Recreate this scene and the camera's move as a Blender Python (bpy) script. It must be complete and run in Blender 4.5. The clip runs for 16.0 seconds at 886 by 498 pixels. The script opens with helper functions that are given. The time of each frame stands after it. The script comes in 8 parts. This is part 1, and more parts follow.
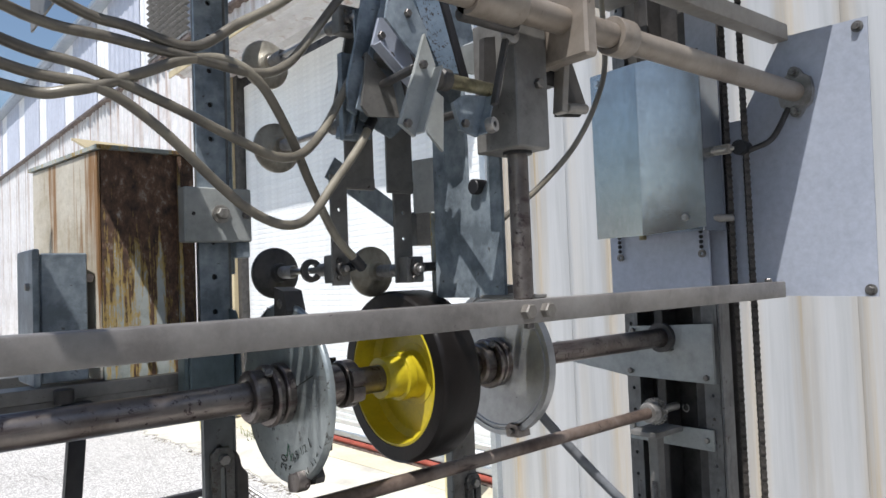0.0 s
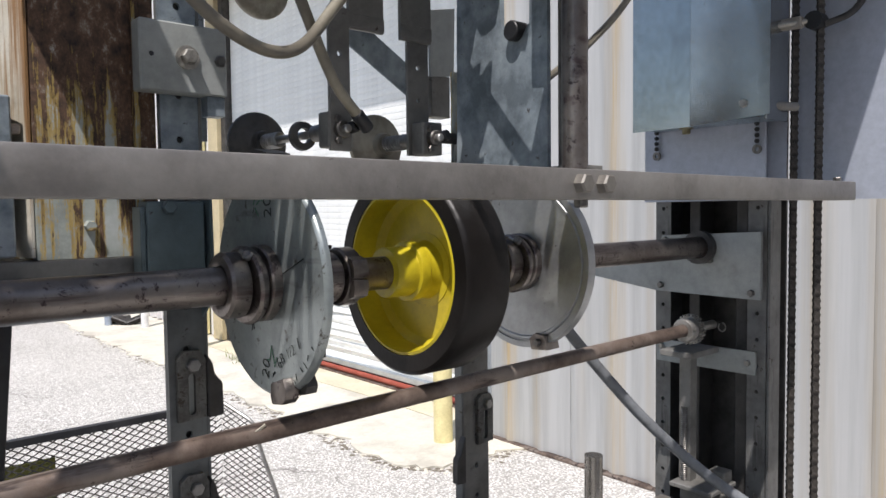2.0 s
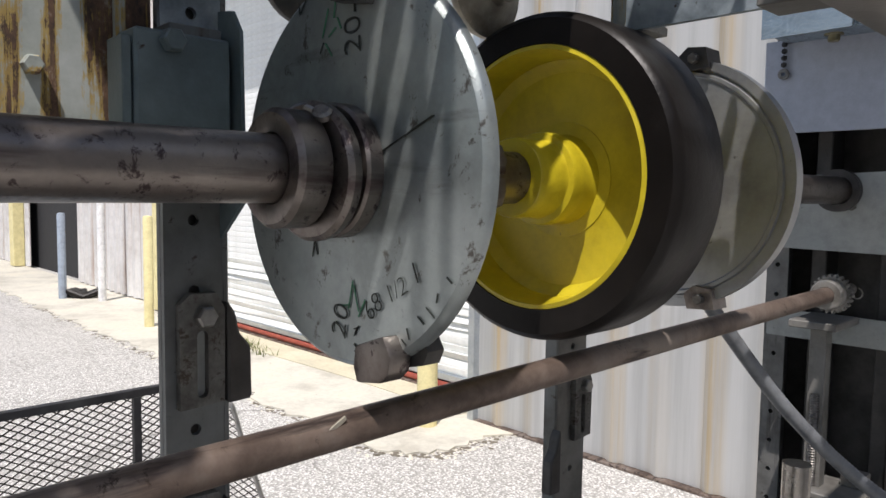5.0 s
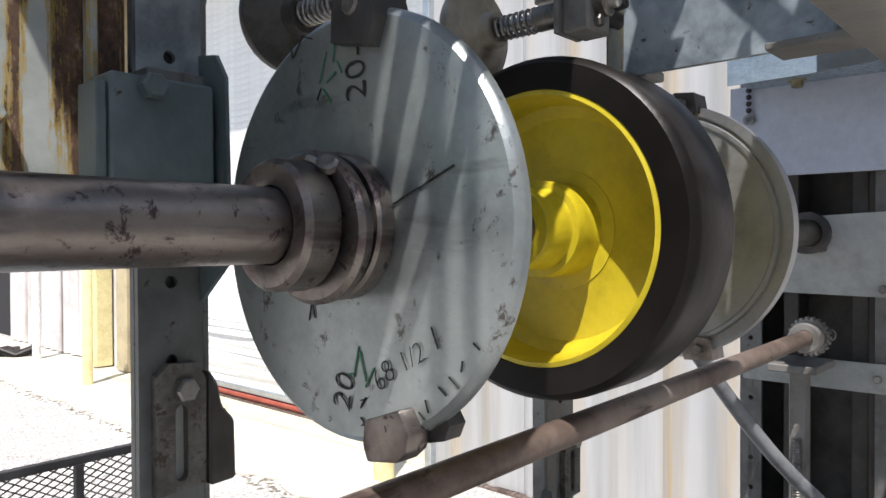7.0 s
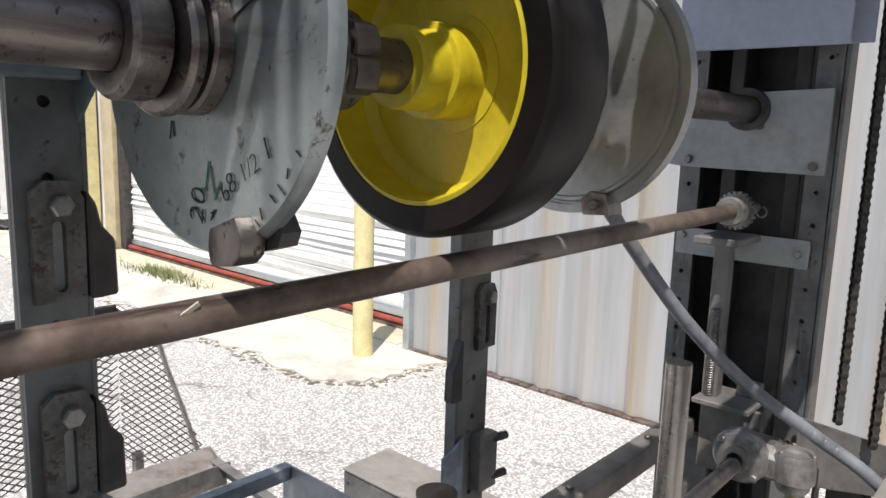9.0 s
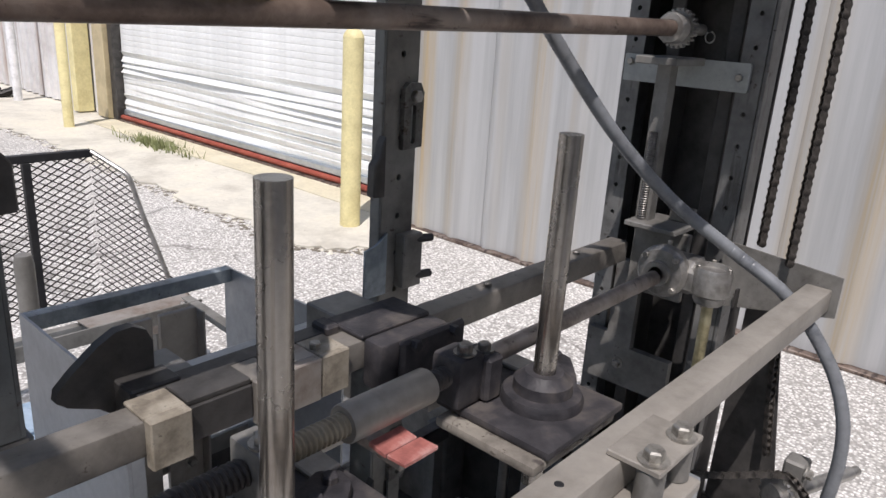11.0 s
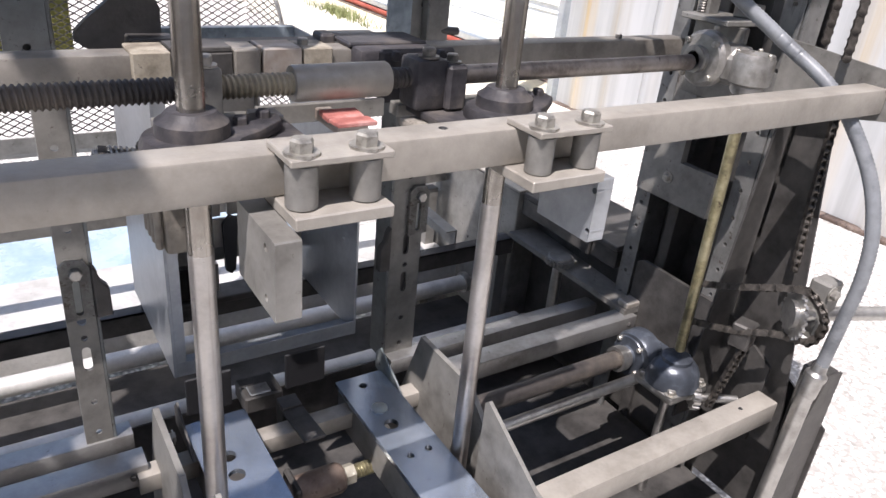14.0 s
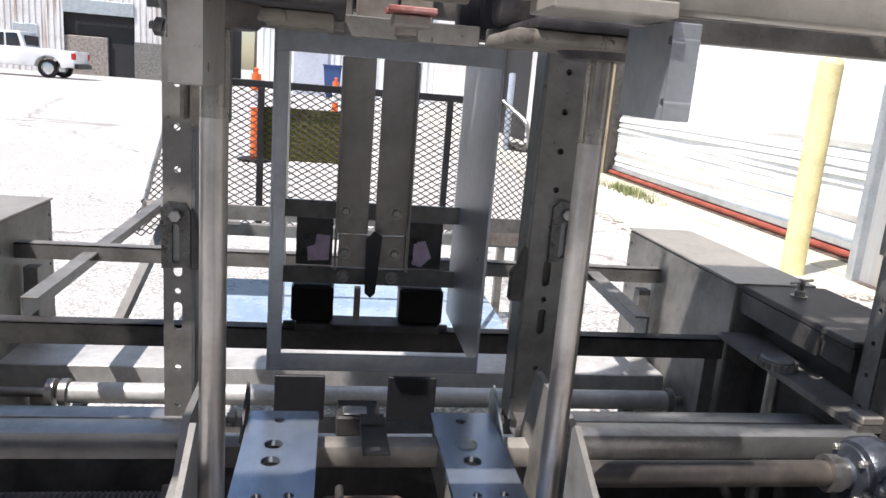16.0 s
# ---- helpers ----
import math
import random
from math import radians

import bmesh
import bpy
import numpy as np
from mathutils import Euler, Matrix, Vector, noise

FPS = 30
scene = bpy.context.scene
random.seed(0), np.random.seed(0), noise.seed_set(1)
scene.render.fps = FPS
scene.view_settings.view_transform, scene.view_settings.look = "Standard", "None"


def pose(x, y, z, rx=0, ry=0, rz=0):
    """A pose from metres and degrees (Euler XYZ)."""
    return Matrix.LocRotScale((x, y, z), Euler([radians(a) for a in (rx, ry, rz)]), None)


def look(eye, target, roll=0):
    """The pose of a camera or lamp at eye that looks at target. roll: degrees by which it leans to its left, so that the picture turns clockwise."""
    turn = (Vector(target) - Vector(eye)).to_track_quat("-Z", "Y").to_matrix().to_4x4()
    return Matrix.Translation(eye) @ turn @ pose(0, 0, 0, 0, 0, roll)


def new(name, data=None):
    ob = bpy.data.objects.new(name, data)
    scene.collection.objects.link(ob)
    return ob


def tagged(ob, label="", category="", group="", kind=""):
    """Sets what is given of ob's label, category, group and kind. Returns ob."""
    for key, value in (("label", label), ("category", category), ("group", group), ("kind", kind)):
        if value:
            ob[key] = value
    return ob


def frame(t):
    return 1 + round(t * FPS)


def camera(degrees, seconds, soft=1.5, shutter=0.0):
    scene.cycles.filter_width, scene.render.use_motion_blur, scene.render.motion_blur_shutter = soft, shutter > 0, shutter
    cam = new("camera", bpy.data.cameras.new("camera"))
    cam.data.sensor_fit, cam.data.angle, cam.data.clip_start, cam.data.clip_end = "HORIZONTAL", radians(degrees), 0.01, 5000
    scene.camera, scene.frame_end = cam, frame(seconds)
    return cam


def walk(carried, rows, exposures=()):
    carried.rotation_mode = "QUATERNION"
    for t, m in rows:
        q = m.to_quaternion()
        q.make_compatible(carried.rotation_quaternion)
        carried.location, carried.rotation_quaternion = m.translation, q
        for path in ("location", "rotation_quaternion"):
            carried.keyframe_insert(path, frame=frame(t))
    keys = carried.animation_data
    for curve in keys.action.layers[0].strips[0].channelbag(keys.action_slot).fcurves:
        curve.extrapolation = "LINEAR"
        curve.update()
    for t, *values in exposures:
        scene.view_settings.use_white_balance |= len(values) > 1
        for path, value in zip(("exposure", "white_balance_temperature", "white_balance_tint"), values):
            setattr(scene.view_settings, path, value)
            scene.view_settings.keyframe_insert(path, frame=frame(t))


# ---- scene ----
cam = camera(63.2, 16.0)
METRES, EYE, TILT, LEAN, TURN = 1.8, 1.78, 0.0, 0.0, -40.2
ROWS = [
    (0.0, 0.0, 0.0, 0.0, 0.09, 2.32, 2.23),
    (0.5, 0.0125, 0.0033, -0.0085, 1.11, 1.69, 1.68),
    (1.0, 0.0059, 0.0312, -0.0184, 2.09, 0.88, 1.12),
    (1.5, -0.0059, 0.0828, -0.0294, 1.94, -0.73, 0.78),
    (2.0, -0.0265, 0.1237, -0.0432, -0.91, -3.0, 0.69),
    (2.5, -0.0265, 0.1444, -0.0515, -2.5, -5.64, 0.57),
    (3.0, -0.0301, 0.1663, -0.0553, -3.01, -8.28, 0.78),
    (3.5, -0.0416, 0.2002, -0.064, -1.23, -10.1, 0.97),
    (4.0, -0.0612, 0.2524, -0.0797, 0.35, -10.74, 0.6),
    (4.5, -0.0869, 0.2967, -0.0934, -0.44, -8.06, -0.59),
    (5.0, -0.1147, 0.3182, -0.0957, -3.68, -4.37, -0.8),
    (7.5, -0.1314, 0.3418, -0.0931, -7.75, -1.41, -0.01),
    (8.0, -0.1185, 0.3386, -0.103, -7.67, -3.88, -0.49),
    (8.5, -0.1039, 0.3328, -0.1088, -7.89, -6.89, -1.39),
    (9.0, -0.0856, 0.3233, -0.1149, -8.08, -9.35, -1.78),
    (9.5, -0.0661, 0.3112, -0.1254, -8.17, -11.42, -2.24),
    (10.0, -0.0472, 0.2989, -0.1381, -8.21, -13.67, -2.38),
    (12.5, 0.0027, 0.2804, -0.228, -3.01, -23.11, -3.36),
    (13.0, 0.0304, 0.2583, -0.2401, 0.1, -24.19, -4.05),
    (13.5, 0.0738, 0.2216, -0.2419, 4.93, -25.68, -4.35),
    (14.0, 0.114, 0.2138, -0.2725, 8.28, -26.45, -5.1),
    (14.5, 0.1595, 0.2461, -0.3136, 15.88, -26.14, -5.46),
    (15.0, 0.2178, 0.2832, -0.3701, 24.71, -22.96, -5.48),
    (15.5, 0.2382, 0.2902, -0.4208, 29.98, -17.35, -4.77),
    (16.0, 0.2388, 0.2966, -0.4361, 32.22, -12.88, -4.48),
]
BETWEEN = [
    (5.2, look((0.211, 0.586, 1.606), (1.616, 2.005, 1.484), 0.4)),
    (7.3, look((0.212, 0.628, 1.614), (1.701, 1.962, 1.590), -0.2)),
    (10.2, look((0.287, 0.453, 1.517), (1.751, 1.719, 1.014), 2.6)),
    (12.3, look((0.322, 0.399, 1.382), (1.639, 1.693, 0.614), 3.8)),
]
walk(cam, sorted([(t, pose(0, 0, EYE, TILT, LEAN, TURN) @ pose(METRES * x, METRES * y, METRES * z, 90 + pitch, roll, yaw)) for t, x, y, z, yaw, pitch, roll in ROWS] + BETWEEN, key=lambda row: row[0]),
     exposures=[(0.0, 0.17, 6150, 12), (1.0, 0.14, 6150, 12), (2.0, 0.08, 6350, 14), (3.0, 0.00, 6400, 14), (3.5, -0.08, 6400, 15), (4.5, -0.10, 6400, 15), (5.0, -0.07, 6450, 14), (7.5, 0.50, 6400, 14), (8.5, 0.20, 6400, 14), (9.0, 0.12, 6400, 14), (9.5, -0.12, 6400, 14), (10.0, -0.38, 6350, 15), (12.5, 0.20, 6350, 17), (13.0, 0.20, 6350, 17), (14.0, 0.72, 6350, 18), (14.5, 0.80, 6350, 18), (15.0, 1.00, 6350, 17), (15.5, 0.82, 6350, 17), (16.0, 0.52, 6350, 15)])

# ---- world and sun ----
SUN_DIR = Vector((-0.40, -0.243, 0.87)).normalized()
world = bpy.data.worlds.new("sky")
scene.world = world
world.use_nodes = True
wn = world.node_tree.nodes
sky = wn.new("ShaderNodeTexSky")
sky.sky_type = "NISHITA"
sky.sun_disc = False
sky.sun_elevation = math.asin(SUN_DIR.z)
sky.sun_rotation = math.atan2(SUN_DIR.x, SUN_DIR.y)
sky.air_density = 1.25
sky.dust_density = 1.0
wn["Background"].inputs["Strength"].default_value = 0.100
# thin fair-weather cloud, all round the sky
wl = world.node_tree.links
around = wn.new("ShaderNodeTexCoord")
cloud = wn.new("ShaderNodeTexNoise")
cloud.inputs["Scale"].default_value = 3.2
cloud.inputs["Detail"].default_value = 7.0
cloud.inputs["Roughness"].default_value = 0.58
wl.new(around.outputs["Generated"], cloud.inputs["Vector"])
cover = wn.new("ShaderNodeMapRange")
cover.inputs["From Min"].default_value = 0.53
cover.inputs["From Max"].default_value = 0.74
cover.inputs["To Max"].default_value = 0.6
wl.new(cloud.outputs["Fac"], cover.inputs["Value"])
veil = wn.new("ShaderNodeMix")
veil.data_type = "RGBA"
veil.inputs[7].default_value = (13.0, 13.6, 14.2, 1)
wl.new(cover.outputs["Result"], veil.inputs[0])
wl.new(sky.outputs[0], veil.inputs[6])
wl.new(veil.outputs[2], wn["Background"].inputs[0])
sun = new("sun", bpy.data.lights.new("sun", "SUN"))
sun.data.energy = 5.0
sun.data.angle = radians(0.5)
sun.data.color = (1.0, 0.955, 0.895)
sun.matrix_world = look(SUN_DIR * 30, (0, 0, 0))


# ---- materials ----
def ramp(nt, fac, stops):
    n = nt.nodes.new("ShaderNodeValToRGB")
    el = n.color_ramp.elements
    el[0].position, el[0].color = stops[0][0], (*stops[0][1], 1)
    el[1].position, el[1].color = stops[-1][0], (*stops[-1][1], 1)
    for p, c in stops[1:-1]:
        e = el.new(p)
        e.color = (*c, 1)
    nt.links.new(fac, n.inputs[0])
    return n.outputs[0]


def noise_node(nt, vec, scale, detail=5.0, rough=0.6, stretch=None, distort=0.0):
    if stretch:
        mp = nt.nodes.new("ShaderNodeMapping")
        mp.inputs["Scale"].default_value = stretch
        nt.links.new(vec, mp.inputs[0])
        vec = mp.outputs[0]
    n = nt.nodes.new("ShaderNodeTexNoise")
    n.inputs["Scale"].default_value = scale
    n.inputs["Detail"].default_value = detail
    n.inputs["Roughness"].default_value = rough
    n.inputs["Distortion"].default_value = distort
    nt.links.new(vec, n.inputs["Vector"])
    return n.outputs["Fac"]


def mix(nt, fac, a, b, mode="MIX"):
    m = nt.nodes.new("ShaderNodeMix")
    m.data_type = "RGBA"
    m.blend_type = mode
    for sock, v in ((m.inputs[0], fac), (m.inputs[6], a), (m.inputs[7], b)):
        if isinstance(v, (int, float)):
            sock.default_value = v
        elif isinstance(v, tuple):
            sock.default_value = (*v, 1)
        else:
            nt.links.new(v, sock)
    return m.outputs[2]


def surface(name, base, rough=0.5, metal=0.0, dark=None, worn=None, grain=60.0, patch=9.0, spots=0.0, spot_col=(0.05, 0.035, 0.025),
            streak=None, bump=0.12, bump_scale=220.0, spec=0.5, rough_var=0.15, vary=0.0, low=0.38, high=0.66):
    """A painted, bare or worn surface: base colour with patches of dark and worn, small spots, streaks along z, fine relief."""
    m = bpy.data.materials.new(name)
    m.use_nodes = True
    nt = m.node_tree
    bsdf = nt.nodes["Principled BSDF"]
    co = nt.nodes.new("ShaderNodeTexCoord").outputs["Object"]
    dark = dark or tuple(c * 0.72 for c in base)
    worn = worn or tuple(min(1, c * 1.18) for c in base)
    big = noise_node(nt, co, patch, 6, 0.65)
    fine = noise_node(nt, co, grain, 4, 0.7)
    col = ramp(nt, big, [(low, dark), (0.5, base), (high, worn)])
    col = mix(nt, 0.35, col, ramp(nt, fine, [(0.3, tuple(c * 0.7 for c in base)), (0.7, tuple(min(1, c * 1.2) for c in base))]))
    if streak:
        st = noise_node(nt, co, 1.0, 5, 0.6, stretch=streak[1])
        f = ramp(nt, st, [(streak[2], (0, 0, 0)), (streak[3], (1, 1, 1))])
        col = mix(nt, f, col, streak[0])
    if spots > 0:
        sp = noise_node(nt, co, grain * 0.9, 8, 0.75, distort=0.4)
        f = ramp(nt, sp, [(0.70 - spots, (0, 0, 0)), (0.76 - spots, (1, 1, 1))])
        col = mix(nt, f, col, spot_col)
    if vary > 0:
        oi = nt.nodes.new("ShaderNodeObjectInfo").outputs["Random"]
        v = ramp(nt, oi, [(0.0, (1 - vary,) * 3), (1.0, (1.0,) * 3)])
        col = mix(nt, 1.0, col, v, "MULTIPLY")
    nt.links.new(col, bsdf.inputs["Base Color"])
    bsdf.inputs["Metallic"].default_value = metal
    bsdf.inputs["Specular IOR Level"].default_value = spec
    mr = nt.nodes.new("ShaderNodeMapRange")
    mr.inputs[3].default_value, mr.inputs[4].default_value = max(0.04, rough - rough_var), min(1, rough + rough_var)
    nt.links.new(big, mr.inputs[0])
    nt.links.new(mr.outputs[0], bsdf.inputs["Roughness"])
    if bump > 0:
        b = nt.nodes.new("ShaderNodeBump")
        b.inputs["Strength"].default_value = bump
        b.inputs["Distance"].default_value = 0.002
        nt.links.new(noise_node(nt, co, bump_scale, 3, 0.6), b.inputs["Height"])
        nt.links.new(b.outputs[0], bsdf.inputs["Normal"])
    return m


STEEL = surface("bare_steel", (0.42, 0.41, 0.39), 0.36, 0.9, dark=(0.24, 0.23, 0.215), worn=(0.56, 0.55, 0.53), spots=0.05, patch=14)
POLISHED = surface("polished_steel", (0.56, 0.59, 0.62), 0.22, 1.0, dark=(0.42, 0.42, 0.41), spots=0.02, patch=18, rough_var=0.1)
DISCM = surface("silvery_disc_steel", (0.38, 0.39, 0.395), 0.36, 0.7, dark=(0.27, 0.275, 0.28), worn=(0.46, 0.465, 0.47), spots=0.05, patch=10)
PALEBLUE = surface("pale_blue_sheet", (0.357, 0.459, 0.564), 0.28, 0.1, dark=(0.251, 0.362, 0.485), worn=(0.476, 0.568, 0.654), patch=5, bump=0.1, bump_scale=12)
BOXM = surface("dull_stainless_box", (0.36, 0.38, 0.40), 0.40, 0.6, dark=(0.27, 0.285, 0.30), worn=(0.43, 0.45, 0.47), spots=0.03, patch=6)
ROLLERM = surface("pale_dusty_roller", (0.60, 0.59, 0.56), 0.42, 0.35, dark=(0.44, 0.43, 0.40), worn=(0.70, 0.69, 0.66), patch=9, spots=0.04)
WORNROD = surface("pale_worn_rod", (0.47, 0.45, 0.43), 0.36, 0.85, dark=(0.30, 0.27, 0.25), worn=(0.55, 0.53, 0.51), patch=7, spots=0.05, streak=((0.28, 0.25, 0.23), (60, 60, 2.0), 0.52, 0.68))
COVERM = surface("teal_grey_cover_paint", (0.150, 0.195, 0.203), 0.38, 0.2, dark=(0.090, 0.120, 0.128), worn=(0.225, 0.277, 0.285), spots=0.05, patch=7)
# Ramp steel tinted blue: part of the sky's reflection is in the colour.
RAMP = surface("sky_tinted_ramp_steel", (0.40, 0.455, 0.53), 0.24, 0.8, dark=(0.31, 0.36, 0.44), worn=(0.48, 0.525, 0.58), spots=0.06, patch=10, rough_var=0.12)
PLATE = surface("stainless_plate", (0.315, 0.35, 0.345), 0.34, 0.65, dark=(0.225, 0.25, 0.245), worn=(0.39, 0.42, 0.415), spots=0.11, spot_col=(0.10, 0.095, 0.085), patch=9, low=0.40, high=0.62, streak=((0.14, 0.145, 0.135), (9, 7, 40), 0.60, 0.76), rough_var=0.14)
THREAD = surface("dark_worn_thread", (0.055, 0.048, 0.044), 0.5, 0.3, dark=(0.02, 0.018, 0.018), worn=(0.15, 0.125, 0.10), patch=9, spots=0.05)
GUIDE = surface("brown_streaked_guide_rod", (0.36, 0.34, 0.31), 0.27, 0.92, dark=(0.22, 0.19, 0.165), worn=(0.43, 0.41, 0.38), patch=7, spots=0.05, spot_col=(0.12, 0.08, 0.06), streak=((0.20, 0.175, 0.15), (90, 90, 1.2), 0.50, 0.70))
TARSHAFT = surface("grey_brown_stained_shaft", (0.27, 0.235, 0.21), 0.45, 0.6, dark=(0.07, 0.055, 0.05), worn=(0.40, 0.36, 0.33), patch=22, spots=0.08, spot_col=(0.06, 0.045, 0.04))
BEAM = surface("grey_stainless_tube", (0.309, 0.286, 0.251), 0.42, 0.22, dark=(0.224, 0.206, 0.178), worn=(0.363, 0.338, 0.298), spots=0.045, patch=8, spot_col=(0.13, 0.11, 0.09))
PIPEM = surface("dusty_tan_pipe", (0.29, 0.25, 0.205), 0.45, 0.35, dark=(0.20, 0.165, 0.13), worn=(0.36, 0.32, 0.27), spots=0.07, patch=8, spot_col=(0.11, 0.085, 0.06))
UBAR = surface("stained_grey_bar", (0.244, 0.230, 0.213), 0.45, 0.5, dark=(0.156, 0.145, 0.133), worn=(0.313, 0.299, 0.276), spots=0.06, patch=9)
GUARDM = surface("glossy_blue_grey_sheet", (0.42, 0.445, 0.46), 0.15, 0.88, dark=(0.34, 0.35, 0.355), worn=(0.49, 0.52, 0.535), spots=0.05, spot_col=(0.20, 0.15, 0.11), patch=4, rough_var=0.10)
PAINT = surface("grey_machine_paint", (0.189, 0.183, 0.168), 0.48, 0.2, dark=(0.098, 0.092, 0.082), worn=(0.264, 0.257, 0.238), spots=0.08, patch=11)
# Blue-grey paint, lightened to carry sky light on yoke, linkage and upper post.
PAINT_B = surface("blue_grey_paint_with_sky_tint", (0.248, 0.293, 0.324), 0.40, 0.3, dark=(0.108, 0.131, 0.149), worn=(0.396, 0.450, 0.486), spots=0.08, patch=14, low=0.40, high=0.60)
POSTM = surface("grey_post_paint", (0.150, 0.159, 0.156), 0.5, 0.15, dark=(0.062, 0.059, 0.053), worn=(0.224, 0.240, 0.240), spots=0.10, patch=6, streak=((0.10, 0.085, 0.07), (30, 30, 3), 0.58, 0.68))
PALE = surface("pale_grey_green_paint", (0.340, 0.357, 0.340), 0.5, 0.1, dark=(0.255, 0.272, 0.255), worn=(0.425, 0.442, 0.425), spots=0.04, patch=12)
SPECKLE = surface("speckled_blue_paint", (0.22, 0.29, 0.36), 0.45, 0.2, dark=(0.12, 0.16, 0.20), worn=(0.32, 0.38, 0.44), spots=0.16, grain=150, patch=12)
GALV = surface("galvanised_sheet", (0.50, 0.54, 0.57), 0.34, 0.75, dark=(0.38, 0.42, 0.46), worn=(0.58, 0.61, 0.63), spots=0.02, patch=5)
SHEET = surface("painted_sheet", (0.393, 0.423, 0.489), 0.5, 0.2, dark=(0.369, 0.399, 0.458), worn=(0.458, 0.489, 0.554), patch=3, spots=0.02)
# Dark steel; also carries shade in the tower slot, post holes and rear rail.
DARK = surface("dark_steel_and_shade", (0.080, 0.076, 0.072), 0.55, 0.5, dark=(0.036, 0.034, 0.032), worn=(0.128, 0.120, 0.112), patch=12)
GREASE = surface("greasy_cast_iron", (0.046, 0.043, 0.046), 0.55, 0.0, dark=(0.020, 0.020, 0.023), worn=(0.128, 0.112, 0.097), spec=0.3, patch=16, bump=0.5, bump_scale=90, rough_var=0.25)
RUSTROD = surface("brown_rusty_rod", (0.192, 0.144, 0.116), 0.5, 0.4, dark=(0.056, 0.036, 0.028), worn=(0.288, 0.248, 0.216), spots=0.10, patch=7, bump=0.25, low=0.40, high=0.60, streak=((0.055, 0.04, 0.035), (5, 40, 40), 0.55, 0.62))
SHAFT = surface("dull_shaft_steel", (0.209, 0.185, 0.168), 0.36, 0.85, dark=(0.116, 0.094, 0.083), worn=(0.306, 0.275, 0.247), spots=0.14, patch=9, streak=((0.11, 0.085, 0.08), (4, 46, 46), 0.54, 0.64), spot_col=(0.06, 0.045, 0.045), grain=70, bump=0.2)
YELLOW = surface("yellow_paint", (0.54, 0.435, 0.018), 0.36, 0.0, dark=(0.40, 0.315, 0.013), worn=(0.62, 0.51, 0.035), patch=12, spots=0.035, spot_col=(0.16, 0.12, 0.04), bump=0.2, bump_scale=90)
RUBBER = surface("black_rubber", (0.0105, 0.0088, 0.0078), 0.38, 0.0, dark=(0.007, 0.006, 0.0055), worn=(0.020, 0.017, 0.015), patch=7, bump=0.25, bump_scale=70, spec=0.20, rough_var=0.18)
BLACK = surface("black_painted_steel", (0.018, 0.018, 0.020), 0.5, 0.1, worn=(0.045, 0.045, 0.045))
HOSE = surface("grey_hose", (0.165, 0.147, 0.112), 0.34, 0.0, dark=(0.045, 0.041, 0.037), worn=(0.36, 0.33, 0.25), patch=5, bump=0.15, low=0.36, high=0.64)
CONDUIT = surface("grey_ribbed_conduit", (0.170, 0.179, 0.189), 0.40, 0.0, dark=(0.074, 0.081, 0.090), worn=(0.221, 0.235, 0.248), patch=18)
ZINC = surface("zinc_bolt", (0.36, 0.345, 0.31), 0.45, 0.7, dark=(0.17, 0.155, 0.135), worn=(0.44, 0.42, 0.38), patch=60, spots=0.10)
DULLBOLT = surface("dull_bolt", (0.20, 0.19, 0.175), 0.42, 0.8, dark=(0.08, 0.07, 0.065), worn=(0.30, 0.29, 0.27), patch=60, spots=0.08)
CHAIN = surface("oiled_chain", (0.062, 0.055, 0.048), 0.40, 0.5, dark=(0.02, 0.018, 0.016), worn=(0.13, 0.115, 0.10), patch=60)
CAST = surface("cast_aluminium", (0.30, 0.29, 0.27), 0.42, 0.6, dark=(0.15, 0.14, 0.125), worn=(0.40, 0.39, 0.37), patch=20, bump=0.35, bump_scale=160, spots=0.07)
CASTING = surface("dirty_beige_casting", (0.19, 0.172, 0.145), 0.7, 0.0, dark=(0.08, 0.07, 0.058), worn=(0.28, 0.26, 0.22), spots=0.10, patch=14, bump=0.4, bump_scale=120, streak=((0.06, 0.05, 0.045), (40, 40, 6), 0.58, 0.66))
TOWERM = surface("grimy_tower_steel", (0.156, 0.156, 0.150), 0.5, 0.3, dark=(0.075, 0.073, 0.069), worn=(0.250, 0.250, 0.237), spots=0.10, patch=9, streak=((0.05, 0.045, 0.04), (30, 30, 3), 0.57, 0.67))
BLOCKM = surface("dusty_tan_block_paint", (0.27, 0.238, 0.185), 0.6, 0.1, dark=(0.12, 0.10, 0.075), worn=(0.38, 0.345, 0.28), spots=0.10, spot_col=(0.06, 0.05, 0.04), patch=22, low=0.40, high=0.60)
RAILM = surface("grimy_brown_grey_rail", (0.20, 0.185, 0.162), 0.5, 0.25, dark=(0.10, 0.09, 0.078), worn=(0.29, 0.27, 0.24), spots=0.08, patch=10)
BEDM = surface("oily_bed_tube", (0.34, 0.335, 0.325), 0.33, 0.75, dark=(0.20, 0.19, 0.175), worn=(0.42, 0.42, 0.41), spots=0.07, patch=9, rough_var=0.16)
CLIPM = surface("blackened_clip", (0.136, 0.134, 0.123), 0.55, 0.2, dark=(0.043, 0.038, 0.034), worn=(0.221, 0.221, 0.208), spots=0.16, patch=26, low=0.40, high=0.60)
WORNTHREAD = surface("beige_worn_thread", (0.32, 0.275, 0.195), 0.55, 0.25, dark=(0.16, 0.13, 0.09), worn=(0.42, 0.37, 0.28), patch=24, spots=0.08)
CAST_B = surface("dark_painted_casting", (0.065, 0.074, 0.09), 0.35, 0.4, dark=(0.04, 0.045, 0.055), worn=(0.22, 0.25, 0.29), patch=18, bump=0.25)
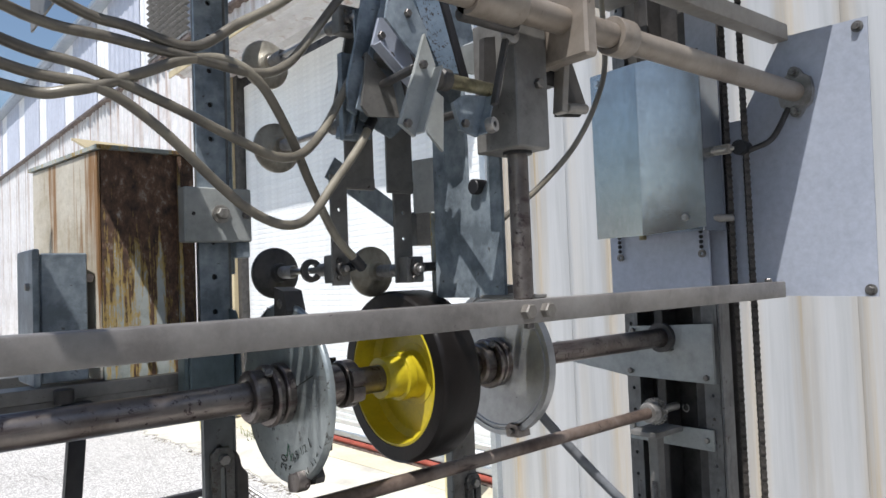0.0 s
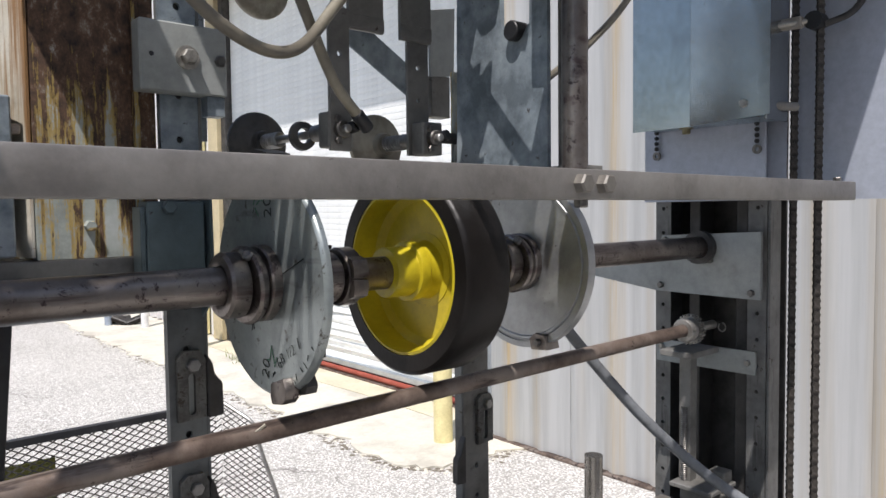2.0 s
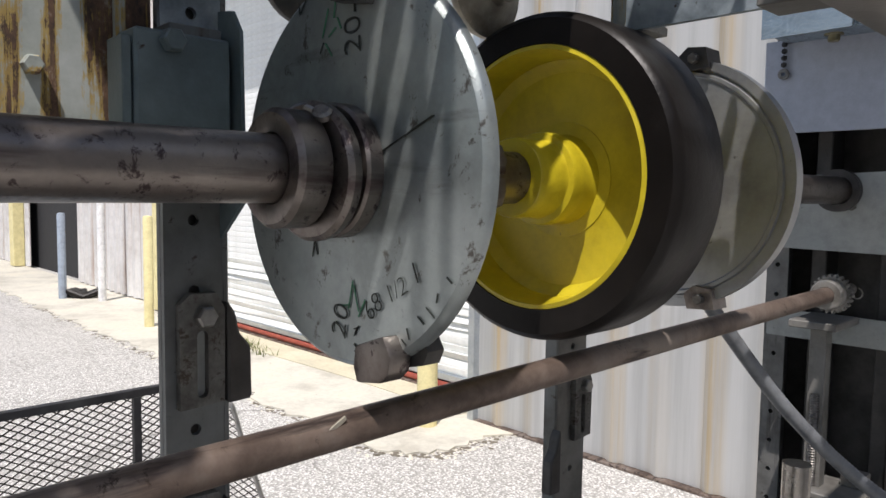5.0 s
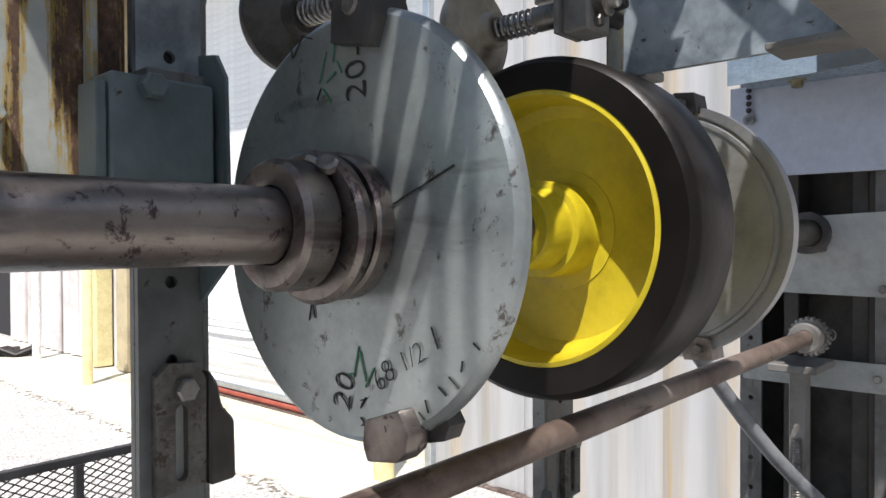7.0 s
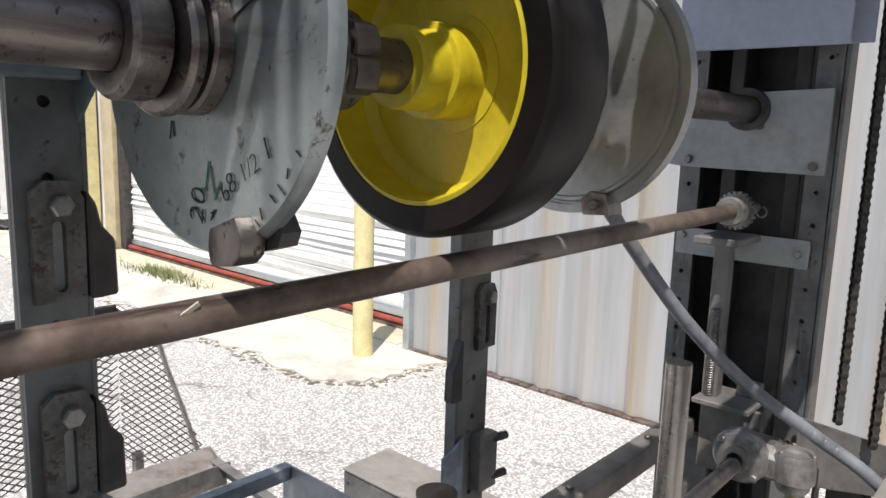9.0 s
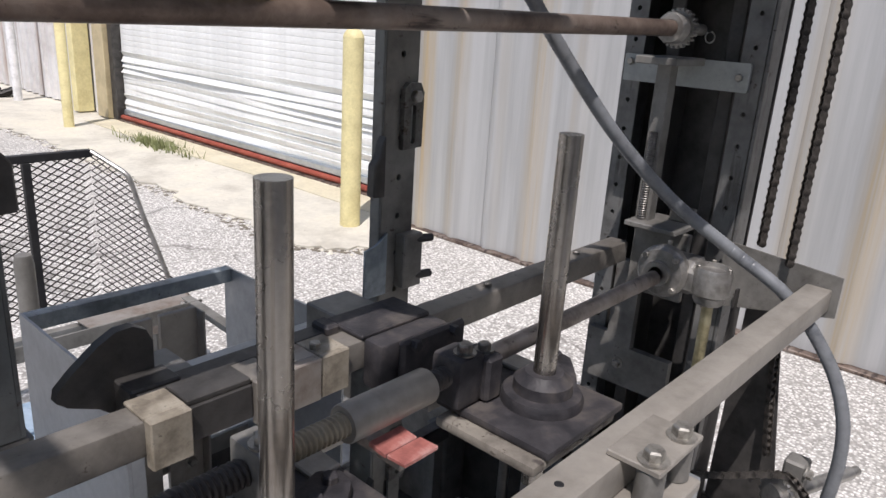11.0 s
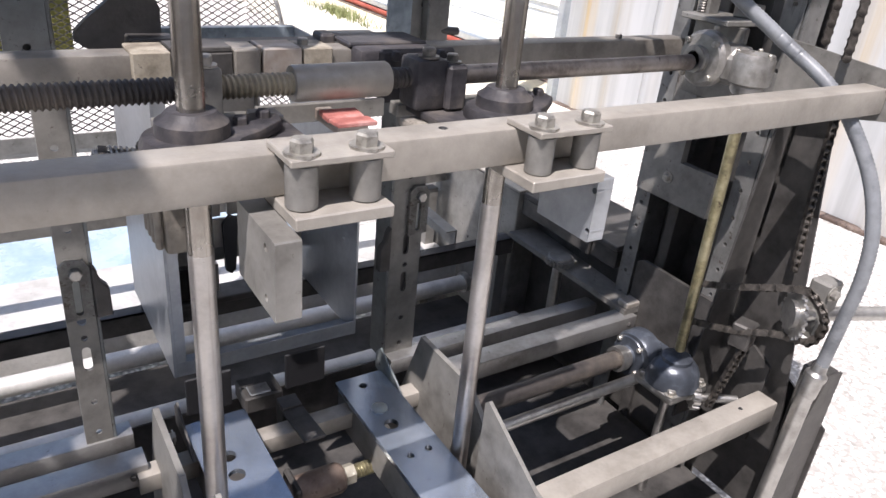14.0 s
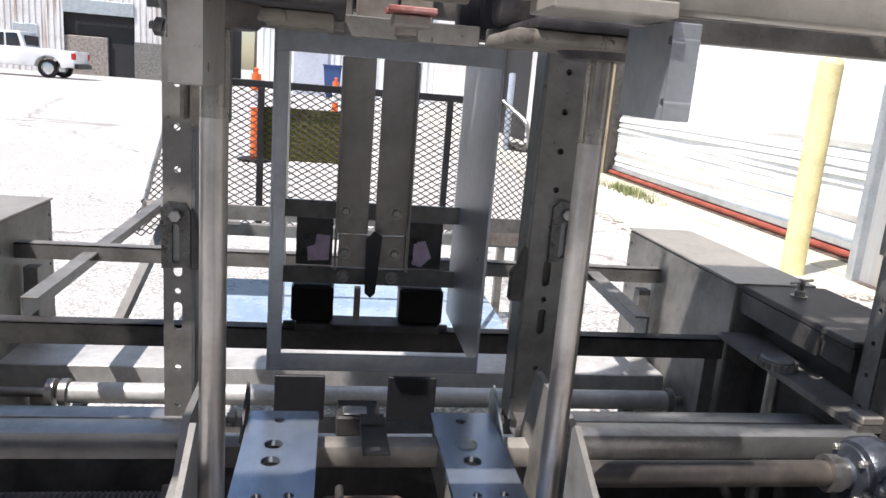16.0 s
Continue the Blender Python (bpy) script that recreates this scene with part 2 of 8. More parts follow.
BRASS = surface("dull_brass_rod", (0.25, 0.225, 0.13), 0.42, 0.6, dark=(0.09, 0.075, 0.05), worn=(0.40, 0.37, 0.25), patch=18, spots=0.10, low=0.42, high=0.60)
RED = surface("red_pad", (0.36, 0.13, 0.11), 0.6, 0.0, dark=(0.24, 0.08, 0.07), worn=(0.50, 0.33, 0.30), patch=30)
REDPIPE = surface("red_door_seal", (0.30, 0.065, 0.04), 0.5, 0.0, dark=(0.19, 0.04, 0.025), worn=(0.38, 0.11, 0.07), patch=4)
CUP = surface("dusty_suction_cup", (0.40, 0.37, 0.30), 0.42, 0.45, dark=(0.20, 0.175, 0.135), worn=(0.52, 0.49, 0.41), patch=16, bump=0.3, spots=0.06)
CUP_D = surface("dark_suction_cup", (0.09, 0.085, 0.08), 0.5, 0.1, dark=(0.04, 0.04, 0.04), patch=30, bump=0.3)


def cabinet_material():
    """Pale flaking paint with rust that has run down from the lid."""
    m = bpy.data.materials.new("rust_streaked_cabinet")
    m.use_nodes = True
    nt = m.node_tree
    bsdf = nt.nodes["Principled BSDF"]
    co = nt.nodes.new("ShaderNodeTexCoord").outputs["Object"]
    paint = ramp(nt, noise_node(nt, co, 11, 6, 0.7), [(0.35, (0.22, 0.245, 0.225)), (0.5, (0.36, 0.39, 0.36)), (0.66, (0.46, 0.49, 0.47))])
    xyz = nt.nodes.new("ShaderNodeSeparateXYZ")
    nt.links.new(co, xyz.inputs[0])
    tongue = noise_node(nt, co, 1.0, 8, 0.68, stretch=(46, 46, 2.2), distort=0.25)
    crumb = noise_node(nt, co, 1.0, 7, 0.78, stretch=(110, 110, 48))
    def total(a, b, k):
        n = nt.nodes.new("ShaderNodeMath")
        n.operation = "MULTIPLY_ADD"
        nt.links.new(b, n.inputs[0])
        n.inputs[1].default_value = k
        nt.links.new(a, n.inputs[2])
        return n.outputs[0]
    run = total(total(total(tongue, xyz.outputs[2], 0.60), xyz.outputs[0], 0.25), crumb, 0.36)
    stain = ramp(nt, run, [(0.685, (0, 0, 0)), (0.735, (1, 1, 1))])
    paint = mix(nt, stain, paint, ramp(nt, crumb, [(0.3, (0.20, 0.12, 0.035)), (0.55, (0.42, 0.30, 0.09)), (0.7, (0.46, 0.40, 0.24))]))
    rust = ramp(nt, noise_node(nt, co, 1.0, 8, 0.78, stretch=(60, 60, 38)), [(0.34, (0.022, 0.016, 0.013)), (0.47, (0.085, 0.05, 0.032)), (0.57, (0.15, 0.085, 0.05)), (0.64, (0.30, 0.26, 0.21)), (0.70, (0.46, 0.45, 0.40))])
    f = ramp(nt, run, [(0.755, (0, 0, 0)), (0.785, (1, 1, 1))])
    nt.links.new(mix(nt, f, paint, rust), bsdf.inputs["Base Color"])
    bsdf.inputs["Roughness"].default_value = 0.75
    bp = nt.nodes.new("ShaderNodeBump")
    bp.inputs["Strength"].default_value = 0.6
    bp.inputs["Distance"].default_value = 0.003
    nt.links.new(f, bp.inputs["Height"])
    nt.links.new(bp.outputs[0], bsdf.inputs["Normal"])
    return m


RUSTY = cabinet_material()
CABSIDE = surface("pale_peeling_cabinet_side", (0.52, 0.48, 0.39), 0.75, 0.0, dark=(0.36, 0.31, 0.22), worn=(0.62, 0.60, 0.53), patch=7, spots=0.06, spot_col=(0.16, 0.09, 0.04), streak=((0.24, 0.13, 0.05), (26, 26, 1.8), 0.56, 0.64), bump=0.4, bump_scale=90)
OLIVE = surface("olive_panel", (0.20, 0.19, 0.04), 0.7, 0.0, patch=4)


def wall_material(name, paint, dull, ochre, pitch, phase, amount, rough=0.42):
    """White coated sheet with long ochre rust runs down some of its ribs and faint grey wash marks."""
    m = bpy.data.materials.new(name)
    m.use_nodes = True
    nt = m.node_tree
    bsdf = nt.nodes["Principled BSDF"]
    pos = nt.nodes.new("ShaderNodeNewGeometry").outputs["Position"]
    xyz = nt.nodes.new("ShaderNodeSeparateXYZ")
    nt.links.new(pos, xyz.inputs[0])
    def calc(op, a, b):
        n = nt.nodes.new("ShaderNodeMath")
        n.operation = op
        for sock, v in ((n.inputs[0], a), (n.inputs[1], b)):
            if isinstance(v, (int, float)):
                sock.default_value = v
            else:
                nt.links.new(v, sock)
        return n.outputs[0]
    wash = noise_node(nt, pos, 1.0, 6, 0.6, stretch=(9, 9, 0.5))
    col = ramp(nt, wash, [(0.36, dull), (0.56, paint)])
    col = mix(nt, 0.22, col, ramp(nt, noise_node(nt, pos, 1.0, 4, 0.6, stretch=(90, 90, 1.5)), [(0.35, tuple(c * 0.82 for c in paint)), (0.62, paint)]))
    rib = calc("PINGPONG", calc("SUBTRACT", xyz.outputs[1], phase), pitch / 2)
    near = ramp(nt, calc("DIVIDE", rib, pitch / 2), [(0.05, (1, 1, 1)), (0.62, (0, 0, 0))])
    some = ramp(nt, noise_node(nt, pos, 1.0, 3, 0.6, stretch=(0.0, 1.7, 0.04)), [(0.42, (0, 0, 0)), (0.56, (1, 1, 1))])
    fade = ramp(nt, noise_node(nt, pos, 1.0, 6, 0.65, stretch=(24, 24, 0.6)), [(0.30, (0, 0, 0)), (0.66, (1, 1, 1))])
    run = calc("MULTIPLY", calc("MULTIPLY", near, some), calc("MULTIPLY", fade, amount))
    col = mix(nt, run, col, ochre)
    speck = ramp(nt, noise_node(nt, pos, 34, 6, 0.7), [(0.70, (0, 0, 0)), (0.75, (0.6, 0.6, 0.6))])
    col = mix(nt, speck, col, tuple(c * 0.7 for c in ochre))
    nt.links.new(col, bsdf.inputs["Base Color"])
    bsdf.inputs["Roughness"].default_value = rough
    b = nt.nodes.new("ShaderNodeBump")
    b.inputs["Strength"].default_value = 0.25
    b.inputs["Distance"].default_value = 0.01
    nt.links.new(noise_node(nt, pos, 2.6, 3, 0.5), b.inputs["Height"])
    nt.links.new(b.outputs[0], bsdf.inputs["Normal"])
    return m


WALLP = wall_material("white_ribbed_sheet", (0.43, 0.435, 0.432), (0.335, 0.34, 0.335), (0.40, 0.275, 0.10), 0.305, 1.98, 0.9)
WALLF = surface("pale_ribbed_cladding", (0.679, 0.669, 0.660), 0.6, 0.0, dark=(0.543, 0.514, 0.495), worn=(0.757, 0.757, 0.747), patch=0.9, grain=9,
                streak=((0.30, 0.17, 0.10), (3.0, 5.0, 0.14), 0.56, 0.72), bump=0.0, vary=0.1)
WALLU = surface("white_panel_cladding", (0.82, 0.83, 0.84), 0.55, 0.0, dark=(0.76, 0.77, 0.79), patch=0.7, grain=8, bump=0.0, vary=0.06)
WALLV = surface("lavender_panel_cladding", (0.52, 0.55, 0.63), 0.55, 0.0, dark=(0.46, 0.49, 0.57), patch=0.7, grain=8, bump=0.0, vary=0.1)
DOORM = surface("white_shutter_slat", (0.80, 0.815, 0.80), 0.34, 0.0, dark=(0.76, 0.775, 0.765), patch=1.0, grain=9, bump=0.0, vary=0.05)
TAN = surface("tan_trim", (0.50, 0.42, 0.26), 0.6, 0.0, patch=3, spots=0.03)
CREAM = surface("cream_painted_post", (0.72, 0.64, 0.34), 0.6, 0.0, dark=(0.6, 0.52, 0.26), patch=6, spots=0.05, spot_col=(0.35, 0.3, 0.2))
BLUEGREY = surface("blue_grey_post", (0.30, 0.35, 0.42), 0.6, 0.0)
CONCRETE = surface("pale_concrete", (0.57, 0.545, 0.47), 0.85, 0.0, dark=(0.38, 0.355, 0.30), worn=(0.64, 0.60, 0.49), patch=1.6, grain=24, bump=0.5, bump_scale=60, spots=0.07, spot_col=(0.26, 0.24, 0.20), low=0.36, high=0.62)
YELLOWED = surface("yellowed_concrete", (0.57, 0.52, 0.38), 0.85, 0.0, dark=(0.46, 0.42, 0.32), worn=(0.62, 0.58, 0.47), patch=2.6, grain=30, bump=0.4, bump_scale=60, spots=0.05, spot_col=(0.3, 0.26, 0.18))
SOIL = surface("dark_dry_soil", (0.16, 0.14, 0.11), 0.95, 0.0, dark=(0.09, 0.08, 0.06), patch=6)
# Near-black colour that stands for the shade inside open doorways.
INSIDE = surface("unlit_inside_shade", (0.02, 0.02, 0.022), 0.8)
GRASS = surface("dry_grass", (0.19, 0.21, 0.085), 0.8, patch=20)
LEAF = surface("tree_leaves", (0.045, 0.085, 0.02), 0.7, patch=2, bump=0.0, vary=0.3)
BARK = surface("bark", (0.10, 0.075, 0.05), 0.9, patch=8)
CARW = surface("white_car_paint", (0.78, 0.78, 0.78), 0.2, 0.0, bump=0.0, patch=1)
CARG = surface("dark_car_glass", (0.02, 0.025, 0.03), 0.08, 0.0, bump=0.0, patch=1, rough_var=0.03)
TAIL = surface("red_tail_lamp", (0.5, 0.02, 0.02), 0.2, bump=0.0)
ORANGE = surface("orange_plastic", (0.85, 0.16, 0.03), 0.5, bump=0.0)
WHITE = surface("white_plastic", (0.75, 0.75, 0.75), 0.5, bump=0.0)
BLUE = surface("blue_steel", (0.03, 0.07, 0.20), 0.5, bump=0.0)
PURPLE = surface("pale_purple_label", (0.68, 0.56, 0.72), 0.5, bump=0.0, patch=40)
GREENINK = surface("green_marker", (0.06, 0.22, 0.12), 0.6, bump=0.0)
INK = surface("black_marker", (0.02, 0.025, 0.02), 0.6, bump=0.0)
MESHM = surface("weathered_expanded_metal", (0.075, 0.07, 0.065), 0.6, 0.3, worn=(0.16, 0.15, 0.135), bump=0.0)
TRAY = surface("rust_edged_tray", (0.30, 0.27, 0.24), 0.55, 0.4, dark=(0.17, 0.11, 0.08), worn=(0.38, 0.36, 0.34), spots=0.08, patch=8)


def asphalt_material():
    """Weathered pale asphalt with light gravel, dark binder and hairline cracks."""
    m = bpy.data.materials.new("weathered_asphalt")
    m.use_nodes = True
    nt = m.node_tree
    bsdf = nt.nodes["Principled BSDF"]
    co = nt.nodes.new("ShaderNodeTexCoord").outputs["Object"]
    vor = nt.nodes.new("ShaderNodeTexVoronoi")
    vor.inputs["Scale"].default_value = 78
    nt.links.new(co, vor.inputs["Vector"])
    stones = ramp(nt, vor.outputs["Color"], [(0.16, (0.17, 0.163, 0.15)), (0.42, (0.60, 0.583, 0.55)), (0.74, (0.93, 0.912, 0.875))])
    edge = ramp(nt, vor.outputs["Distance"], [(0.25, (0, 0, 0)), (0.75, (1, 1, 1))])
    col = mix(nt, edge, stones, (0.24, 0.23, 0.212))
    fleck = ramp(nt, noise_node(nt, co, 26, 7, 0.8), [(0.56, (0, 0, 0)), (0.66, (0.75, 0.75, 0.75))])
    col = mix(nt, fleck, col, (0.17, 0.16, 0.147))
    big = noise_node(nt, co, 0.6, 6, 0.6)
    col = mix(nt, 0.26, col, ramp(nt, big, [(0.35, (0.42, 0.405, 0.375)), (0.65, (0.66, 0.645, 0.61))]))
    cr = nt.nodes.new("ShaderNodeTexVoronoi")
    cr.feature = "DISTANCE_TO_EDGE"
    cr.inputs["Scale"].default_value = 0.13
    wob = nt.nodes.new("ShaderNodeVectorMath")
    wob.operation = "MULTIPLY_ADD"
    nz = nt.nodes.new("ShaderNodeTexNoise")
    nz.inputs["Scale"].default_value = 3.0
    nz.inputs["Detail"].default_value = 6
    nt.links.new(co, nz.inputs["Vector"])
    nt.links.new(nz.outputs["Color"], wob.inputs[0])
    wob.inputs[1].default_value = (0.5, 0.5, 0)
    nt.links.new(co, wob.inputs[2])
    nt.links.new(wob.outputs[0], cr.inputs["Vector"])
    crack = ramp(nt, cr.outputs["Distance"], [(0.0004, (0.6, 0.6, 0.6)), (0.003, (0, 0, 0))])
    col = mix(nt, crack, col, (0.07, 0.065, 0.06))
    fine = nt.nodes.new("ShaderNodeTexVoronoi")
    fine.feature = "DISTANCE_TO_EDGE"
    fine.inputs["Scale"].default_value = 0.9
    nt.links.new(wob.outputs[0], fine.inputs["Vector"])
    thin = ramp(nt, fine.outputs["Distance"], [(0.001, (0.8, 0.8, 0.8)), (0.010, (0, 0, 0))])
    where = ramp(nt, noise_node(nt, co, 0.7, 4, 0.6), [(0.50, (0, 0, 0)), (0.60, (1, 1, 1))])
    col = mix(nt, mix(nt, 1.0, thin, where, "MULTIPLY"), col, (0.13, 0.12, 0.11))
    nt.links.new(col, bsdf.inputs["Base Color"])
    bsdf.inputs["Roughness"].default_value = 0.9
    b = nt.nodes.new("ShaderNodeBump")
    b.inputs["Strength"].default_value = 0.6
    b.inputs["Distance"].default_value = 0.006
    nt.links.new(vor.outputs["Distance"], b.inputs["Height"])
    nt.links.new(b.outputs[0], bsdf.inputs["Normal"])
    return m


ASPHALT = asphalt_material()


# ---- mesh helpers ----
ORIGIN = {}


def at_of(ob):
    return ORIGIN.get(ob, Vector((0, 0, 0)))


def thing(name, at, label, category, group="", kind=""):
    ob = new(name)
    ob.empty_display_size = 0.02
    ob.location = at
    ORIGIN[ob] = Vector(at)
    return tagged(ob, label, category, group, kind)


def solid(name, bm, material, label="", category="", group="", kind="", at=None, smooth=True):
    """A top-level mesh from a bmesh in world coordinates."""
    return finish(name, bm, material, None, at, smooth, label, category, group, kind)


def finish(name, bm, material, parent, at, smooth, label="", category="", group="", kind=""):
    bm.normal_update()
    base = at_of(parent) if parent else Vector((0, 0, 0))
    if at is None:
        lo = [min(v.co[i] for v in bm.verts) for i in range(3)]
        hi = [max(v.co[i] for v in bm.verts) for i in range(3)]
        at = Vector(((lo[0] + hi[0]) / 2, (lo[1] + hi[1]) / 2, lo[2]))
    at = Vector(at)
    bmesh.ops.translate(bm, vec=-at, verts=bm.verts)
    me = bpy.data.meshes.new(name)
    for f in bm.faces:
        f.smooth = smooth
    if smooth:
        for e in bm.edges:
            if len(e.link_faces) == 2 and e.calc_face_angle(0) > 0.6:
                e.smooth = False
    bm.to_mesh(me)
    bm.free()
    me.materials.append(material)
    ob = new(name, me)
    ORIGIN[ob] = at
    if parent:
        ob.parent = parent
    ob.location = at - base
    return tagged(ob, label, category, group, kind)


def part(name, bm, material, parent, label=""):
    return finish(name, bm, material, parent, None, True, label)


def share(name, mesh, parent, at, turn=None):
    """Another object on an existing mesh, at a place in the world."""
    ob = new(name, mesh)
    ob.parent = parent
    ob.location = Vector(at) - at_of(parent)
    ORIGIN[ob] = Vector(at)
    if turn is not None:
        ob.rotation_euler = turn
    return ob


def join(*bms):
    out = bms[0]
    for b in bms[1:]:
        me = bpy.data.meshes.new("joined")
        b.to_mesh(me)
        b.free()
        out.from_mesh(me)
        bpy.data.meshes.remove(me)
    return out


def box(x0, x1, y0, y1, z0, z1, bevel=0.0015, seg=1):
    bm = bmesh.new()
    m = Matrix.Translation(((x0 + x1) / 2, (y0 + y1) / 2, (z0 + z1) / 2)) @ Matrix.Diagonal((abs(x1 - x0), abs(y1 - y0), abs(z1 - z0), 1))
    bmesh.ops.create_cube(bm, size=1, matrix=m)
    if bevel > 0:
        bmesh.ops.bevel(bm, geom=bm.edges[:], offset=bevel, segments=seg, affect="EDGES", profile=0.5)
    return bm


def obox(centre, size, turn, bevel=0.0015):
    """A box turned by Euler degrees about its centre."""
    bm = box(-size[0] / 2, size[0] / 2, -size[1] / 2, size[1] / 2, -size[2] / 2, size[2] / 2, bevel)
    bm.transform(pose(*centre, *turn))
    return bm


def beam(p, q, w, h, bevel=0.0015, wall=0.0):
    """A bar or open square tube from p to q, w wide across and h high."""
    p, q = Vector(p), Vector(q)
    length = (q - p).length
    bm = bmesh.new()
    if wall > 0:
        outer = [(-w / 2, -h / 2), (w / 2, -h / 2), (w / 2, h / 2), (-w / 2, h / 2)]
        inner = [(-w / 2 + wall, -h / 2 + wall), (w / 2 - wall, -h / 2 + wall), (w / 2 - wall, h / 2 - wall), (-w / 2 + wall, h / 2 - wall)]
        rings = [[bm.verts.new((a, b, z)) for a, b in loop] for loop, z in ((outer, 0), (outer, length), (inner, length), (inner, 0))]
        for i in range(4):
            r0, r1 = rings[i], rings[(i + 1) % 4]
            for j in range(4):
                bm.faces.new((r0[j], r0[(j + 1) % 4], r1[(j + 1) % 4], r1[j]))
        bmesh.ops.recalc_face_normals(bm, faces=bm.faces)
        if bevel > 0:
            bmesh.ops.bevel(bm, geom=[e for e in bm.edges if abs((e.verts[0].co - e.verts[1].co).normalized().z) > 0.9], offset=bevel, segments=2, affect="EDGES", profile=0.5)
    else:
        bmesh.ops.create_cube(bm, size=1, matrix=Matrix.Translation((0, 0, length / 2)) @ Matrix.Diagonal((w, h, length, 1)))
        if bevel > 0:
            bmesh.ops.bevel(bm, geom=bm.edges[:], offset=bevel, segments=1, affect="EDGES", profile=0.5)
    zax = (q - p).normalized()
    up = Vector((0, 0, 1)) if abs(zax.z) < 0.95 else Vector((0, 1, 0))
    xax = up.cross(zax).normalized()
    yax = zax.cross(xax)
    rot = Matrix((xax, yax, zax)).transposed().to_4x4()
    bm.transform(Matrix.Translation(p) @ rot)
    return bm


def lathe(profile, p, axis, n=28, closed=False):
    """Profile rows (radius, distance along the axis) turned about the axis from p."""
    bm = bmesh.new()
    rings = []
    for r, d in profile:
        if r < 1e-6:
            rings.append([bm.verts.new((0, 0, d))])
        else:
            rings.append([bm.verts.new((r * math.cos(2 * math.pi * i / n), r * math.sin(2 * math.pi * i / n), d)) for i in range(n)])
    pairs = list(zip(rings, rings[1:])) + ([(rings[-1], rings[0])] if closed else [])
    for a, b in pairs:
        for i in range(n):
            j = (i + 1) % n
            if len(a) == 1 and len(b) == 1:
                continue
            if len(a) == 1:
                bm.faces.new((a[0], b[j], b[i]))
            elif len(b) == 1:
                bm.faces.new((a[i], a[j], b[0]))
            else:
                bm.faces.new((a[i], a[j], b[j], b[i]))
    bmesh.ops.recalc_face_normals(bm, faces=bm.faces)
    bm.transform(Matrix.Translation(p) @ Vector((0, 0, 1)).rotation_difference(Vector(axis)).to_matrix().to_4x4())
    return bm


def rod(p, q, r, n=24, chamfer=0.0015):
    p, q = Vector(p), Vector(q)
    d = (q - p).length
    c = min(chamfer, r * 0.4)
    return lathe([(0, 0), (r - c, 0), (r, c), (r, d - c), (r - c, d), (0, d)], p, (q - p).normalized(), n)


def pipe(p, q, r, wall=0.003, n=24):
    p, q = Vector(p), Vector(q)
    d = (q - p).length
    return lathe([(r - wall, 0), (r, 0), (r, d), (r - wall, d)], p, (q - p).normalized(), n, closed=True)


def screw(p, q, r, pitch, depth, n=20, per=6):
    """A threaded rod with a true helical ridge."""
    p, q = Vector(p), Vector(q)
    d = (q - p).length
    steps = int(d / pitch * per)
    verts, faces = [], []
    for k in range(steps + 1):
        z = d * k / steps
        for i in range(n):
            ph = (z / pitch - i / n) % 1.0
            rr = r - depth * (0.0 if ph < 0.34 else 1.0 if 0.5 < ph < 0.84 else (ph - 0.34) / 0.16 if ph <= 0.5 else (1 - ph) / 0.16)
            verts.append((rr * math.cos(2 * math.pi * i / n), rr * math.sin(2 * math.pi * i / n), z))
    for k in range(steps):
        for i in range(n):
            j = (i + 1) % n
            faces.append((k * n + i, k * n + j, (k + 1) * n + j, (k + 1) * n + i))
    faces.append(tuple(reversed(range(n))))
    faces.append(tuple(steps * n + i for i in range(n)))
    me = bpy.data.meshes.new("screw")
    me.from_pydata(verts, [], faces)
    bm = bmesh.new()
    bm.from_mesh(me)
    bpy.data.meshes.remove(me)
    bm.transform(Matrix.Translation(p) @ Vector((0, 0, 1)).rotation_difference((q - p).normalized()).to_matrix().to_4x4())
    return bm


def smooth_path(pts, per=8):
    pts = [Vector(p) for p in pts]
    ext = [2 * pts[0] - pts[1]] + pts + [2 * pts[-1] - pts[-2]]
    out = []
    for i in range(1, len(ext) - 2):
        a, b, c, d = ext[i - 1:i + 3]
        for k in range(per):
            t = k / per
            out.append(0.5 * (2 * b + (c - a) * t + (2 * a - 5 * b + 4 * c - d) * t * t + (3 * b - a - 3 * c + d) * t ** 3))
    out.append(pts[-1])
    return out


def sweep(pts, r, n=12, per=8, ridge=0.0, pitch=0.006):
    """A round cable or hose through the points; ridge: corrugation depth."""
    path = smooth_path(pts, per)
    if ridge > 0:
        dense = [path[0]]
        for a, b in zip(path, path[1:]):
            k = max(1, int((b - a).length / (pitch / 2)))
            dense += [a.lerp(b, (i + 1) / k) for i in range(k)]
        path = dense
    bm = bmesh.new()
    rings = []
    prev = None
    for i, p in enumerate(path):
        tan = (path[min(i + 1, len(path) - 1)] - path[max(i - 1, 0)]).normalized()
        if prev is None:
            nrm = tan.orthogonal().normalized()
        else:
            nrm = (prev - tan * prev.dot(tan)).normalized()
        prev = nrm
        bin_ = tan.cross(nrm)
        rr = r - (ridge if i % 2 else 0)
        rings.append([bm.verts.new(p + rr * (math.cos(2 * math.pi * k / n) * nrm + math.sin(2 * math.pi * k / n) * bin_)) for k in range(n)])
    for a, b in zip(rings, rings[1:]):
        for k in range(n):
            bm.faces.new((a[k], a[(k + 1) % n], b[(k + 1) % n], b[k]))
    bm.faces.new(list(reversed(rings[0])))
    bm.faces.new(rings[-1])
    return bm


def circle2(u, v, r, n=14):
    return [(u + r * math.cos(2 * math.pi * i / n), v + r * math.sin(2 * math.pi * i / n)) for i in range(n)]


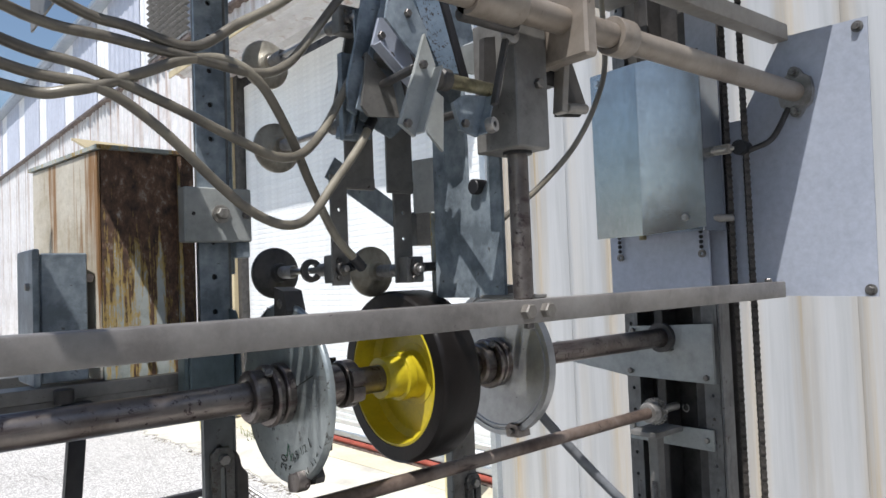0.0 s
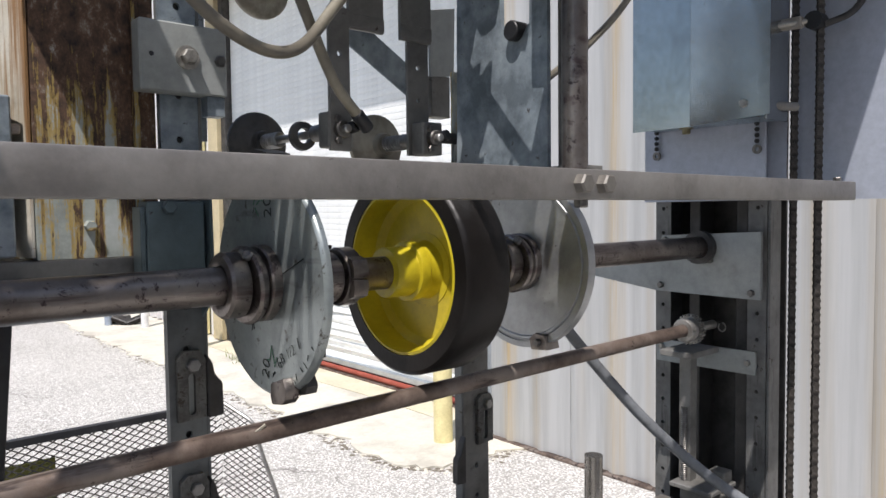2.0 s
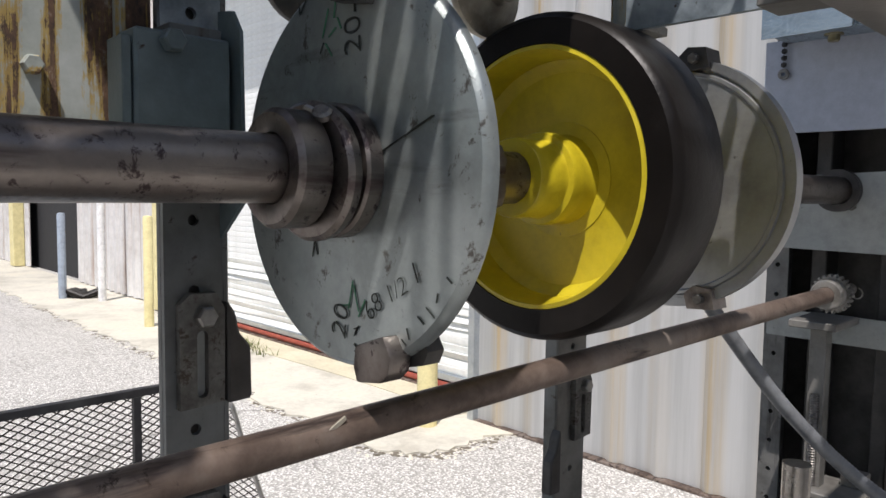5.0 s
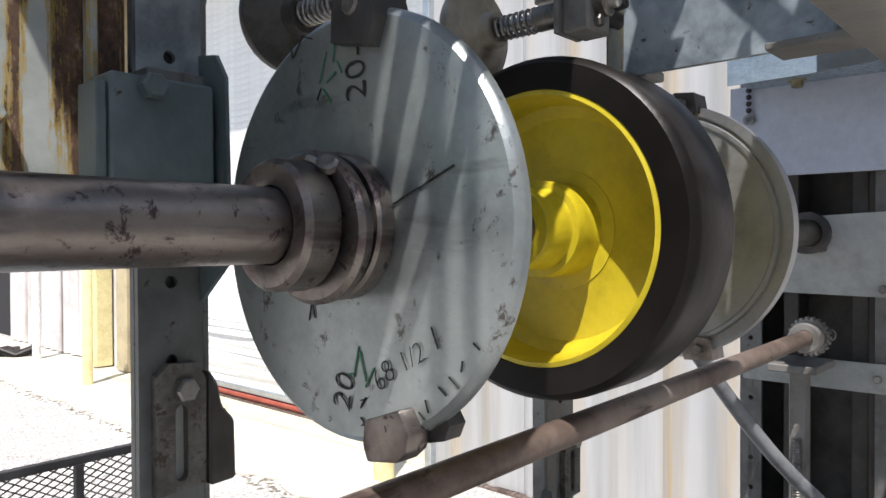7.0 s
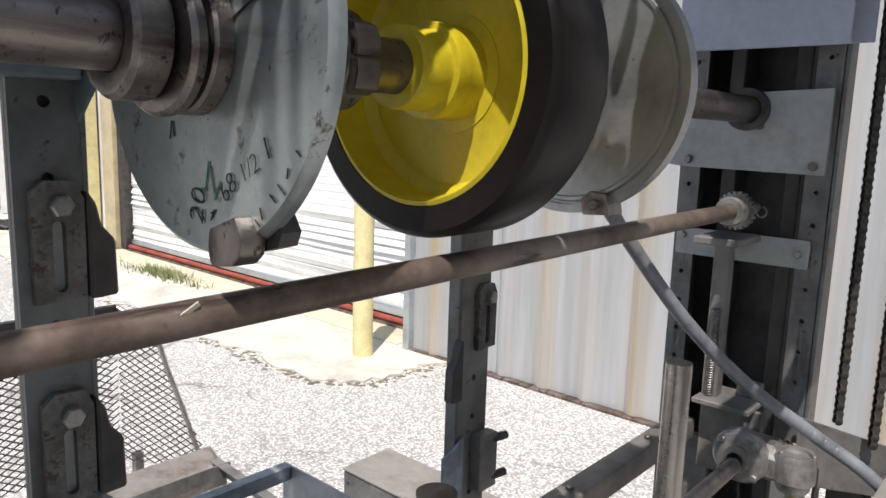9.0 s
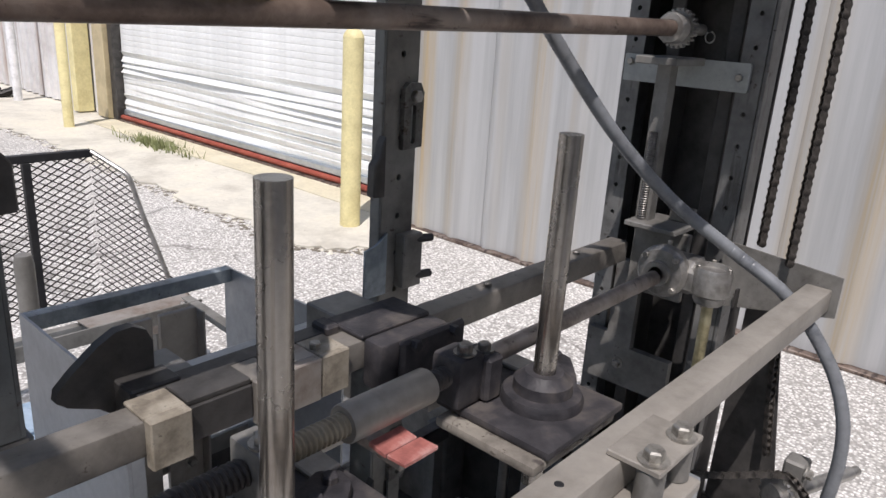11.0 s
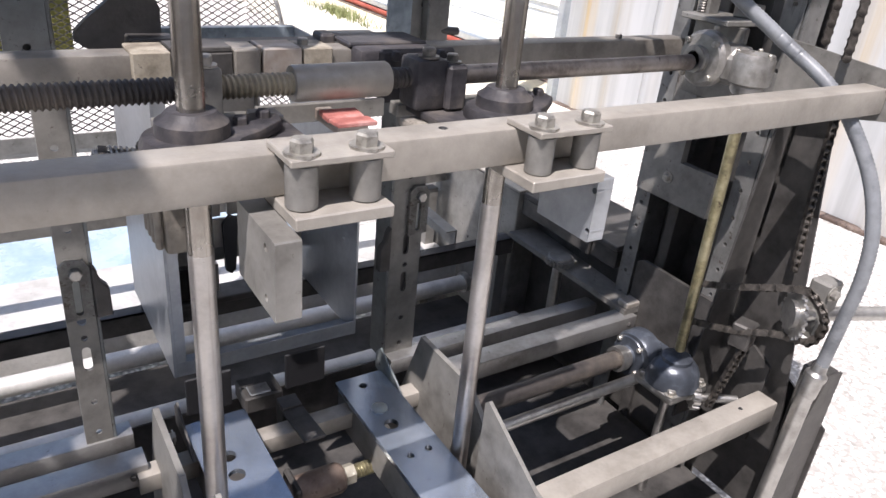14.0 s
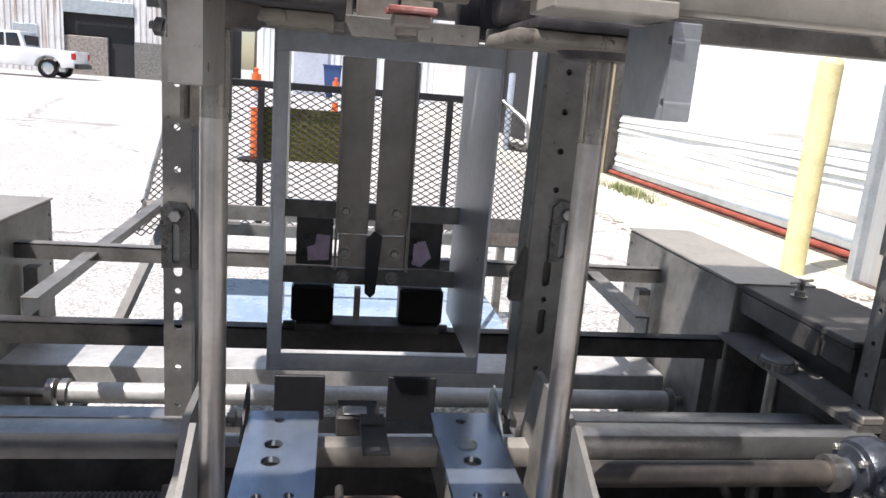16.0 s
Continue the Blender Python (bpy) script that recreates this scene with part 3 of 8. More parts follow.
def slot2(u, v, r, half, n=8):
    """A vertical slot: round ends at v - half and v + half."""
    top = [(u + r * math.cos(math.pi * i / n), v + half + r * math.sin(math.pi * i / n)) for i in range(n + 1)]
    bot = [(u - r * math.cos(math.pi * i / n), v - half - r * math.sin(math.pi * i / n)) for i in range(n + 1)]
    return top + bot


def plate(plane, at, th, outline, holes=(), bevel=0.0):
    """A plate of any outline with holes through it. plane 'x': outline in (y, z), from x = at to at + th; 'y': in (x, z); 'z': in (x, y)."""
    bm = bmesh.new()
    edges = []
    for loop in [outline, *holes]:
        vs = [bm.verts.new((u, v, 0)) for u, v in loop]
        edges += [bm.edges.new((vs[i], vs[(i + 1) % len(vs)])) for i in range(len(vs))]
    if holes:
        bmesh.ops.triangle_fill(bm, use_beauty=True, edges=edges)
        if any(f.normal.z < 0 for f in bm.faces):
            bmesh.ops.recalc_face_normals(bm, faces=bm.faces)
    else:
        bmesh.ops.contextual_create(bm, geom=edges)
    ext = bmesh.ops.extrude_face_region(bm, geom=bm.faces[:])
    bmesh.ops.translate(bm, vec=(0, 0, th), verts=[g for g in ext["geom"] if isinstance(g, bmesh.types.BMVert)])
    m = {"x": Matrix(((0, 0, 1, at), (1, 0, 0, 0), (0, 1, 0, 0), (0, 0, 0, 1))),
         "y": Matrix(((1, 0, 0, 0), (0, 0, 1, at), (0, 1, 0, 0), (0, 0, 0, 1))),
         "z": Matrix(((1, 0, 0, 0), (0, 1, 0, 0), (0, 0, 1, at), (0, 0, 0, 1)))}[plane]
    bm.transform(m)
    bmesh.ops.recalc_face_normals(bm, faces=bm.faces)
    return bm


def rect(u0, u1, v0, v1, c=0.0):
    if c <= 0:
        return [(u0, v0), (u1, v0), (u1, v1), (u0, v1)]
    return [(u0 + c, v0), (u1 - c, v0), (u1, v0 + c), (u1, v1 - c), (u1 - c, v1), (u0 + c, v1), (u0, v1 - c), (u0, v0 + c)]


HEXES = {}


def bolt(parent, at, axis, size=0.013, washer=True, material=None, stem=0.004):
    """A hexagon bolt head with a washer; at is the surface, the axis points out of it."""
    material = material or ZINC
    key = (round(size, 4), washer, material.name, stem)
    if key not in HEXES:
        bm = bmesh.new()
        bms = []
        if washer:
            bms.append(lathe([(0, 0), (size * 0.86, 0), (size * 0.86, size * 0.14), (0, size * 0.14)], (0, 0, 0), (0, 0, 1), 16))
        w = size * 0.14 if washer else 0.0
        bms.append(lathe([(0, w - stem), (size * 0.577, w - stem), (size * 0.577, w + size * 0.5), (size * 0.48, w + size * 0.62), (0, w + size * 0.62)], (0, 0, 0), (0, 0, 1), 6))
        bm.free()
        bm = join(*bms)
        me = bpy.data.meshes.new("bolt")
        bm.normal_update()
        bm.to_mesh(me)
        bm.free()
        me.materials.append(material)
        HEXES[key] = me
    return share("bolt", HEXES[key], parent, at, Vector((0, 0, 1)).rotation_difference(Vector(axis)).to_euler())


def coil(p, q, r, wire, turns, n=7):
    p, q = Vector(p), Vector(q)
    zax = (q - p).normalized()
    a = zax.orthogonal().normalized()
    b = zax.cross(a)
    k = int(turns * 12)
    pts = [p.lerp(q, i / k) + r * (math.cos(i / 12 * 2 * math.pi) * a + math.sin(i / 12 * 2 * math.pi) * b) for i in range(k + 1)]
    return sweep(pts, wire, n, per=1)


# ---- ground and buildings ----
def ribbed(y0, y1, z0, z1, x, pitch=0.20, depth=0.03, crest=0.07, slope=0.02, minor=0.0):
    """Ribbed sheet standing in the plane x, ribs upright, swelling towards -x; minor: height of two low ribs in each pan."""
    bm = bmesh.new()
    prof = []
    y = y0
    pan = pitch - crest - 2 * slope
    shape = [(0, 0)]
    if minor > 0:
        for c in (pan * 0.34, pan * 0.68):
            shape += [(c - 0.018, 0), (c - 0.006, minor), (c + 0.006, minor), (c + 0.018, 0)]
    shape += [(pan, 0), (pan + slope, depth), (pan + slope + crest, depth)]
    while y < y1 - 1e-4:
        for dy, d in shape:
            if y + dy < y1:
                prof.append((y + dy, d))
        y += pitch
    prof.append((y1, 0))
    rows = [[bm.verts.new((x - d, yy, z)) for yy, d in prof] for z in (z0, z1)]
    back = [[bm.verts.new((x + 0.012, yy, z)) for yy, d in (prof[0], prof[-1])] for z in (z0, z1)]
    for i in range(len(prof) - 1):
        bm.faces.new((rows[0][i], rows[1][i], rows[1][i + 1], rows[0][i + 1]))
    bm.faces.new((back[0][0], back[0][1], back[1][1], back[1][0]))
    bm.faces.new([*rows[0], back[0][1], back[0][0]])
    bm.faces.new([*reversed(rows[1]), back[1][0], back[1][1]])
    bmesh.ops.recalc_face_normals(bm, faces=bm.faces)
    return bm


def build_ground():
    bm = bmesh.new()
    bmesh.ops.create_grid(bm, x_segments=60, y_segments=60, size=600)
    solid("ground", bm, ASPHALT, "weathered pale asphalt yard with light gravel", "ground", kind="structure", at=(0, 0, 0), smooth=False)
    random.seed(4)
    edge = [(2.98 + 0.05 * random.uniform(-1, 1) * (1.0 if i % 3 else 1.8) + 0.03 * max(0, (5.0 - y)), y) for i, y in enumerate([4.0 + 0.11 * k for k in range(220)])]
    outline = [(3.86, 3.62), (4.27, 3.62), (4.27, 28.2)] + [(a, b) for a, b in reversed(edge)] + [(3.00, 3.93), (3.07, 3.90), (3.05, 3.82), (3.14, 3.80), (3.17, 3.74), (3.26, 3.76), (3.29, 3.69), (3.38, 3.72), (3.45, 3.68), (3.52, 3.73), (3.60, 3.69), (3.66, 3.74), (3.75, 3.68)]
    solid("pavement", plate("z", -0.05, 0.064, outline), CONCRETE, "pale worn concrete apron along the building", "pavement", kind="structure", smooth=False)
    solid("trim", plate("z", 0.0155, 0.004, [(3.86, 4.15), (4.24, 4.15), (4.24, 9.3), (3.84, 9.3), (3.80, 7.2), (3.87, 5.6)]), YELLOWED,
          "yellowed paint strip along the shutter sill", "floor marking", kind="structure", smooth=False)


def build_sky_block_walls():
    """Unseen plain walls added to close the operator's side and cut low sky light."""
    solid("wall_south", box(-4.6, 4.4, -3.4, -3.2, 0, 4.2, 0), WALLF, kind="structure", at=(0, -3.3, 0))
    solid("wall_west", box(-4.6, -4.4, -3.2, 0.9, 0, 1.3, 0), WALLF, kind="structure", at=(-4.5, -1, 0))


def build_crumbs():
    """Broken bits and dark dirt where the apron's edge has crumbled away."""
    random.seed(31)
    for name, mat, label, n, spread, size in (("crumbled_concrete", CONCRETE, "pale crumbs of broken concrete along the apron edge", 420, 0.05, (0.006, 0.022)),
                                              ("edge_dirt", SOIL, "dark dirt and grit along the apron edge", 620, 0.04, (0.008, 0.030))):
        bm = bmesh.new()
        for i in range(n):
            if i % 4 == 0:
                x = random.uniform(3.0, 3.85)
                y = 3.71 + (0.22 * (3.25 - x) / 0.25 if x < 3.25 else 0) + random.gauss(-0.02, spread)
            else:
                y = 3.95 + 8 * random.random() ** 1.6
                x = 2.98 + 0.03 * max(0, 5.0 - y) + random.gauss(-0.02, spread)
            r = random.uniform(*size)
            a0 = random.uniform(0, 6.28)
            flat = 0.28 if mat is SOIL else 0.5
            ring = [bm.verts.new((x + r * random.uniform(0.6, 1.2) * math.cos(a0 + k * 1.2566), y + r * random.uniform(0.6, 1.2) * math.sin(a0 + k * 1.2566), 0.0)) for k in range(5)]
            tip = bm.verts.new((x, y, r * flat))
            for k in range(5):
                bm.faces.new((ring[k], ring[(k + 1) % 5], tip))
        solid(name, bm, mat, label, "debris", kind="stuff", smooth=False)


def build_wall_near():
    w = thing("wall_east", (3.9, 0, 0), "white ribbed metal wall with rust streaks", "wall", kind="structure")
    y = -5.9
    k = 0
    while y < 4.0:
        y1 = min(y + 0.915, 4.02)
        part("sheet", ribbed(y, y1, 0.022, 5.6, 3.885 + 0.0015 * (k % 2), 0.305, 0.026, 0.028, 0.040, 0.0), WALLP, w)
        y += 0.915
        k += 1
    part("backing", box(3.90, 4.02, -5.9, 4.0, 0.0, 5.6, 0), PAINT, w)
    part("base_rail", box(3.84, 3.90, -5.9, 4.0, 0.0, 0.020, 0.004), RUSTROD, w, "rusty base rail")
    part("corner_trim", box(3.83, 4.30, 4.0, 4.06, 0.0, 5.6, 0.004), GALV, w, "grey corner trim")


def shutter(y0, y1, x, top):
    d = thing("door_1", (x, (y0 + y1) / 2, 0.03), "white closed roll-up shutter with a red bottom seal", "shutter door", kind="structure")
    pitch = 0.062
    z = 0.15
    prof = [(0.000, 0.0), (-0.0035, 0.004), (-0.005, 0.022), (-0.005, 0.040), (-0.0035, 0.058), (-0.001, 0.0605), (-0.001, 0.062), (0.02, 0.062), (0.02, 0.0)]
    def slat(bend):
        """One curtain slat; bend: how far its face is pushed in or out, and tipped, along its length."""
        bm = bmesh.new()
        n = 1 if bend is None else len(bend) - 1
        loops = []
        for i in range(n + 1):
            yy = y0 + (y1 - y0) * i / n
            d, tip = (0, 0) if bend is None else bend[i]
            loops.append([bm.verts.new((x + a + (d + tip * (b - 0.031) if a < 0.01 else 0), yy, z + b)) for a, b in prof])
        for p, q in zip(loops, loops[1:]):
            for j in range(len(prof)):
                k = (j + 1) % len(prof)
                bm.faces.new((p[j], p[k], q[k], q[j]))
        bm.faces.new(loops[0])
        bm.faces.new(list(reversed(loops[-1])))
        bmesh.ops.recalc_face_normals(bm, faces=bm.faces)
        return bm
    random.seed(17)
    proto = None
    for i in range(int((top - z) / pitch)):
        lift = Vector((0, 0, pitch * i))
        if i < 11:
            # the lowest slats lean in and out, shaped to give the bands of shade
            ph, am = random.uniform(0, 6.3), random.uniform(0.15, 0.55)
            lean = 0.55 if i in (7, 8) else random.uniform(-0.45, 0.15)
            bm = slat([(0.003 * math.sin(ph + k * 0.7), lean + am * math.sin(ph + k * 0.45) * (1 if k % 5 else 0.6)) for k in range(15)])
            bmesh.ops.translate(bm, vec=lift, verts=bm.verts)
            part("slat", bm, DOORM, d)
        elif proto is None:
            bm = slat(None)
            bmesh.ops.translate(bm, vec=lift, verts=bm.verts)
            proto = part("slat", bm, DOORM, d)
            first = i
        else:
            share("slat", proto.data, d, at_of(proto) + Vector((0, 0, pitch * (i - first))))
    part("bottom_bar", box(x - 0.03, x + 0.03, y0, y1, 0.09, 0.15, 0.006), GALV, d)
    seal = part("seal", rod((x - 0.05, y0, 0.062), (x - 0.05, y1, 0.062), 0.026, 10), REDPIPE, d, "red rubber bottom seal")
    part("sill_rail", box(x - 0.10, x - 0.05, y0, y1, 0.0142, 0.033, 0.004), RUSTROD, d, "rusty sill rail")
    part("jamb", box(x - 0.10, x + 0.05, y1 + 0.02, y1 + 0.14, 0.03, top + 0.2, 0.004), DARK, d, "dark guide channel")
    part("frame", box(x - 0.16, x + 0.05, y1 + 0.14, y1 + 0.42, 0.03, top + 0.3, 0.006), TAN, d, "cream painted door frame")
    # Canopy added, as deep as needed for its shade to cover the upper slats.
    canopy = ribbed(0, 0.84, y0, y1 + 0.45, 0, 0.21, 0.03, 0.05)
    canopy.transform(Matrix(((0, 1, 0, x - 0.84), (0, 0, 1, 0), (1, 0, 0, top + 0.09), (0, 0, 0, 1))))
    bmesh.ops.recalc_face_normals(canopy, faces=canopy.faces)
    part("canopy", canopy, WALLF, d, "rust-streaked ribbed canopy sheet added to shade the shutter")
    part("canopy_edge", box(x - 0.86, x - 0.841, y0, y1 + 0.45, top + 0.03, top + 0.12, 0.004), TAN, d)


def build_facade():
    """The long building along the yard: lower ribbed cladding, upper panels, shutter, dark doorway."""
    shutter(4.10, 9.12, 4.27, 4.55)
    w = thing("wall_far", (4.4, 18, 0), "long two-tier metal building with rust-stained ribbed cladding", "building wall", kind="structure")
    part("lintel", ribbed(4.06, 9.6, 5.05, 5.62, 4.25, 0.25, 0.03, 0.08), WALLF, w)
    spans = [(9.6, 13.8, 0.03), (13.8, 16.7, 2.9), (16.7, 28.0, 0.03)]
    for a, b, z0 in spans:
        y = a
        while y < b - 0.01:
            y1 = min(y + 1.4, b)
            part("cladding", ribbed(y, y1, z0, 5.62, 4.25, 0.25, 0.04, 0.08), WALLF, w)
            y = y1
    y = 4.06
    k = 0
    while y < 28:
        y1 = min(y + (2.0 if k % 2 else 0.85), 28)
        part("panel", ribbed(y, y1 - 0.01, 5.62, 7.65, 4.31 - 0.02 * (k % 2), 0.3, 0.012, 0.05), WALLV if k % 2 else WALLU, w)
        y = y1
        k += 1
    part("flashing", box(4.12, 4.32, 4.06, 28.0, 5.60, 5.66, 0.006), RUSTROD, w, "rusty flashing between the tiers")
    part("eave", box(4.05, 4.5, 3.9, 28.1, 7.65, 7.78, 0.02), GALV, w, "grey roof eave")
    # Solid block; its black colour is the shade seen through the doorway.
    part("body", box(4.42, 16, 4.06, 28.0, 0, 7.7, 0), INSIDE, w, "near-black block standing for the unlit inside")
    part("end_wall", box(4.2, 16, 28.0, 28.1, 0, 7.7, 0), WALLF, w)
    lv = thing("louvre_vent", (4.25, 11.9, 5.9), "grey slatted louvre vent high in the cladding", "vent")
    part("frame", box(4.2, 4.28, 10.95, 12.8, 5.75, 5.80, 0.004), PAINT, lv)
    part("frame", box(4.2, 4.28, 10.95, 12.8, 6.95, 7.0, 0.004), PAINT, lv)
    for i in range(11):
        part("slat", obox((4.23, 11.875, 5.86 + i * 0.105), (0.09, 1.84, 0.012), (0, 35, 0), 0), PAINT, lv)
    for i, (x, y, h, m, lab) in enumerate([(3.45, 11.9, 1.25, BLUEGREY, "slim blue-grey steel bollard on the apron"), (3.53, 8.95, 1.3, CREAM, "peeling cream-painted bollard by the shutter frame"),
                                           (3.80, 11.3, 2.4, WHITE, "white capped vent pipe by the wall")]):
        b = thing("bollard", (x, y, 0.014), lab, "bollard", group="posts along the apron")
        part("post", lathe([(0.055, 0), (0.055, h - 0.03), (0.045, h - 0.008), (0, h)], (x, y, 0.014), (0, 0, 1), 16), m, b)
    b = thing("bollard", (3.53, 4.15, 0.014), "chipped cream-yellow steel bollard beside the shutter", "bollard", group="posts along the apron")
    part("post", lathe([(0.07, 0), (0.07, 1.27), (0, 1.27)], (3.53, 4.15, 0.014), (0, 0, 1), 24), CREAM, b)
    part("cap", lathe([(0.07, 1.271), (0.066, 1.29), (0.05, 1.315), (0.03, 1.33), (0, 1.335)], (3.53, 4.15, 0.014), (0, 0, 1), 24), CREAM, b, "domed concrete-filled top")
    # cream posts that flank the dark doorway
    solid("door_post", box(4.02, 4.22, 9.9, 10.05, 0.03, 3.0, 0.006), CREAM, "cream timber post against the wall", "post")
    solid("door_post", box(4.02, 4.22, 17.0, 17.3, 0.03, 3.2, 0.006), CREAM, "cream timber post against the wall", "post")
    # weeds at the shutter sill
    random.seed(8)
    bm = bmesh.new()
    for i in range(460):
        x, y = 3.80 + random.gauss(0, 0.07), 7.5 + random.gauss(0, 0.30)
        hgt, lean, ang = random.uniform(0.03, 0.11), random.uniform(0.02, 0.08), random.uniform(0, 6.28)
        dx, dy = math.cos(ang), math.sin(ang)
        a = bm.verts.new((x - dy * 0.007, y + dx * 0.007, 0.014))
        b2 = bm.verts.new((x + dy * 0.007, y - dx * 0.007, 0.014))
        c = bm.verts.new((x + dx * lean, y + dy * lean, 0.014 + hgt))
        bm.faces.new((a, b2, c))
    solid("weeds", bm, GRASS, "dry green weeds growing at the apron edge", "weeds", kind="stuff", smooth=False)
    # scrap on the apron
    random.seed(3)
    bm = join(*[obox((3.75 + random.uniform(-.2, .2), 12.0 + random.uniform(-.3, .3), 0.07), (0.25, 0.3, 0.08), (random.uniform(-20, 20), 0, random.uniform(0, 90)), 0.02) for i in range(3)])
    solid("scrap_rubber", bm, RUBBER, "black scrap rubber lying on the apron", "scrap")


def build_distance():
    """Across the yard: workshop with a dark doorway, fence, container, trees."""
    s = thing("workshop", (-12, 42, 0), "grey ribbed metal workshop with a dark open doorway", "building")
    def front(x0, x1, z0, z1, m=WALLF):
        bm = ribbed(0, x1 - x0, z0, z1, 0, 0.3, 0.04, 0.1)
        bm.transform(Matrix.Translation((x0, 42, 0)) @ Matrix.Rotation(math.pi / 2, 4, "Z") @ Matrix.Diagonal((1, -1, 1, 1)))
        bmesh.ops.recalc_face_normals(bm, faces=bm.faces)
        return part("cladding", bm, m, s)
    front(-34, -16.6, 0, 7)
    front(-16.6, -13.75, 0, 7)
    front(-13.75, -10.2, 3.85, 7)
    front(-10.2, -6.2, 0, 7)
    # Solid block coloured black to give the doorway its shade.
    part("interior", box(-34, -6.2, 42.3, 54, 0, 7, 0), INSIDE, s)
    part("rolled_door", box(-13.75, -10.2, 41.9, 41.96, 3.15, 3.85, 0.02), GALV, s, "pale blue rolled-up door edge")
    part("roof", box(-34.3, -5.9, 41.8, 54, 7.0, 7.2, 0.02), GALV, s)
    part("inner_crate", box(-13.8, -11.6, 42.1, 42.3, 0.0, 2.0, 0.02), TRAY, s, "grey board stacked in the doorway")
    part("window", box(-16.2, -15.0, 41.93, 41.97, 1.5, 2.4, 0.01), GALV, s, "pale window")
    part("base_band", box(-10.2, -6.2, 41.88, 41.94, 0, 1.9, 0.01), PAINT, s, "grey lower band")
    f = thing("fence_building", (2, 30, 0), "low white metal shed behind the yard", "building")
    bm = ribbed(0, 8.5, 0, 3.5, 0, 0.3, 0.04, 0.1)
    bm.transform(Matrix.Translation((-3.2, 36, 0)) @ Matrix.Rotation(math.pi / 2, 4, "Z") @ Matrix.Diagonal((1, -1, 1, 1)))
    bmesh.ops.recalc_face_normals(bm, faces=bm.faces)
    part("cladding", bm, WALLU, f)
    part("roof", box(-3.4, 5.5, 35.8, 40, 3.5, 3.65, 0.02), GALV, f)
    part("body", box(-3.2, 5.3, 36.1, 40, 0, 3.5, 0), WALLU, f)
    part("panel", box(-1.5, 0.1, 35.90, 35.94, 0, 2.7, 0.01), WALLV, f, "pale lavender door panel")
    d = thing("skip_bin", (0.35, 34, 0), "small dark blue steel skip bin at the yard edge", "skip bin")
    part("body", plate("y", 34, 0.9, [(0.05, 0.15), (0.66, 0.15), (0.76, 1.38), (-0.05, 1.38)]), BLUE, d)
    part("rim", box(-0.09, 0.80, 33.95, 34.95, 1.38, 1.46, 0.01), BLUE, d)
    part("skid", box(0.08, 0.63, 34.1, 34.2, 0, 0.15, 0.01), BLUE, d)
    part("skid", box(0.08, 0.63, 34.7, 34.8, 0, 0.15, 0.01), BLUE, d)
    for x, y, h in ((-0.22, 8.4, 0.95), (0.62, 12.5, 0.9)):
        c = thing("traffic_marker", (x, y, 0), "orange and white plastic traffic marker on a black base", "traffic marker", group="traffic markers")
        part("base", lathe([(0, 0), (0.19, 0), (0.19, 0.03), (0.09, 0.05), (0, 0.05)], (x, y, 0), (0, 0, 1), 10), RUBBER, c)
        for i in range(5):
            z0, z1 = 0.05 + i * (h - 0.05) / 5, 0.05 + (i + 1) * (h - 0.05) / 5
            part("band", lathe([(0, z0), (0.052, z0), (0.055, z0 + 0.01), (0.052, z1), (0, z1)], (x, y, 0), (0, 0, 1), 16), ORANGE if i % 4 != 3 else WHITE, c)
        part("handle", lathe([(0.02, h), (0.02, h + 0.04), (0.035, h + 0.05), (0, h + 0.07)], (x, y, 0), (0, 0, 1), 10), ORANGE, c)


def leafy(name, x, y, h, spread, seed, label):
    random.seed(seed)
    t = thing(name, (x, y, 0), label, "tree", group="trees behind the yard")
    part("trunk", lathe([(0.28, 0), (0.2, h * 0.3), (0.12, h * 0.6), (0.04, h * 0.85)], (x, y, 0), (0, 0, 1), 8), BARK, t)
    limbs = []
    verts, faces = [], []
    for i in range(7):
        a = random.uniform(0, 6.28)
        tip = Vector((x + math.cos(a) * spread * 0.7, y + math.sin(a) * spread * 0.7, h * random.uniform(0.55, 0.95)))
        part("limb", sweep([(x, y, h * random.uniform(0.3, 0.5)), (x + (tip.x - x) * 0.5, y + (tip.y - y) * 0.5, tip.z - h * 0.14), tip], 0.06, 6, 3), BARK, t)
        limbs.append(tip)
    for i in range(2600):
        c = random.choice(limbs)
        p = c + Vector((random.gauss(0, spread * 0.30), random.gauss(0, spread * 0.30), random.gauss(0, h * 0.11)))
        s = random.uniform(0.10, 0.22)
        a, b = Vector((random.gauss(0, 1), random.gauss(0, 1), random.gauss(0, 1))).normalized(), Vector((random.gauss(0, 1), random.gauss(0, 1), random.gauss(0, 1)))
        b = a.cross(b).normalized()
        k = len(verts)
        verts += [p - a * s, p + b * s * 0.5, p + a * s, p - b * s * 0.5]
        faces.append((k, k + 1, k + 2, k + 3))
    me = bpy.data.meshes.new("crown")
    me.from_pydata(verts, [], faces)
    bm = bmesh.new()
    bm.from_mesh(me)
    finish("crown", bm, LEAF, t, None, False)


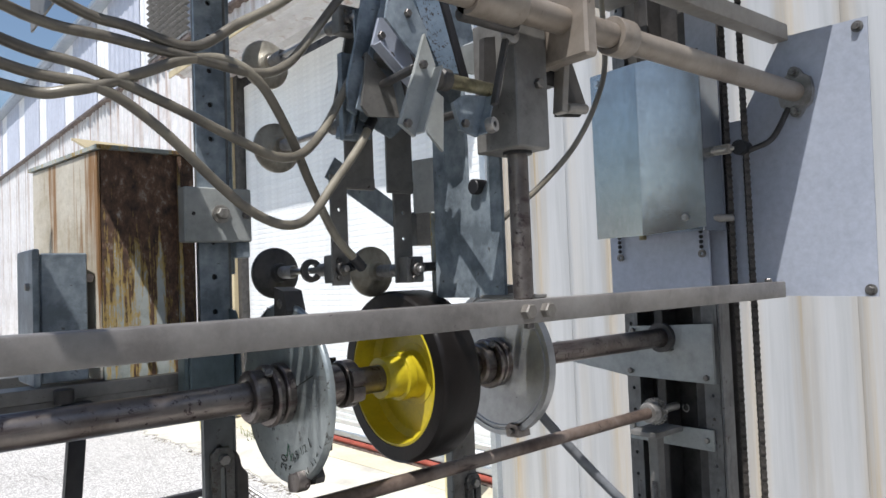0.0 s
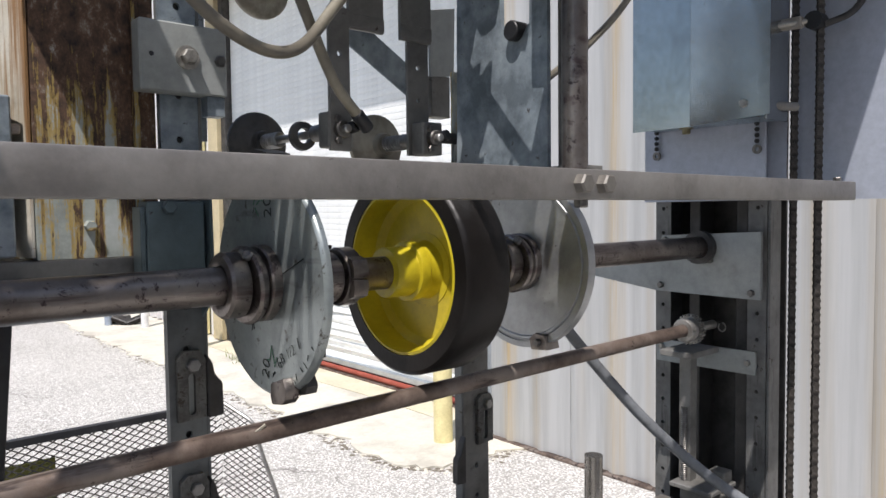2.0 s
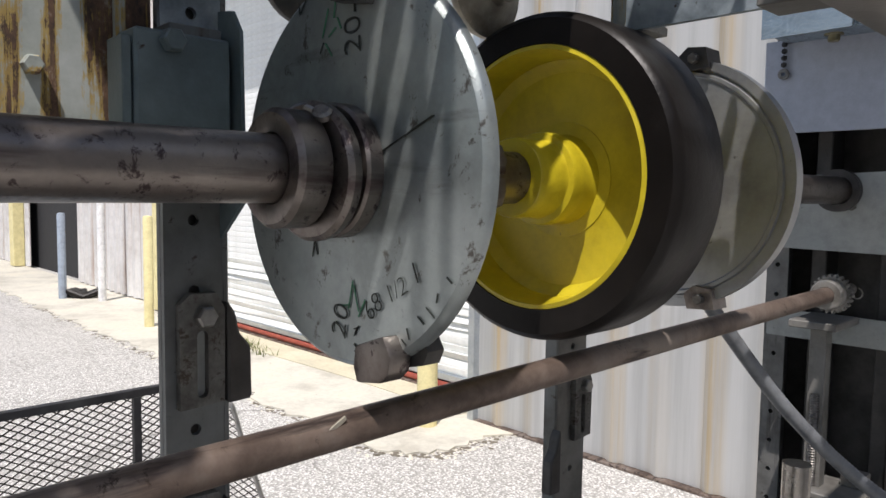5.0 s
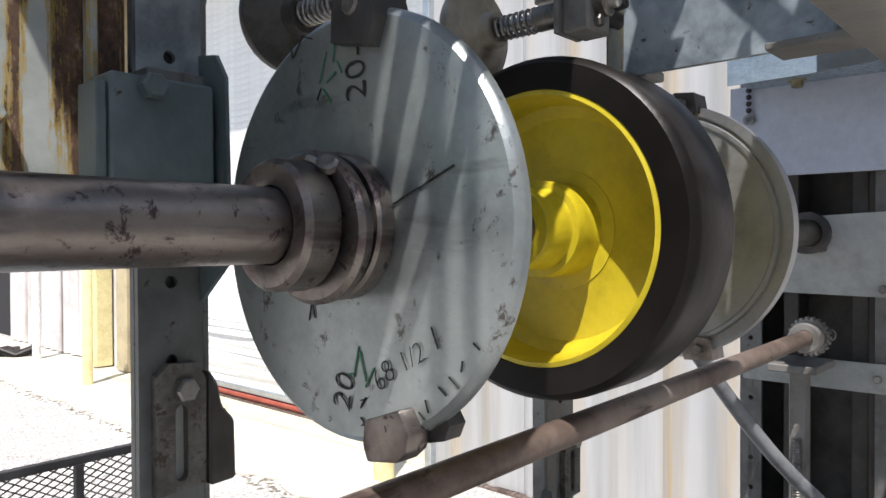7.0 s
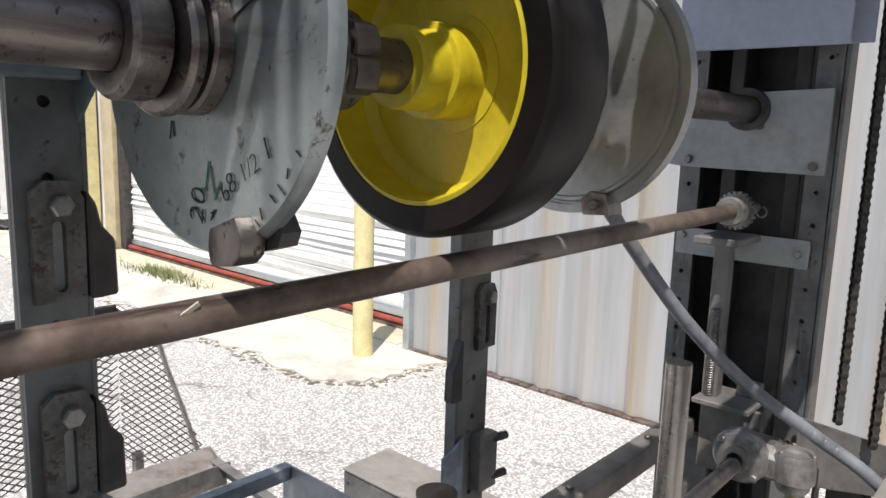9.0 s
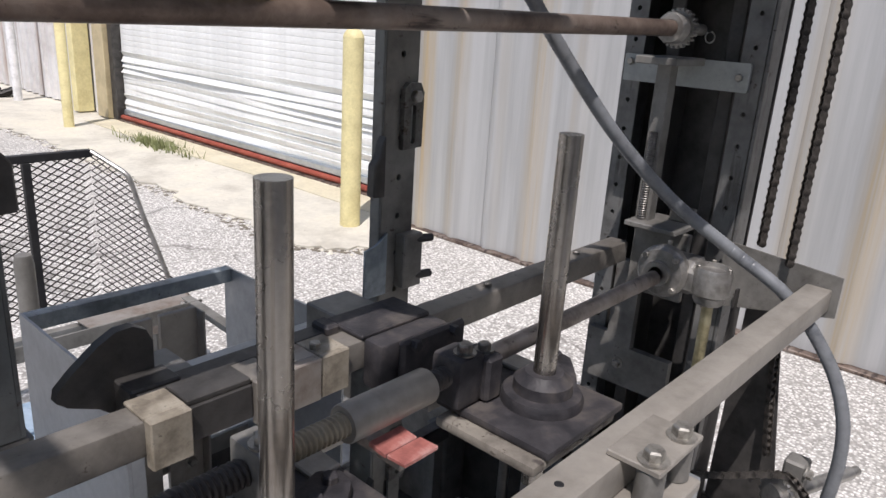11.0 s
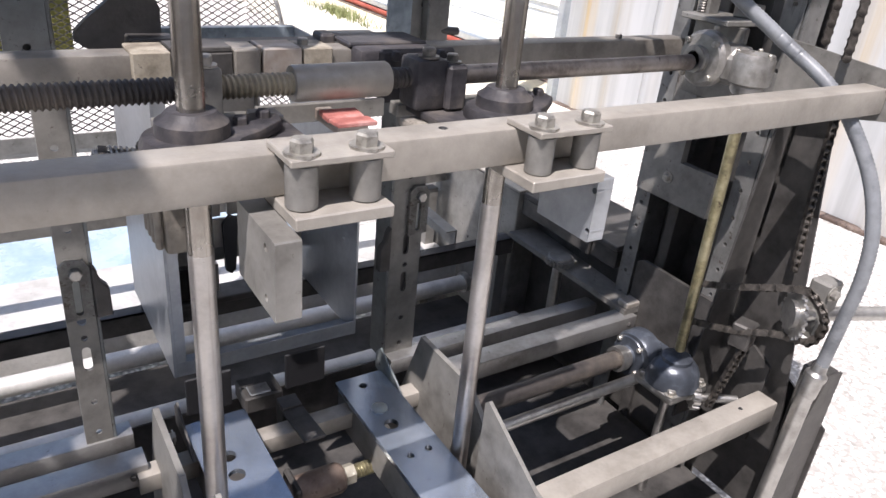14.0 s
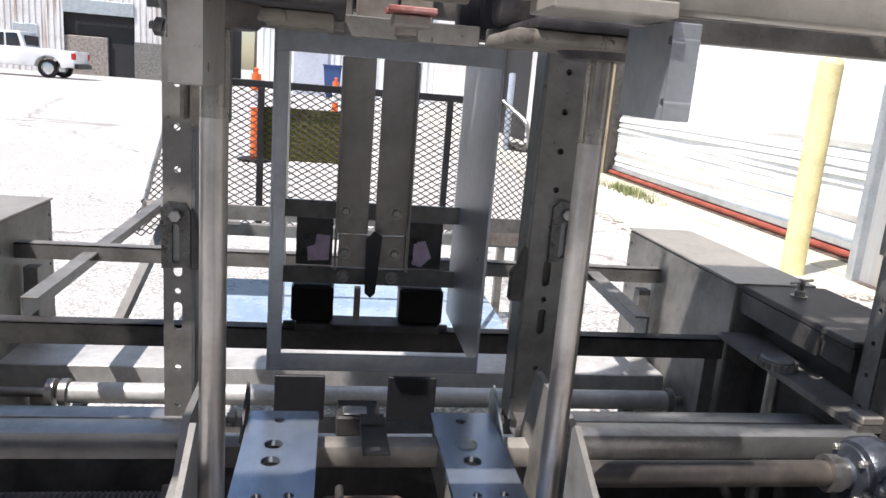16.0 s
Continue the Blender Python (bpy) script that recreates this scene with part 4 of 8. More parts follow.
def build_trees():
    for i, (x, y, h, s) in enumerate([(-6, 62, 11, 4.5), (1, 60, 12, 5), (7, 63, 11, 4.5), (-1, 66, 13, 5), (-27, 60, 10, 4.5), (-14, 66, 11, 4.5)]):
        leafy("tree", x, y, h, s, 20 + i, "leafy green broadleaf tree behind the sheds")
    fb = thing("far_building", (6.6, 46, 0), "pale blue-grey building with a white roof edge far behind the yard", "building")
    part("wall", box(4.4, 9.5, 46, 56, 0, 7.6, 0.02), WALLV, fb)
    part("roof", box(4.2, 9.7, 45.7, 56.3, 7.6, 8.0, 0.03), WALLU, fb)
    for wx in (4.9, 6.2, 7.5):
        part("window", box(wx, wx + 0.8, 45.94, 45.99, 5.2, 6.6, 0.01), GALV, fb, "pale window")
    sh = thing("low_shed", (-4, 46, 0), "low grey-roofed shed far across the yard", "building")
    part("wall", box(-3, 3.4, 44.5, 52, 0, 3.2, 0.02), WALLF, sh)
    part("roof", box(-3.4, 3.5, 44.2, 52.4, 3.2, 3.5, 0.03), GALV, sh)


def build_truck():
    X, Y = -12.65, 33.0
    t = thing("pickup_truck", (X, Y, 0), "white double-cab pickup truck parked in the yard", "pickup truck")
    def prof(pts, y0, y1):
        bm = plate("y", y0, y1 - y0, [(X + a, b) for a, b in pts])
        bmesh.ops.bevel(bm, geom=bm.edges[:], offset=0.03, segments=2, affect="EDGES", profile=0.5)
        return bm
    arch = lambda c: [(c + 0.50 * math.cos(math.pi * i / 8), 0.42 + 0.46 * math.sin(math.pi * i / 8)) for i in range(9)]
    lower = [(-2.75, 0.45)] + list(reversed(arch(-1.75))) + list(reversed(arch(1.65))) + [(2.65, 0.5), (2.68, 1.12), (0.75, 1.16), (-1.2, 1.12), (-2.5, 1.05), (-2.75, 0.8)]
    part("body", prof(lower, Y - 0.92, Y + 0.92), CARW, t)
    part("cab", prof([(-1.25, 1.08), (-0.55, 1.72), (0.62, 1.76), (0.82, 1.08)], Y - 0.80, Y + 0.80), CARW, t)
    part("window", prof([(-0.92, 1.14), (-0.46, 1.64), (0.02, 1.66), (0.02, 1.14)], Y - 0.815, Y - 0.79), CARG, t)
    part("window", prof([(0.10, 1.14), (0.10, 1.66), (0.52, 1.67), (0.64, 1.14)], Y - 0.815, Y - 0.79), CARG, t)
    part("rear_window", box(X + 0.70, X + 0.80, Y - 0.62, Y + 0.62, 1.22, 1.62, 0.02), CARG, t)
    for wx in (-1.75, 1.65):
        for wy in (Y - 0.94, Y + 0.72):
            wh = part("wheel", lathe([(0.24, 0), (0.35, 0), (0.38, 0.03), (0.38, 0.19), (0.35, 0.22), (0.24, 0.22)], (X + wx, wy, 0.38), (0, 1, 0), 24, closed=True), RUBBER, t, "black tyre")
            part("rim", lathe([(0, 0.04), (0.08, 0.02), (0.23, 0.05), (0.25, 0.03), (0.25, 0.2), (0, 0.2)], (X + wx, wy, 0.38), (0, 1, 0), 24), POLISHED, wh, "alloy rim")
    part("bumper", box(X + 2.64, X + 2.80, Y - 0.85, Y + 0.85, 0.42, 0.62, 0.03), BLACK, t)
    part("tail_lamp", box(X + 2.55, X + 2.70, Y - 0.93, Y - 0.75, 0.78, 1.05, 0.02), TAIL, t)
    part("tail_lamp", box(X + 2.55, X + 2.70, Y + 0.75, Y + 0.93, 0.78, 1.05, 0.02), TAIL, t)
    part("mirror", box(X - 0.85, X - 0.70, Y - 1.05, Y - 0.90, 1.12, 1.28, 0.03), CARW, t)


build_ground()
build_sky_block_walls()
build_crumbs()
build_wall_near()
build_facade()
build_distance()
build_trees()
build_truck()


# ---- machine: shafts, discs, wheel ----
AY, AZ = 0.967, 1.622        # main shaft's axis


def build_shaft():
    s = thing("drive_shaft", (0.7, AY, AZ), "dull scratched steel drive shaft through the discs", "shaft")
    part("shaft", rod((-0.14, AY, AZ), (1.51, AY, AZ), 0.0215, 32), SHAFT, s)
    part("collar", lathe([(0.0218, 0), (0.0295, 0), (0.0310, 0.002), (0.0310, 0.026), (0.0290, 0.028), (0.0218, 0.028)], (0.563, AY, AZ), (1, 0, 0), 32, closed=True), SHAFT, s)
    part("clamp_ring", lathe([(0.0218, 0), (0.0340, 0), (0.0368, 0.003), (0.0368, 0.021), (0.0340, 0.0245), (0.0218, 0.0245)], (0.594, AY, AZ), (1, 0, 0), 44, closed=True), SHAFT, s, "split steel clamp ring")
    part("clamp_ear", plate("x", 0.5955, 0.021, [(AY - 0.030, AZ - 0.026), (AY - 0.040, AZ - 0.022), (AY - 0.043, AZ - 0.012), (AY - 0.042, AZ - 0.002), (AY - 0.030, AZ - 0.002)]), SHAFT, s)
    part("clamp_ear", plate("x", 0.5955, 0.021, [(AY - 0.030, AZ + 0.001), (AY - 0.042, AZ + 0.001), (AY - 0.043, AZ + 0.012), (AY - 0.038, AZ + 0.022), (AY - 0.028, AZ + 0.026)]), SHAFT, s)
    part("clamp_tail", plate("y", 1.000, 0.008, [(0.566, 1.66), (0.566, 1.515), (0.600, 1.515), (0.602, 1.60), (0.612, 1.61), (0.612, 1.66)], [circle2(0.590, 1.552, 0.004), circle2(0.590, 1.532, 0.004)]), DARK, s, "dark drilled clamp tail")


def disc(x, label, flip):
    """A steel side disc with a stepped hub and clamp collars, hub towards -x."""
    d = thing("side_disc", (x, AY, AZ), label, "disc", group="side discs on the drive shaft")
    R = 0.132
    thick = 0.010 if flip else 0.011
    ring = lathe([(0.0225, 0), (R - 0.0045, 0), (R - 0.001, 0.0025), (R, 0.005), (R, thick - 0.002), (R - 0.003, thick), (0.0225, thick)], (x, AY, AZ), (1, 0, 0), 96, closed=True)
    part("plate", ring, DISCM if flip else PLATE, d)
    if flip:
        part("rim", lathe([(R - 0.008, -0.003), (R + 0.001, -0.003), (R + 0.001, 0.013), (R - 0.008, 0.013)], (x, AY, AZ), (1, 0, 0), 96, closed=True), DISCM, d)
        part("bead", lathe([(R - 0.018, 0.0005), (R - 0.016, -0.0022), (R - 0.0125, -0.0022), (R - 0.0105, 0.0005)], (x, AY, AZ), (1, 0, 0), 96, closed=True), DISCM, d)
    part("hub", lathe([(0.0225, 0), (0.0435, 0), (0.0445, -0.001), (0.0445, -0.011), (0.0425, -0.013), (0.0335, -0.0135), (0.0225, -0.0135)], (x, AY, AZ), (1, 0, 0), 56, closed=True), SHAFT, d, "turned hub ring")
    part("neck", lathe([(0.0225, -0.0137), (0.0365, -0.0137), (0.0365, -0.0195), (0.0225, -0.0195)], (x, AY, AZ), (1, 0, 0), 40, closed=True), SHAFT, d)
    lean = Vector((1, 0.075, 0.04)).normalized()
    part("clamp_collar", lathe([(0.0225, -0.0205), (0.0400, -0.0205), (0.0445, -0.0225), (0.0450, -0.0245), (0.0450, -0.0285), (0.0420, -0.0315), (0.0225, -0.0325)], (x, AY, AZ), lean, 56, closed=True), SHAFT, d, "nicked steel clamp collar")
    part("sleeve", lathe([(0.0225, -0.034), (0.0370, -0.034), (0.0375, -0.035), (0.0375, -0.053), (0.0345, -0.0565), (0.0265, -0.0570), (0.0225, -0.0555)], (x, AY, AZ), (1, 0, 0), 48, closed=True), SHAFT, d)
    part("set_screw", lathe([(0, 0), (0.0065, 0), (0.0065, 0.004), (0.0045, 0.0055), (0, 0.004)], (x - 0.0315, AY - 0.022, AZ + 0.0325), (-0.5, -0.5, 0.7), 12), DULLBOLT, d)
    part("weld", sweep([(x - 0.0335, AY - 0.0385 * math.cos(0.9 + i * 0.12), AZ + 0.0385 * math.sin(0.9 + i * 0.12)) for i in range(5)], 0.0028, 8, 3), STEEL, d)
    if flip:
        for ang, out in ((78, 0.0), (-70, -0.004)):
            c, sn = math.cos(radians(ang)), math.sin(radians(ang))
            cy, cz = AY - (R + out) * c, AZ + (R + out) * sn
            part("lug", plate("x", x - 0.010, 0.030, [(cy - 0.016, cz - 0.010), (cy + 0.014, cz - 0.012), (cy + 0.018, cz + 0.004), (cy + 0.008, cz + 0.013), (cy - 0.012, cz + 0.011)]), TARSHAFT if ang < 0 else DARK, d)
            bolt(d, (x - 0.010, cy, cz), (-1, 0, 0), 0.010, False, DULLBOLT)
    else:
        # a machined wedge and its dark clip at the foot, a dark clip at the head
        wedge = plate("x", x - 0.012, 0.018, [(0.938, 1.510), (0.910, 1.520), (0.902, 1.508), (0.904, 1.497), (0.912, 1.490), (0.936, 1.486), (0.940, 1.496)])
        bmesh.ops.bevel(wedge, geom=wedge.edges[:], offset=0.002, segments=2, affect="EDGES", profile=0.5)
        part("lug", wedge, SHAFT, d, "worn machined wedge")
        part("lug_clip", plate("x", x + 0.007, 0.014, [(0.916, 1.516), (0.896, 1.522), (0.889, 1.511), (0.893, 1.502), (0.916, 1.496)]), DARK, d)
        part("lug_clip", plate("x", x - 0.010, 0.030, [(0.968, 1.732), (0.936, 1.726), (0.929, 1.742), (0.938, 1.770), (0.966, 1.776)]), DARK, d)
        part("lug_screw", rod((x - 0.012, 0.950, 1.752), (x - 0.008, 0.950, 1.752), 0.007, 10), DULLBOLT, d)
    return d


def build_wheel():
    x0, x1 = 0.695, 0.770
    w = thing("rubber_drive_wheel", (0.735, AY, AZ), "yellow spoked-plate wheel with a thick black rubber tyre on the shaft", "wheel")
    part("tyre", lathe([(0.113, 0), (0.134, 0), (0.138, 0.003), (0.140, 0.008), (0.140, 0.067), (0.138, 0.072), (0.134, 0.075), (0.113, 0.075)], (x0, AY, AZ), (1, 0, 0), 96, closed=True), RUBBER, w, "thick black rubber tyre")
    part("rim", lathe([(0.1125, 0.001), (0.1125, 0.074), (0.106, 0.074), (0.106, 0.062), (0.095, 0.058), (0.05, 0.056), (0.05, 0.047), (0.095, 0.045), (0.1045, 0.036), (0.1085, 0.0)], (x0, AY, AZ), (1, 0, 0), 96, closed=True), YELLOW, w)
    part("hub", lathe([(0.0218, -0.024), (0.0325, -0.024), (0.0335, -0.0225), (0.0335, 0.008), (0.0345, 0.010), (0.0395, 0.011), (0.0405, 0.013), (0.0405, 0.024), (0.0385, 0.026), (0.0385, 0.040), (0.0405, 0.0452), (0.0515, 0.0460), (0.0515, 0.0565), (0.0218, 0.0565)], (x0, AY, AZ), (1, 0, 0), 48, closed=True), YELLOW, w)
    part("set_screw", lathe([(0, 0), (0.004, 0), (0.004, 0.0015), (0, 0.0015)], (x0 + 0.020, AY - 0.012, AZ - 0.0355), (0, -0.3, -0.95), 10), BLACK, w)


def marks_on_disc():
    """Hand-written marker strokes on the first disc, as bars and short strokes on its face."""
    m = thing("marker_writing", (0.497, AY, AZ), "black hand-written marker notes on the steel disc", "writing")
    txt = [("20-", -0.020, 0.075, 92), ("20", -0.004, -0.114, 80), ("68", -0.031, -0.098, 40), ("1/2", -0.050, -0.084, 28), ("1", -0.073, -0.070, 24)]
    for i, (s, dy, dz, turn) in enumerate(txt):
        cu = bpy.data.curves.new("note", "FONT")
        cu.offset = -0.0005
        cu.body, cu.size, cu.extrude = s, (0.026, 0.024, 0.019, 0.017, 0.020)[i], 0.0003
        ob = new("note", cu)
        deps = bpy.context.evaluated_depsgraph_get()
        me = bpy.data.meshes.new_from_object(ob.evaluated_get(deps))
        bpy.data.objects.remove(ob)
        bpy.data.curves.remove(cu)
        bm = bmesh.new()
        bm.from_mesh(me)
        bm.transform(Matrix.Translation((0.4995 - 0.0006, AY + dy, AZ + dz)) @ Matrix(((0, 0, -1, 0), (-1, 0, 0, 0), (0, 1, 0, 0), (0, 0, 0, 1))) @ Matrix.Rotation(radians(turn), 4, "Z"))
        part("note", bm, INK, m)
    random.seed(11)
    for cy, cz, k in ((-0.016, -0.106, 3), (-0.018, -0.118, 3), (-0.062, -0.104, 1), (-0.070, -0.099, 1), (-0.080, -0.091, 1), (-0.088, -0.083, 1), (-0.095, -0.074, 1), (-0.101, -0.064, 1)):
        for j in range(k):
            part("stroke", obox((0.4992, AY + cy + random.uniform(-.003, .003), AZ + cz + random.uniform(-.003, .003)), (0.0005, 0.0009, random.uniform(0.005, 0.009)), (random.choice((-55, -20, 10, 35, 70)), 0, 0), 0), INK, m)
    for dy, dz, l, t in ((0.020, 0.100, 0.020, 20), (0.016, 0.082, 0.012, -40), (0.012, 0.093, 0.010, 60), (0.009, 0.110, 0.016, 8), (0.004, 0.098, 0.009, -30),
                         (-0.010, -0.082, 0.020, 14), (-0.016, -0.084, 0.018, -18), (-0.022, -0.090, 0.014, 30), (-0.004, -0.090, 0.010, 80)):
        part("stroke", obox((0.4992, AY + dy, AZ + dz), (0.0005, 0.0011, l), (t, 0, 0), 0), GREENINK, m, "faded green marker stroke")
    a, b = Vector((0.4992, AY - 0.037, AZ + 0.010)), Vector((0.4992, AY - 0.089, AZ + 0.031))
    part("stroke", beam(a, b, 0.0012, 0.0005, 0), INK, m)
    part("stroke", beam(a.lerp(b, 0.62), b, 0.0022, 0.0006, 0), INK, m)
    for dy, dz, l, t in ((0.045, 0.118, 0.016, 40), (0.036, 0.122, 0.012, -70), (0.052, 0.115, 0.008, -10), (0.034, -0.054, 0.012, 12), (0.0305, -0.053, 0.010, -14), (0.024, 0.084, 0.008, 30)):
        part("stroke", obox((0.4992, AY + dy, AZ + dz), (0.0005, 0.0010, l), (t, 0, 0), 0), INK, m)


def build_rusty_rod():
    y, z = 0.945, 1.464
    r = thing("cross_rod", (0.7, y, z), "brown rusty cross rod under the wheel", "rod")
    part("rod", rod((-0.1, y, z - 0.0165), (1.40, y, z), 0.0120, 28), RUSTROD, r)
    part("sprocket", gear((1.395, y, z), (1, 0, 0), 0.030, 0.026, 22, 0.012), CAST, r, "small toothed sprocket")
    part("collar", lathe([(0.0125, 0), (0.021, 0), (0.023, 0.003), (0.023, 0.022), (0.0125, 0.022)], (1.372, y, z), (1, 0, 0), 24, closed=True), CAST, r)
    part("stub", rod((1.40, y, z), (1.49, y, z), 0.009, 16), STEEL, r)
    part("nick", obox((0.470, y - 0.0095, z - 0.004), (0.022, 0.0016, 0.0035), (0, -28, 0), 0.0004), CUP, r, "bright gouge")


def gear(p, axis, r_out, r_in, teeth, th, bore=0.0):
    bm = bmesh.new()
    pts = []
    for i in range(teeth):
        for f, r in ((0.0, r_in), (0.25, r_in), (0.4, r_out), (0.75, r_out), (0.9, r_in)):
            a = 2 * math.pi * (i + f) / teeth
            pts.append((r * math.cos(a), r * math.sin(a)))
    bm.free()
    bm = plate("z", 0, th, pts)
    bm.transform(Matrix.Translation(p) @ Vector((0, 0, 1)).rotation_difference(Vector(axis)).to_matrix().to_4x4())
    return bm


def tube_bar(name, y0, y1, z0, z1, x0, x1, mat, label, holes=()):
    t = thing(name, ((x0 + x1) / 2, (y0 + y1) / 2, z0), label, "bar", group="cross bars of the machine")
    part("tube", beam((x0, (y0 + y1) / 2, (z0 + z1) / 2), (x1, (y0 + y1) / 2, (z0 + z1) / 2), y1 - y0, z1 - z0, 0.0025, 0.003), mat, t)
    return t


def build_bars():
    b = tube_bar("upper_cross_bar", 0.684, 0.717, 1.713, 1.746, -0.16, 1.50, UBAR, "grey square-tube cross bar above the discs")
    for x in (0.723, 0.762):
        bolt(b, (x, 0.684, 1.730), (0, -1, 0), 0.0195, False, RAILM)
    bolt(b, (0.745, 0.70, 1.713), (0, 0, -1), 0.014, False, DULLBOLT)
    bolt(b, (1.46, 0.70, 1.746), (0, 0, 1), 0.012, False, DULLBOLT)
    part("hole_plug", rod((0.093, 0.6835, 1.73), (0.093, 0.69, 1.73), 0.0042, 12), BLACK, b, "dark bolt hole")
    b = tube_bar("lower_cross_bar", 0.666, 0.704, 1.063, 1.099, -0.12, 1.47, BEAM, "dusty grey square-tube cross bar at waist height")
    part("hole_plug", rod((0.752, 0.686, 1.0995), (0.752, 0.686, 1.095), 0.0055, 12), BLACK, b, "dark bolt hole")


def build_clamps():
    """Bolted clamp brackets on the lower bar, each with a hanging side plate."""
    for i, (x0, x1, plate_x) in enumerate(((0.586, 0.672, 0.567), (0.819, 0.907, 0.903))):
        c = thing("clamp_bracket", ((x0 + x1) / 2, 0.65, 1.02), "grey clamp bracket with two bolts and spacers on the bar", "bracket", group="clamp brackets on the lower bar")
        part("top_plate", box(x0, x1, 0.629, 0.681, 1.0995, 1.1055, 0.0010), BEAM, c)
        part("bottom_plate", box(x0 + 0.001 if i == 0 else x0 - 0.006, x1 - 0.001 if i == 0 else x1 - 0.005, 0.622, 0.69, 1.0515, 1.0625, 0.0012), BEAM, c)
        for bx in (x0 + 0.014, x1 - 0.018):
            part("spacer", rod((bx, 0.643, 1.0625), (bx, 0.643, 1.0995), 0.0130, 28), PAINT, c)
            bolt(c, (bx, 0.643, 1.1055), (0, 0, 1), 0.0165, True, ZINC)
        part("side_plate", plate("x", plate_x, 0.021, rect(0.612 if i == 0 else 0.630, 0.712 if i else 0.700, 0.982, 1.0505, 0.001), [circle2(0.633, 1.038, 0.0035), circle2(0.633, 0.994, 0.0035)]), BOXM if i else PAINT, c)


def strip(parent, name, plane, at, th, u0, u1, v0, v1, mat, pitch=0.052, r=0.0042, u=None, start=0.03, slots=()):
    u = (u0 + u1) / 2 if u is None else u
    holes = []
    v = v0 + start
    while v < v1 - 0.02:
        if all(abs(v - s) > 0.035 for s in slots):
            holes.append(circle2(u, v, r, 10))
        v += pitch
    holes += [slot2(u, s, r * 1.3, 0.014, 5) for s in slots]
    return part(name, plate(plane, at, th, rect(u0, u1, v0, v1), holes), mat, parent)


def slot_bracket(parent, x, y, z, wing=1):
    """A slotted adjusting clip with a bolt and a bent dark wing, on the post's face."""
    outline = [(x - 0.019, z - 0.046), (x + 0.017, z - 0.044), (x + 0.018, z + 0.030), (x + 0.011, z + 0.043), (x - 0.010, z + 0.044), (x - 0.019, z + 0.036)]
    part("slotted_clip", plate("y", y - 0.008, 0.008, outline, [slot2(x - 0.001, z - 0.012, 0.0046, 0.022, 6)]), CLIPM, parent, "blackened slotted clip")
    part("slot_back", box(x - 0.007, x + 0.005, y - 0.0015, y - 0.0005, z - 0.040, z + 0.016, 0), PALE, parent)
    bolt(parent, (x, y - 0.008, z + 0.026), (0, -1, 0), 0.015, False, STEEL)
    e, d = (x + 0.0185, 1) if wing > 0 else (x - 0.0525, -1)
    if d < 0:
        z -= 0.06
    tab = [(e, z - 0.046), (e + d * 0.021, z - 0.045), (e + d * 0.020, z - 0.002), (e + d * 0.010, z + 0.010), (e + d * 0.007, z + 0.026), (e, z + 0.037)]
    bm = plate("y", y - 0.012, 0.016, tab if d > 0 else tab[::-1])
    bmesh.ops.bevel(bm, geom=bm.edges[:], offset=0.002, segments=1, affect="EDGES", profile=0.5)
    part("wing", bm, DARK, parent, "dark bent wing")


